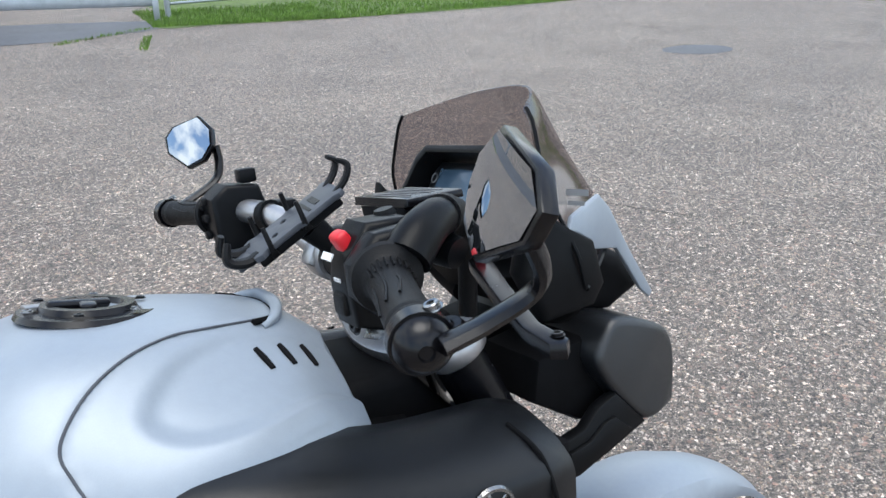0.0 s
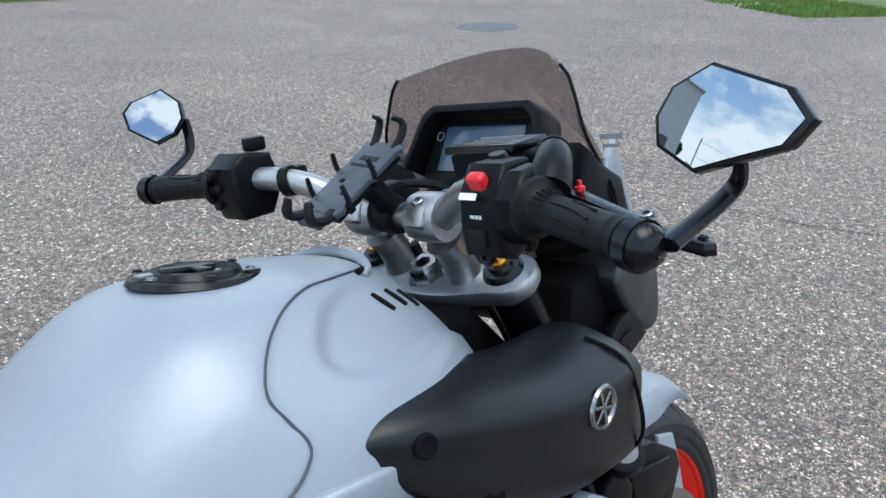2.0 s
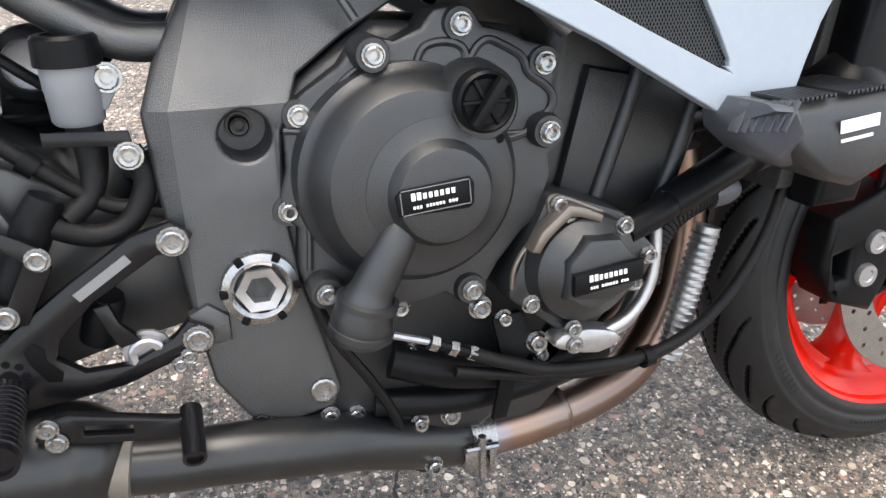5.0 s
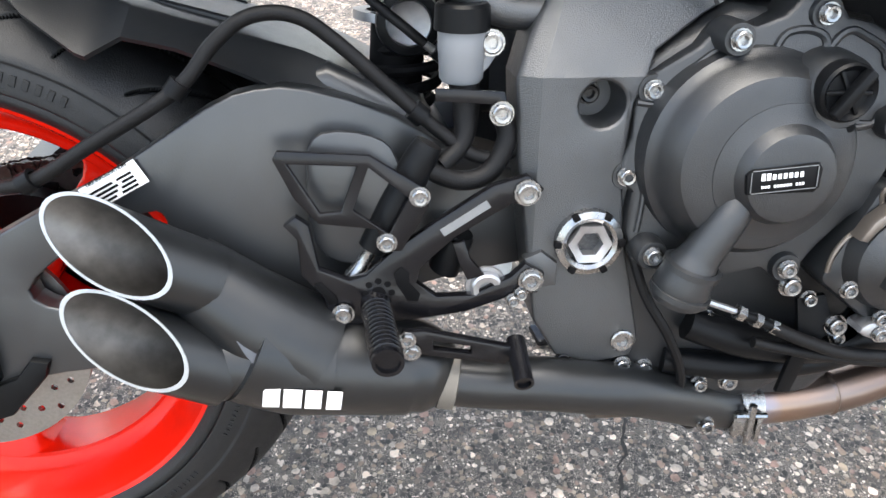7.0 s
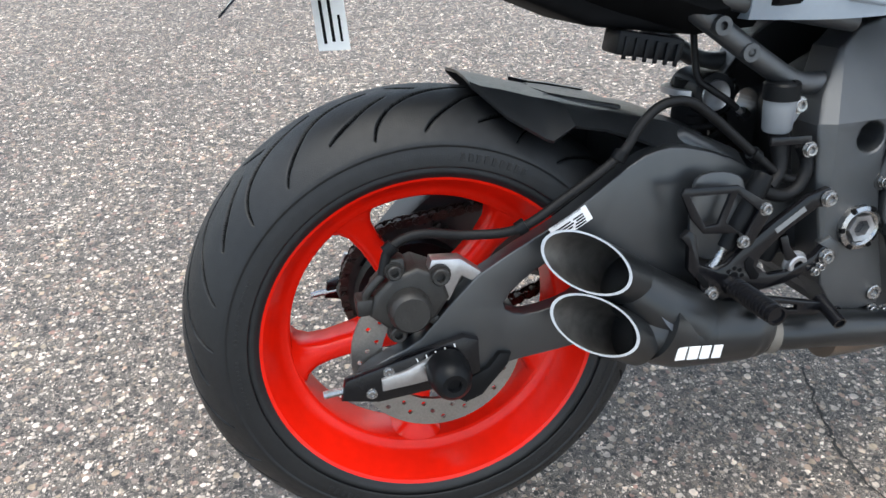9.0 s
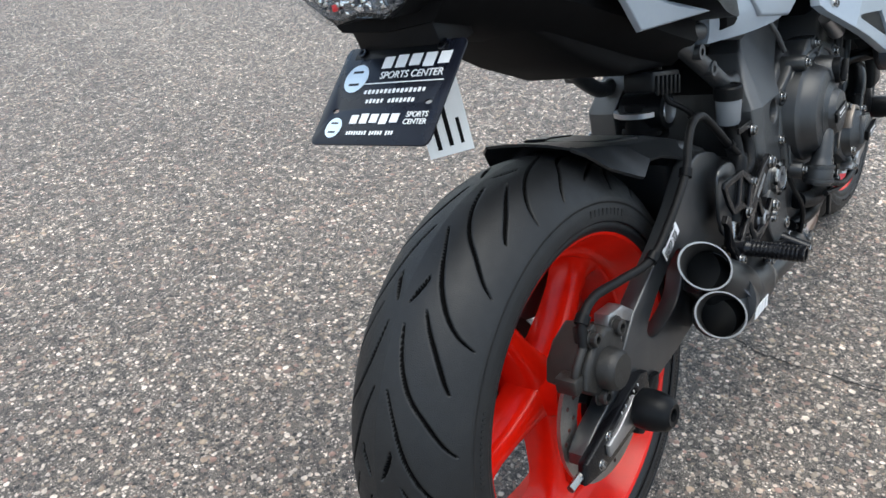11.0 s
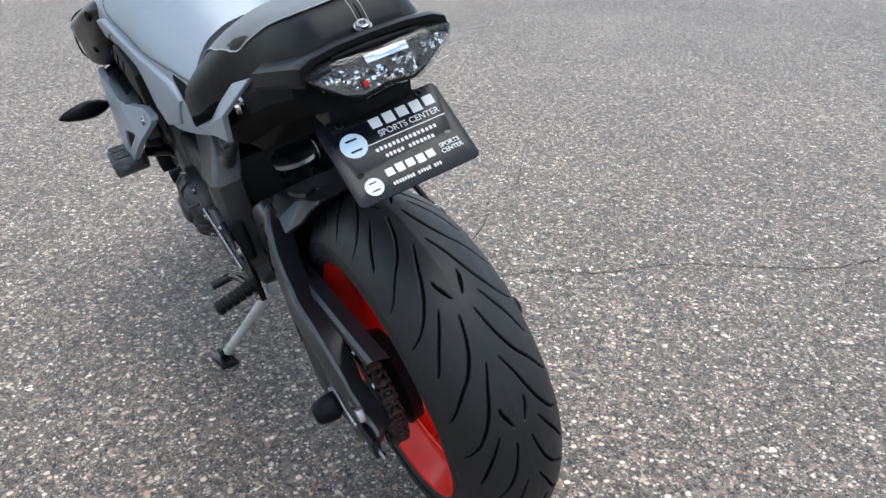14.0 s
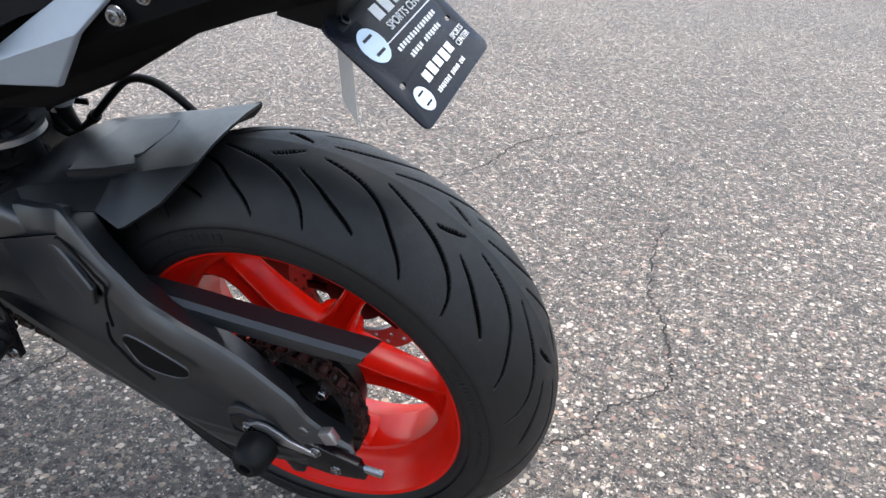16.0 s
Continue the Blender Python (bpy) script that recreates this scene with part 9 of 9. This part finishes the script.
# field gate and fence rail at the edge of the lot
gate_a, gate_b = Vector((3.49, 12.52, 0)), Vector((8.5, 14.48, 0))
run = gate_b - gate_a
fence = thing("pipe_gate", "galvanised pipe gate with wire infill beside the grass", "gate", gate_a, math.degrees(math.atan2(run.y, run.x)))
flen = run.length
for x in (0.0, flen):
    part("post", tube([(x, 0, 0), (x, 0, 1.25)], 0.045, 1, 14), M["galv"], fence)
for z in (0.22, 0.70, 1.18):
    part("rail", tube([(0.05, 0, z), (flen - 0.05, 0, z)], 0.024, 1, 10), M["galv"], fence)
for k in range(5):
    x = flen * (k + 0.5) / 5
    part("upright", tube([(x, 0, 0.22), (x, 0, 1.18)], 0.014, 1, 8), M["galv"], fence)
wires = bmesh.new()
for k in range(90):
    for sg in (0, 1):
        x = 0.05 + (flen - 0.6) * k / 90
        a, b = Vector((x + 0.45 * sg, 0, 0.23)), Vector((x + 0.45 * (1 - sg), 0, 1.17))
        wires.faces.new([wires.verts.new(v) for v in (a, b, b + Vector((0.006, 0, 0)), a + Vector((0.006, 0, 0)))])
part("wire_infill", wires, M["galv"], fence)
rail = thing("low_rail", "low galvanised rail standing on the asphalt", "rail", (3.3, 12.2, 0), 170)
part("beam", box((1.2, 0, 0.30), (2.4, 0.06, 0.16), 0.015), M["galv"], rail)
for x in (0.05, 2.3):
    part("post", box((x, 0.05, 0.19), (0.09, 0.07, 0.38), 0.01), M["galv"], rail)

# building, bollard, fence and signs behind the machine
house = thing("metal_building", "pale grey metal-clad building with a dark door", "building", (-7.1, 20.9, 0), 14)
part("wall", box((4.5, 0.1, 2.75), (9.0, 0.2, 5.5), 0.0), M["wallpaint"], house)
for x in (0.1, 8.9):
    part("wall", box((x, 3.2, 2.75), (0.2, 6.0, 5.5), 0.0), M["wallpaint"], house)
part("wall", box((4.5, 6.3, 2.75), (9.0, 0.2, 5.5), 0.0), M["wallpaint"], house)
part("roof", box((4.5, 3.2, 5.56), (9.3, 6.7, 0.12), 0.02), M["galv"], house)
for k in range(30):
    part("cladding_rib", box((0.15 + 0.3 * k, -0.015, 2.75), (0.04, 0.03, 5.5), 0.0), M["wallpaint"], house)
hd = part("door", box((1.6, -0.03, 1.06), (0.95, 0.05, 2.1), 0.01), M["doorpaint"], house)
part("door_handle", box((1.22, -0.075, 1.02), (0.12, 0.03, 0.03), 0.008), M["galv"], hd)
for dx in (-0.52, 0.52):
    part("door_jamb", box((1.6 + dx, -0.03, 1.09), (0.08, 0.07, 2.18), 0.005), M["galv"], house)
boll = thing("bollard", "yellow painted steel bollard standing on the asphalt", "bollard", (-6.0, 18.7, 0))
part("pipe", lathe([(0.0, 1.12), (0.05, 1.11), (0.08, 1.07), (0.084, 1.0), (0.084, 0.0)], (0, 0, 0), (0, 0, 1), 20), M["fluo"], boll)
wf = thing("wire_fence", "galvanised fence post with strained wires", "fence", (-2.9, 8.1, 0), 206)
for x in (0.0, 3.0, 6.0):
    part("post", tube([(x, 0, 0), (x, 0, 1.95)], 0.028, 1, 12), M["galv"], wf)
    part("post_cap", lathe([(0.0, 0.03), (0.02, 0.025), (0.032, 0.0), (0.0, 0.0)], (x, 0, 1.95), (0, 0, 1), 12), M["galv"], wf)
for z in (0.15, 0.6, 1.05, 1.5, 1.88):
    part("strand", tube([(0, 0.03, z), (3, 0.03, z - 0.01), (6, 0.03, z)], 0.005, 3, 6), M["galv"], wf)
for name, z, w, h, m, lab in (("warning_sign", 1.20, 0.56, 0.68, "signyellow", "yellow sign with black bars of print"), ("paper_notice", 0.58, 0.36, 0.50, "white", "white notice sheet with grey bars")):
    sg = thing(name, lab, "sign", (-4.08, 7.42, z), 30)
    part("sheet", box((0, 0, 0), (w, 0.004, h), 0.0015), M[m], sg)
    bars("print", [(0, h * 0.28, w * 0.6, h * 0.16), (0, h * 0.02, w * 0.5, h * 0.14), (0, -h * 0.25, w * 0.75, h * 0.05), (0, -h * 0.36, w * 0.7, h * 0.05)], M["dark"] if m == "signyellow" else M["grey"], sg, Matrix.Translation((0, -0.0025, 0)) @ Matrix.Rotation(radians(90), 4, "X"), 0.001)
    bars("print", [(0, h * 0.28, w * 0.6, h * 0.16), (0, h * 0.02, w * 0.5, h * 0.14), (0, -h * 0.25, w * 0.75, h * 0.05)], M["dark"] if m == "signyellow" else M["grey"], sg, Matrix.Translation((0, 0.0025, 0)) @ Matrix.Rotation(radians(180), 4, "Z") @ Matrix.Rotation(radians(90), 4, "X"), 0.001)


def broad_tree(seed, h):
    """A broad-leaved tree with a tapered trunk, limbs and a loose crown of leaf clumps."""
    rng = np.random.default_rng(seed)
    t = thing("tree", "broad-leaved dark green tree at the far edge of the field", "tree", (0, 0, 0), 0, "far tree line")
    part("trunk", tube([(0, 0, 0), (0.1, 0.05, h * 0.25), (-0.05, 0.1, h * 0.5), (0.05, 0, h * 0.8)], [0.32, 0.24, 0.16, 0.05], 4, 8), M["bark"], t)
    limbs = []
    co, fc = [], []
    for k in range(16):
        a, r, z = rng.uniform(0, 6.28), h * rng.uniform(0.12, 0.34), h * rng.uniform(0.18, 0.88)
        r *= 1.15 - 0.7 * abs(z / h - 0.55)
        c = np.array([r * math.cos(a), r * math.sin(a), z])
        limbs.append(tube([(0, 0, z * 0.62), tuple(c * [0.5, 0.5, 0.86]), tuple(c)], [0.10, 0.06, 0.02], 3, 5))
        for _ in range(150):
            d = rng.normal(size=3)
            d = d / np.linalg.norm(d) * rng.random() ** 0.4 * h * 0.13
            p, u, v = c + d * [1, 1, 0.7], rng.normal(size=3), rng.normal(size=3)
            u, v = u / np.linalg.norm(u) * 0.34, v / np.linalg.norm(v) * 0.28
            b = len(co)
            co += [tuple(p - u), tuple(p + v), tuple(p + u), tuple(p - v)]
            fc.append((b, b + 1, b + 2, b + 3))
    part("limbs", join(*limbs), M["bark"], t)
    me = bpy.data.meshes.new("crown")
    me.from_pydata(co, [], fc)
    me.materials.append(M["leaf"])
    crown = new("crown", me)
    crown.parent = t
    return t


random.seed(11)
first = broad_tree(3, 9.0)
first.matrix_world = pose(-20, 56, 0) @ Matrix.Scale(0.5, 4)
for k in range(11):
    copy_thing(first, pose(-24 - 4.2 * k + random.uniform(-1, 1), 55 - 1.5 * k + random.uniform(-3, 3), 0, 0, 0, random.uniform(0, 360)) @ Matrix.Scale(random.uniform(0.40, 0.62), 4))


def parked_car(at, rz):
    """A plain saloon with glass, wheels and lamps."""
    c = thing("parked_car", "silver saloon car parked across the field", "car", at, rz, "far parked cars")
    part("body", prism([(-2.2, 0.35), (-2.25, 0.75), (-1.6, 0.92), (1.0, 0.92), (2.05, 0.78), (2.2, 0.5), (2.15, 0.3), (-2.1, 0.28)], -0.86, 0.86, 0.08, seg=3), M["carpaint"], c)
    part("cabin", prism([(-1.5, 0.90), (-0.85, 1.40), (0.30, 1.42), (1.05, 0.90)], -0.74, 0.74, 0.08, seg=3), M["carglass"], c)
    part("roof_panel", prism([(-0.85, 1.39), (-0.8, 1.44), (0.25, 1.45), (0.32, 1.40)], -0.68, 0.68, 0.02), M["carpaint"], c)
    for x in (-1.35, 1.40):
        for y in (-0.80, 0.80):
            part("wheel", lathe([(0.0, -0.1), (0.2, -0.1), (0.31, -0.08), (0.32, 0.08), (0.2, 0.1), (0.0, 0.1)], (x, y, 0.32), (0, 1, 0), 18), M["rubber"], c)
    return c


for k in range(4):
    parked_car((-34 - 3.2 * k, 50 + 0.6 * k, 0), 78)
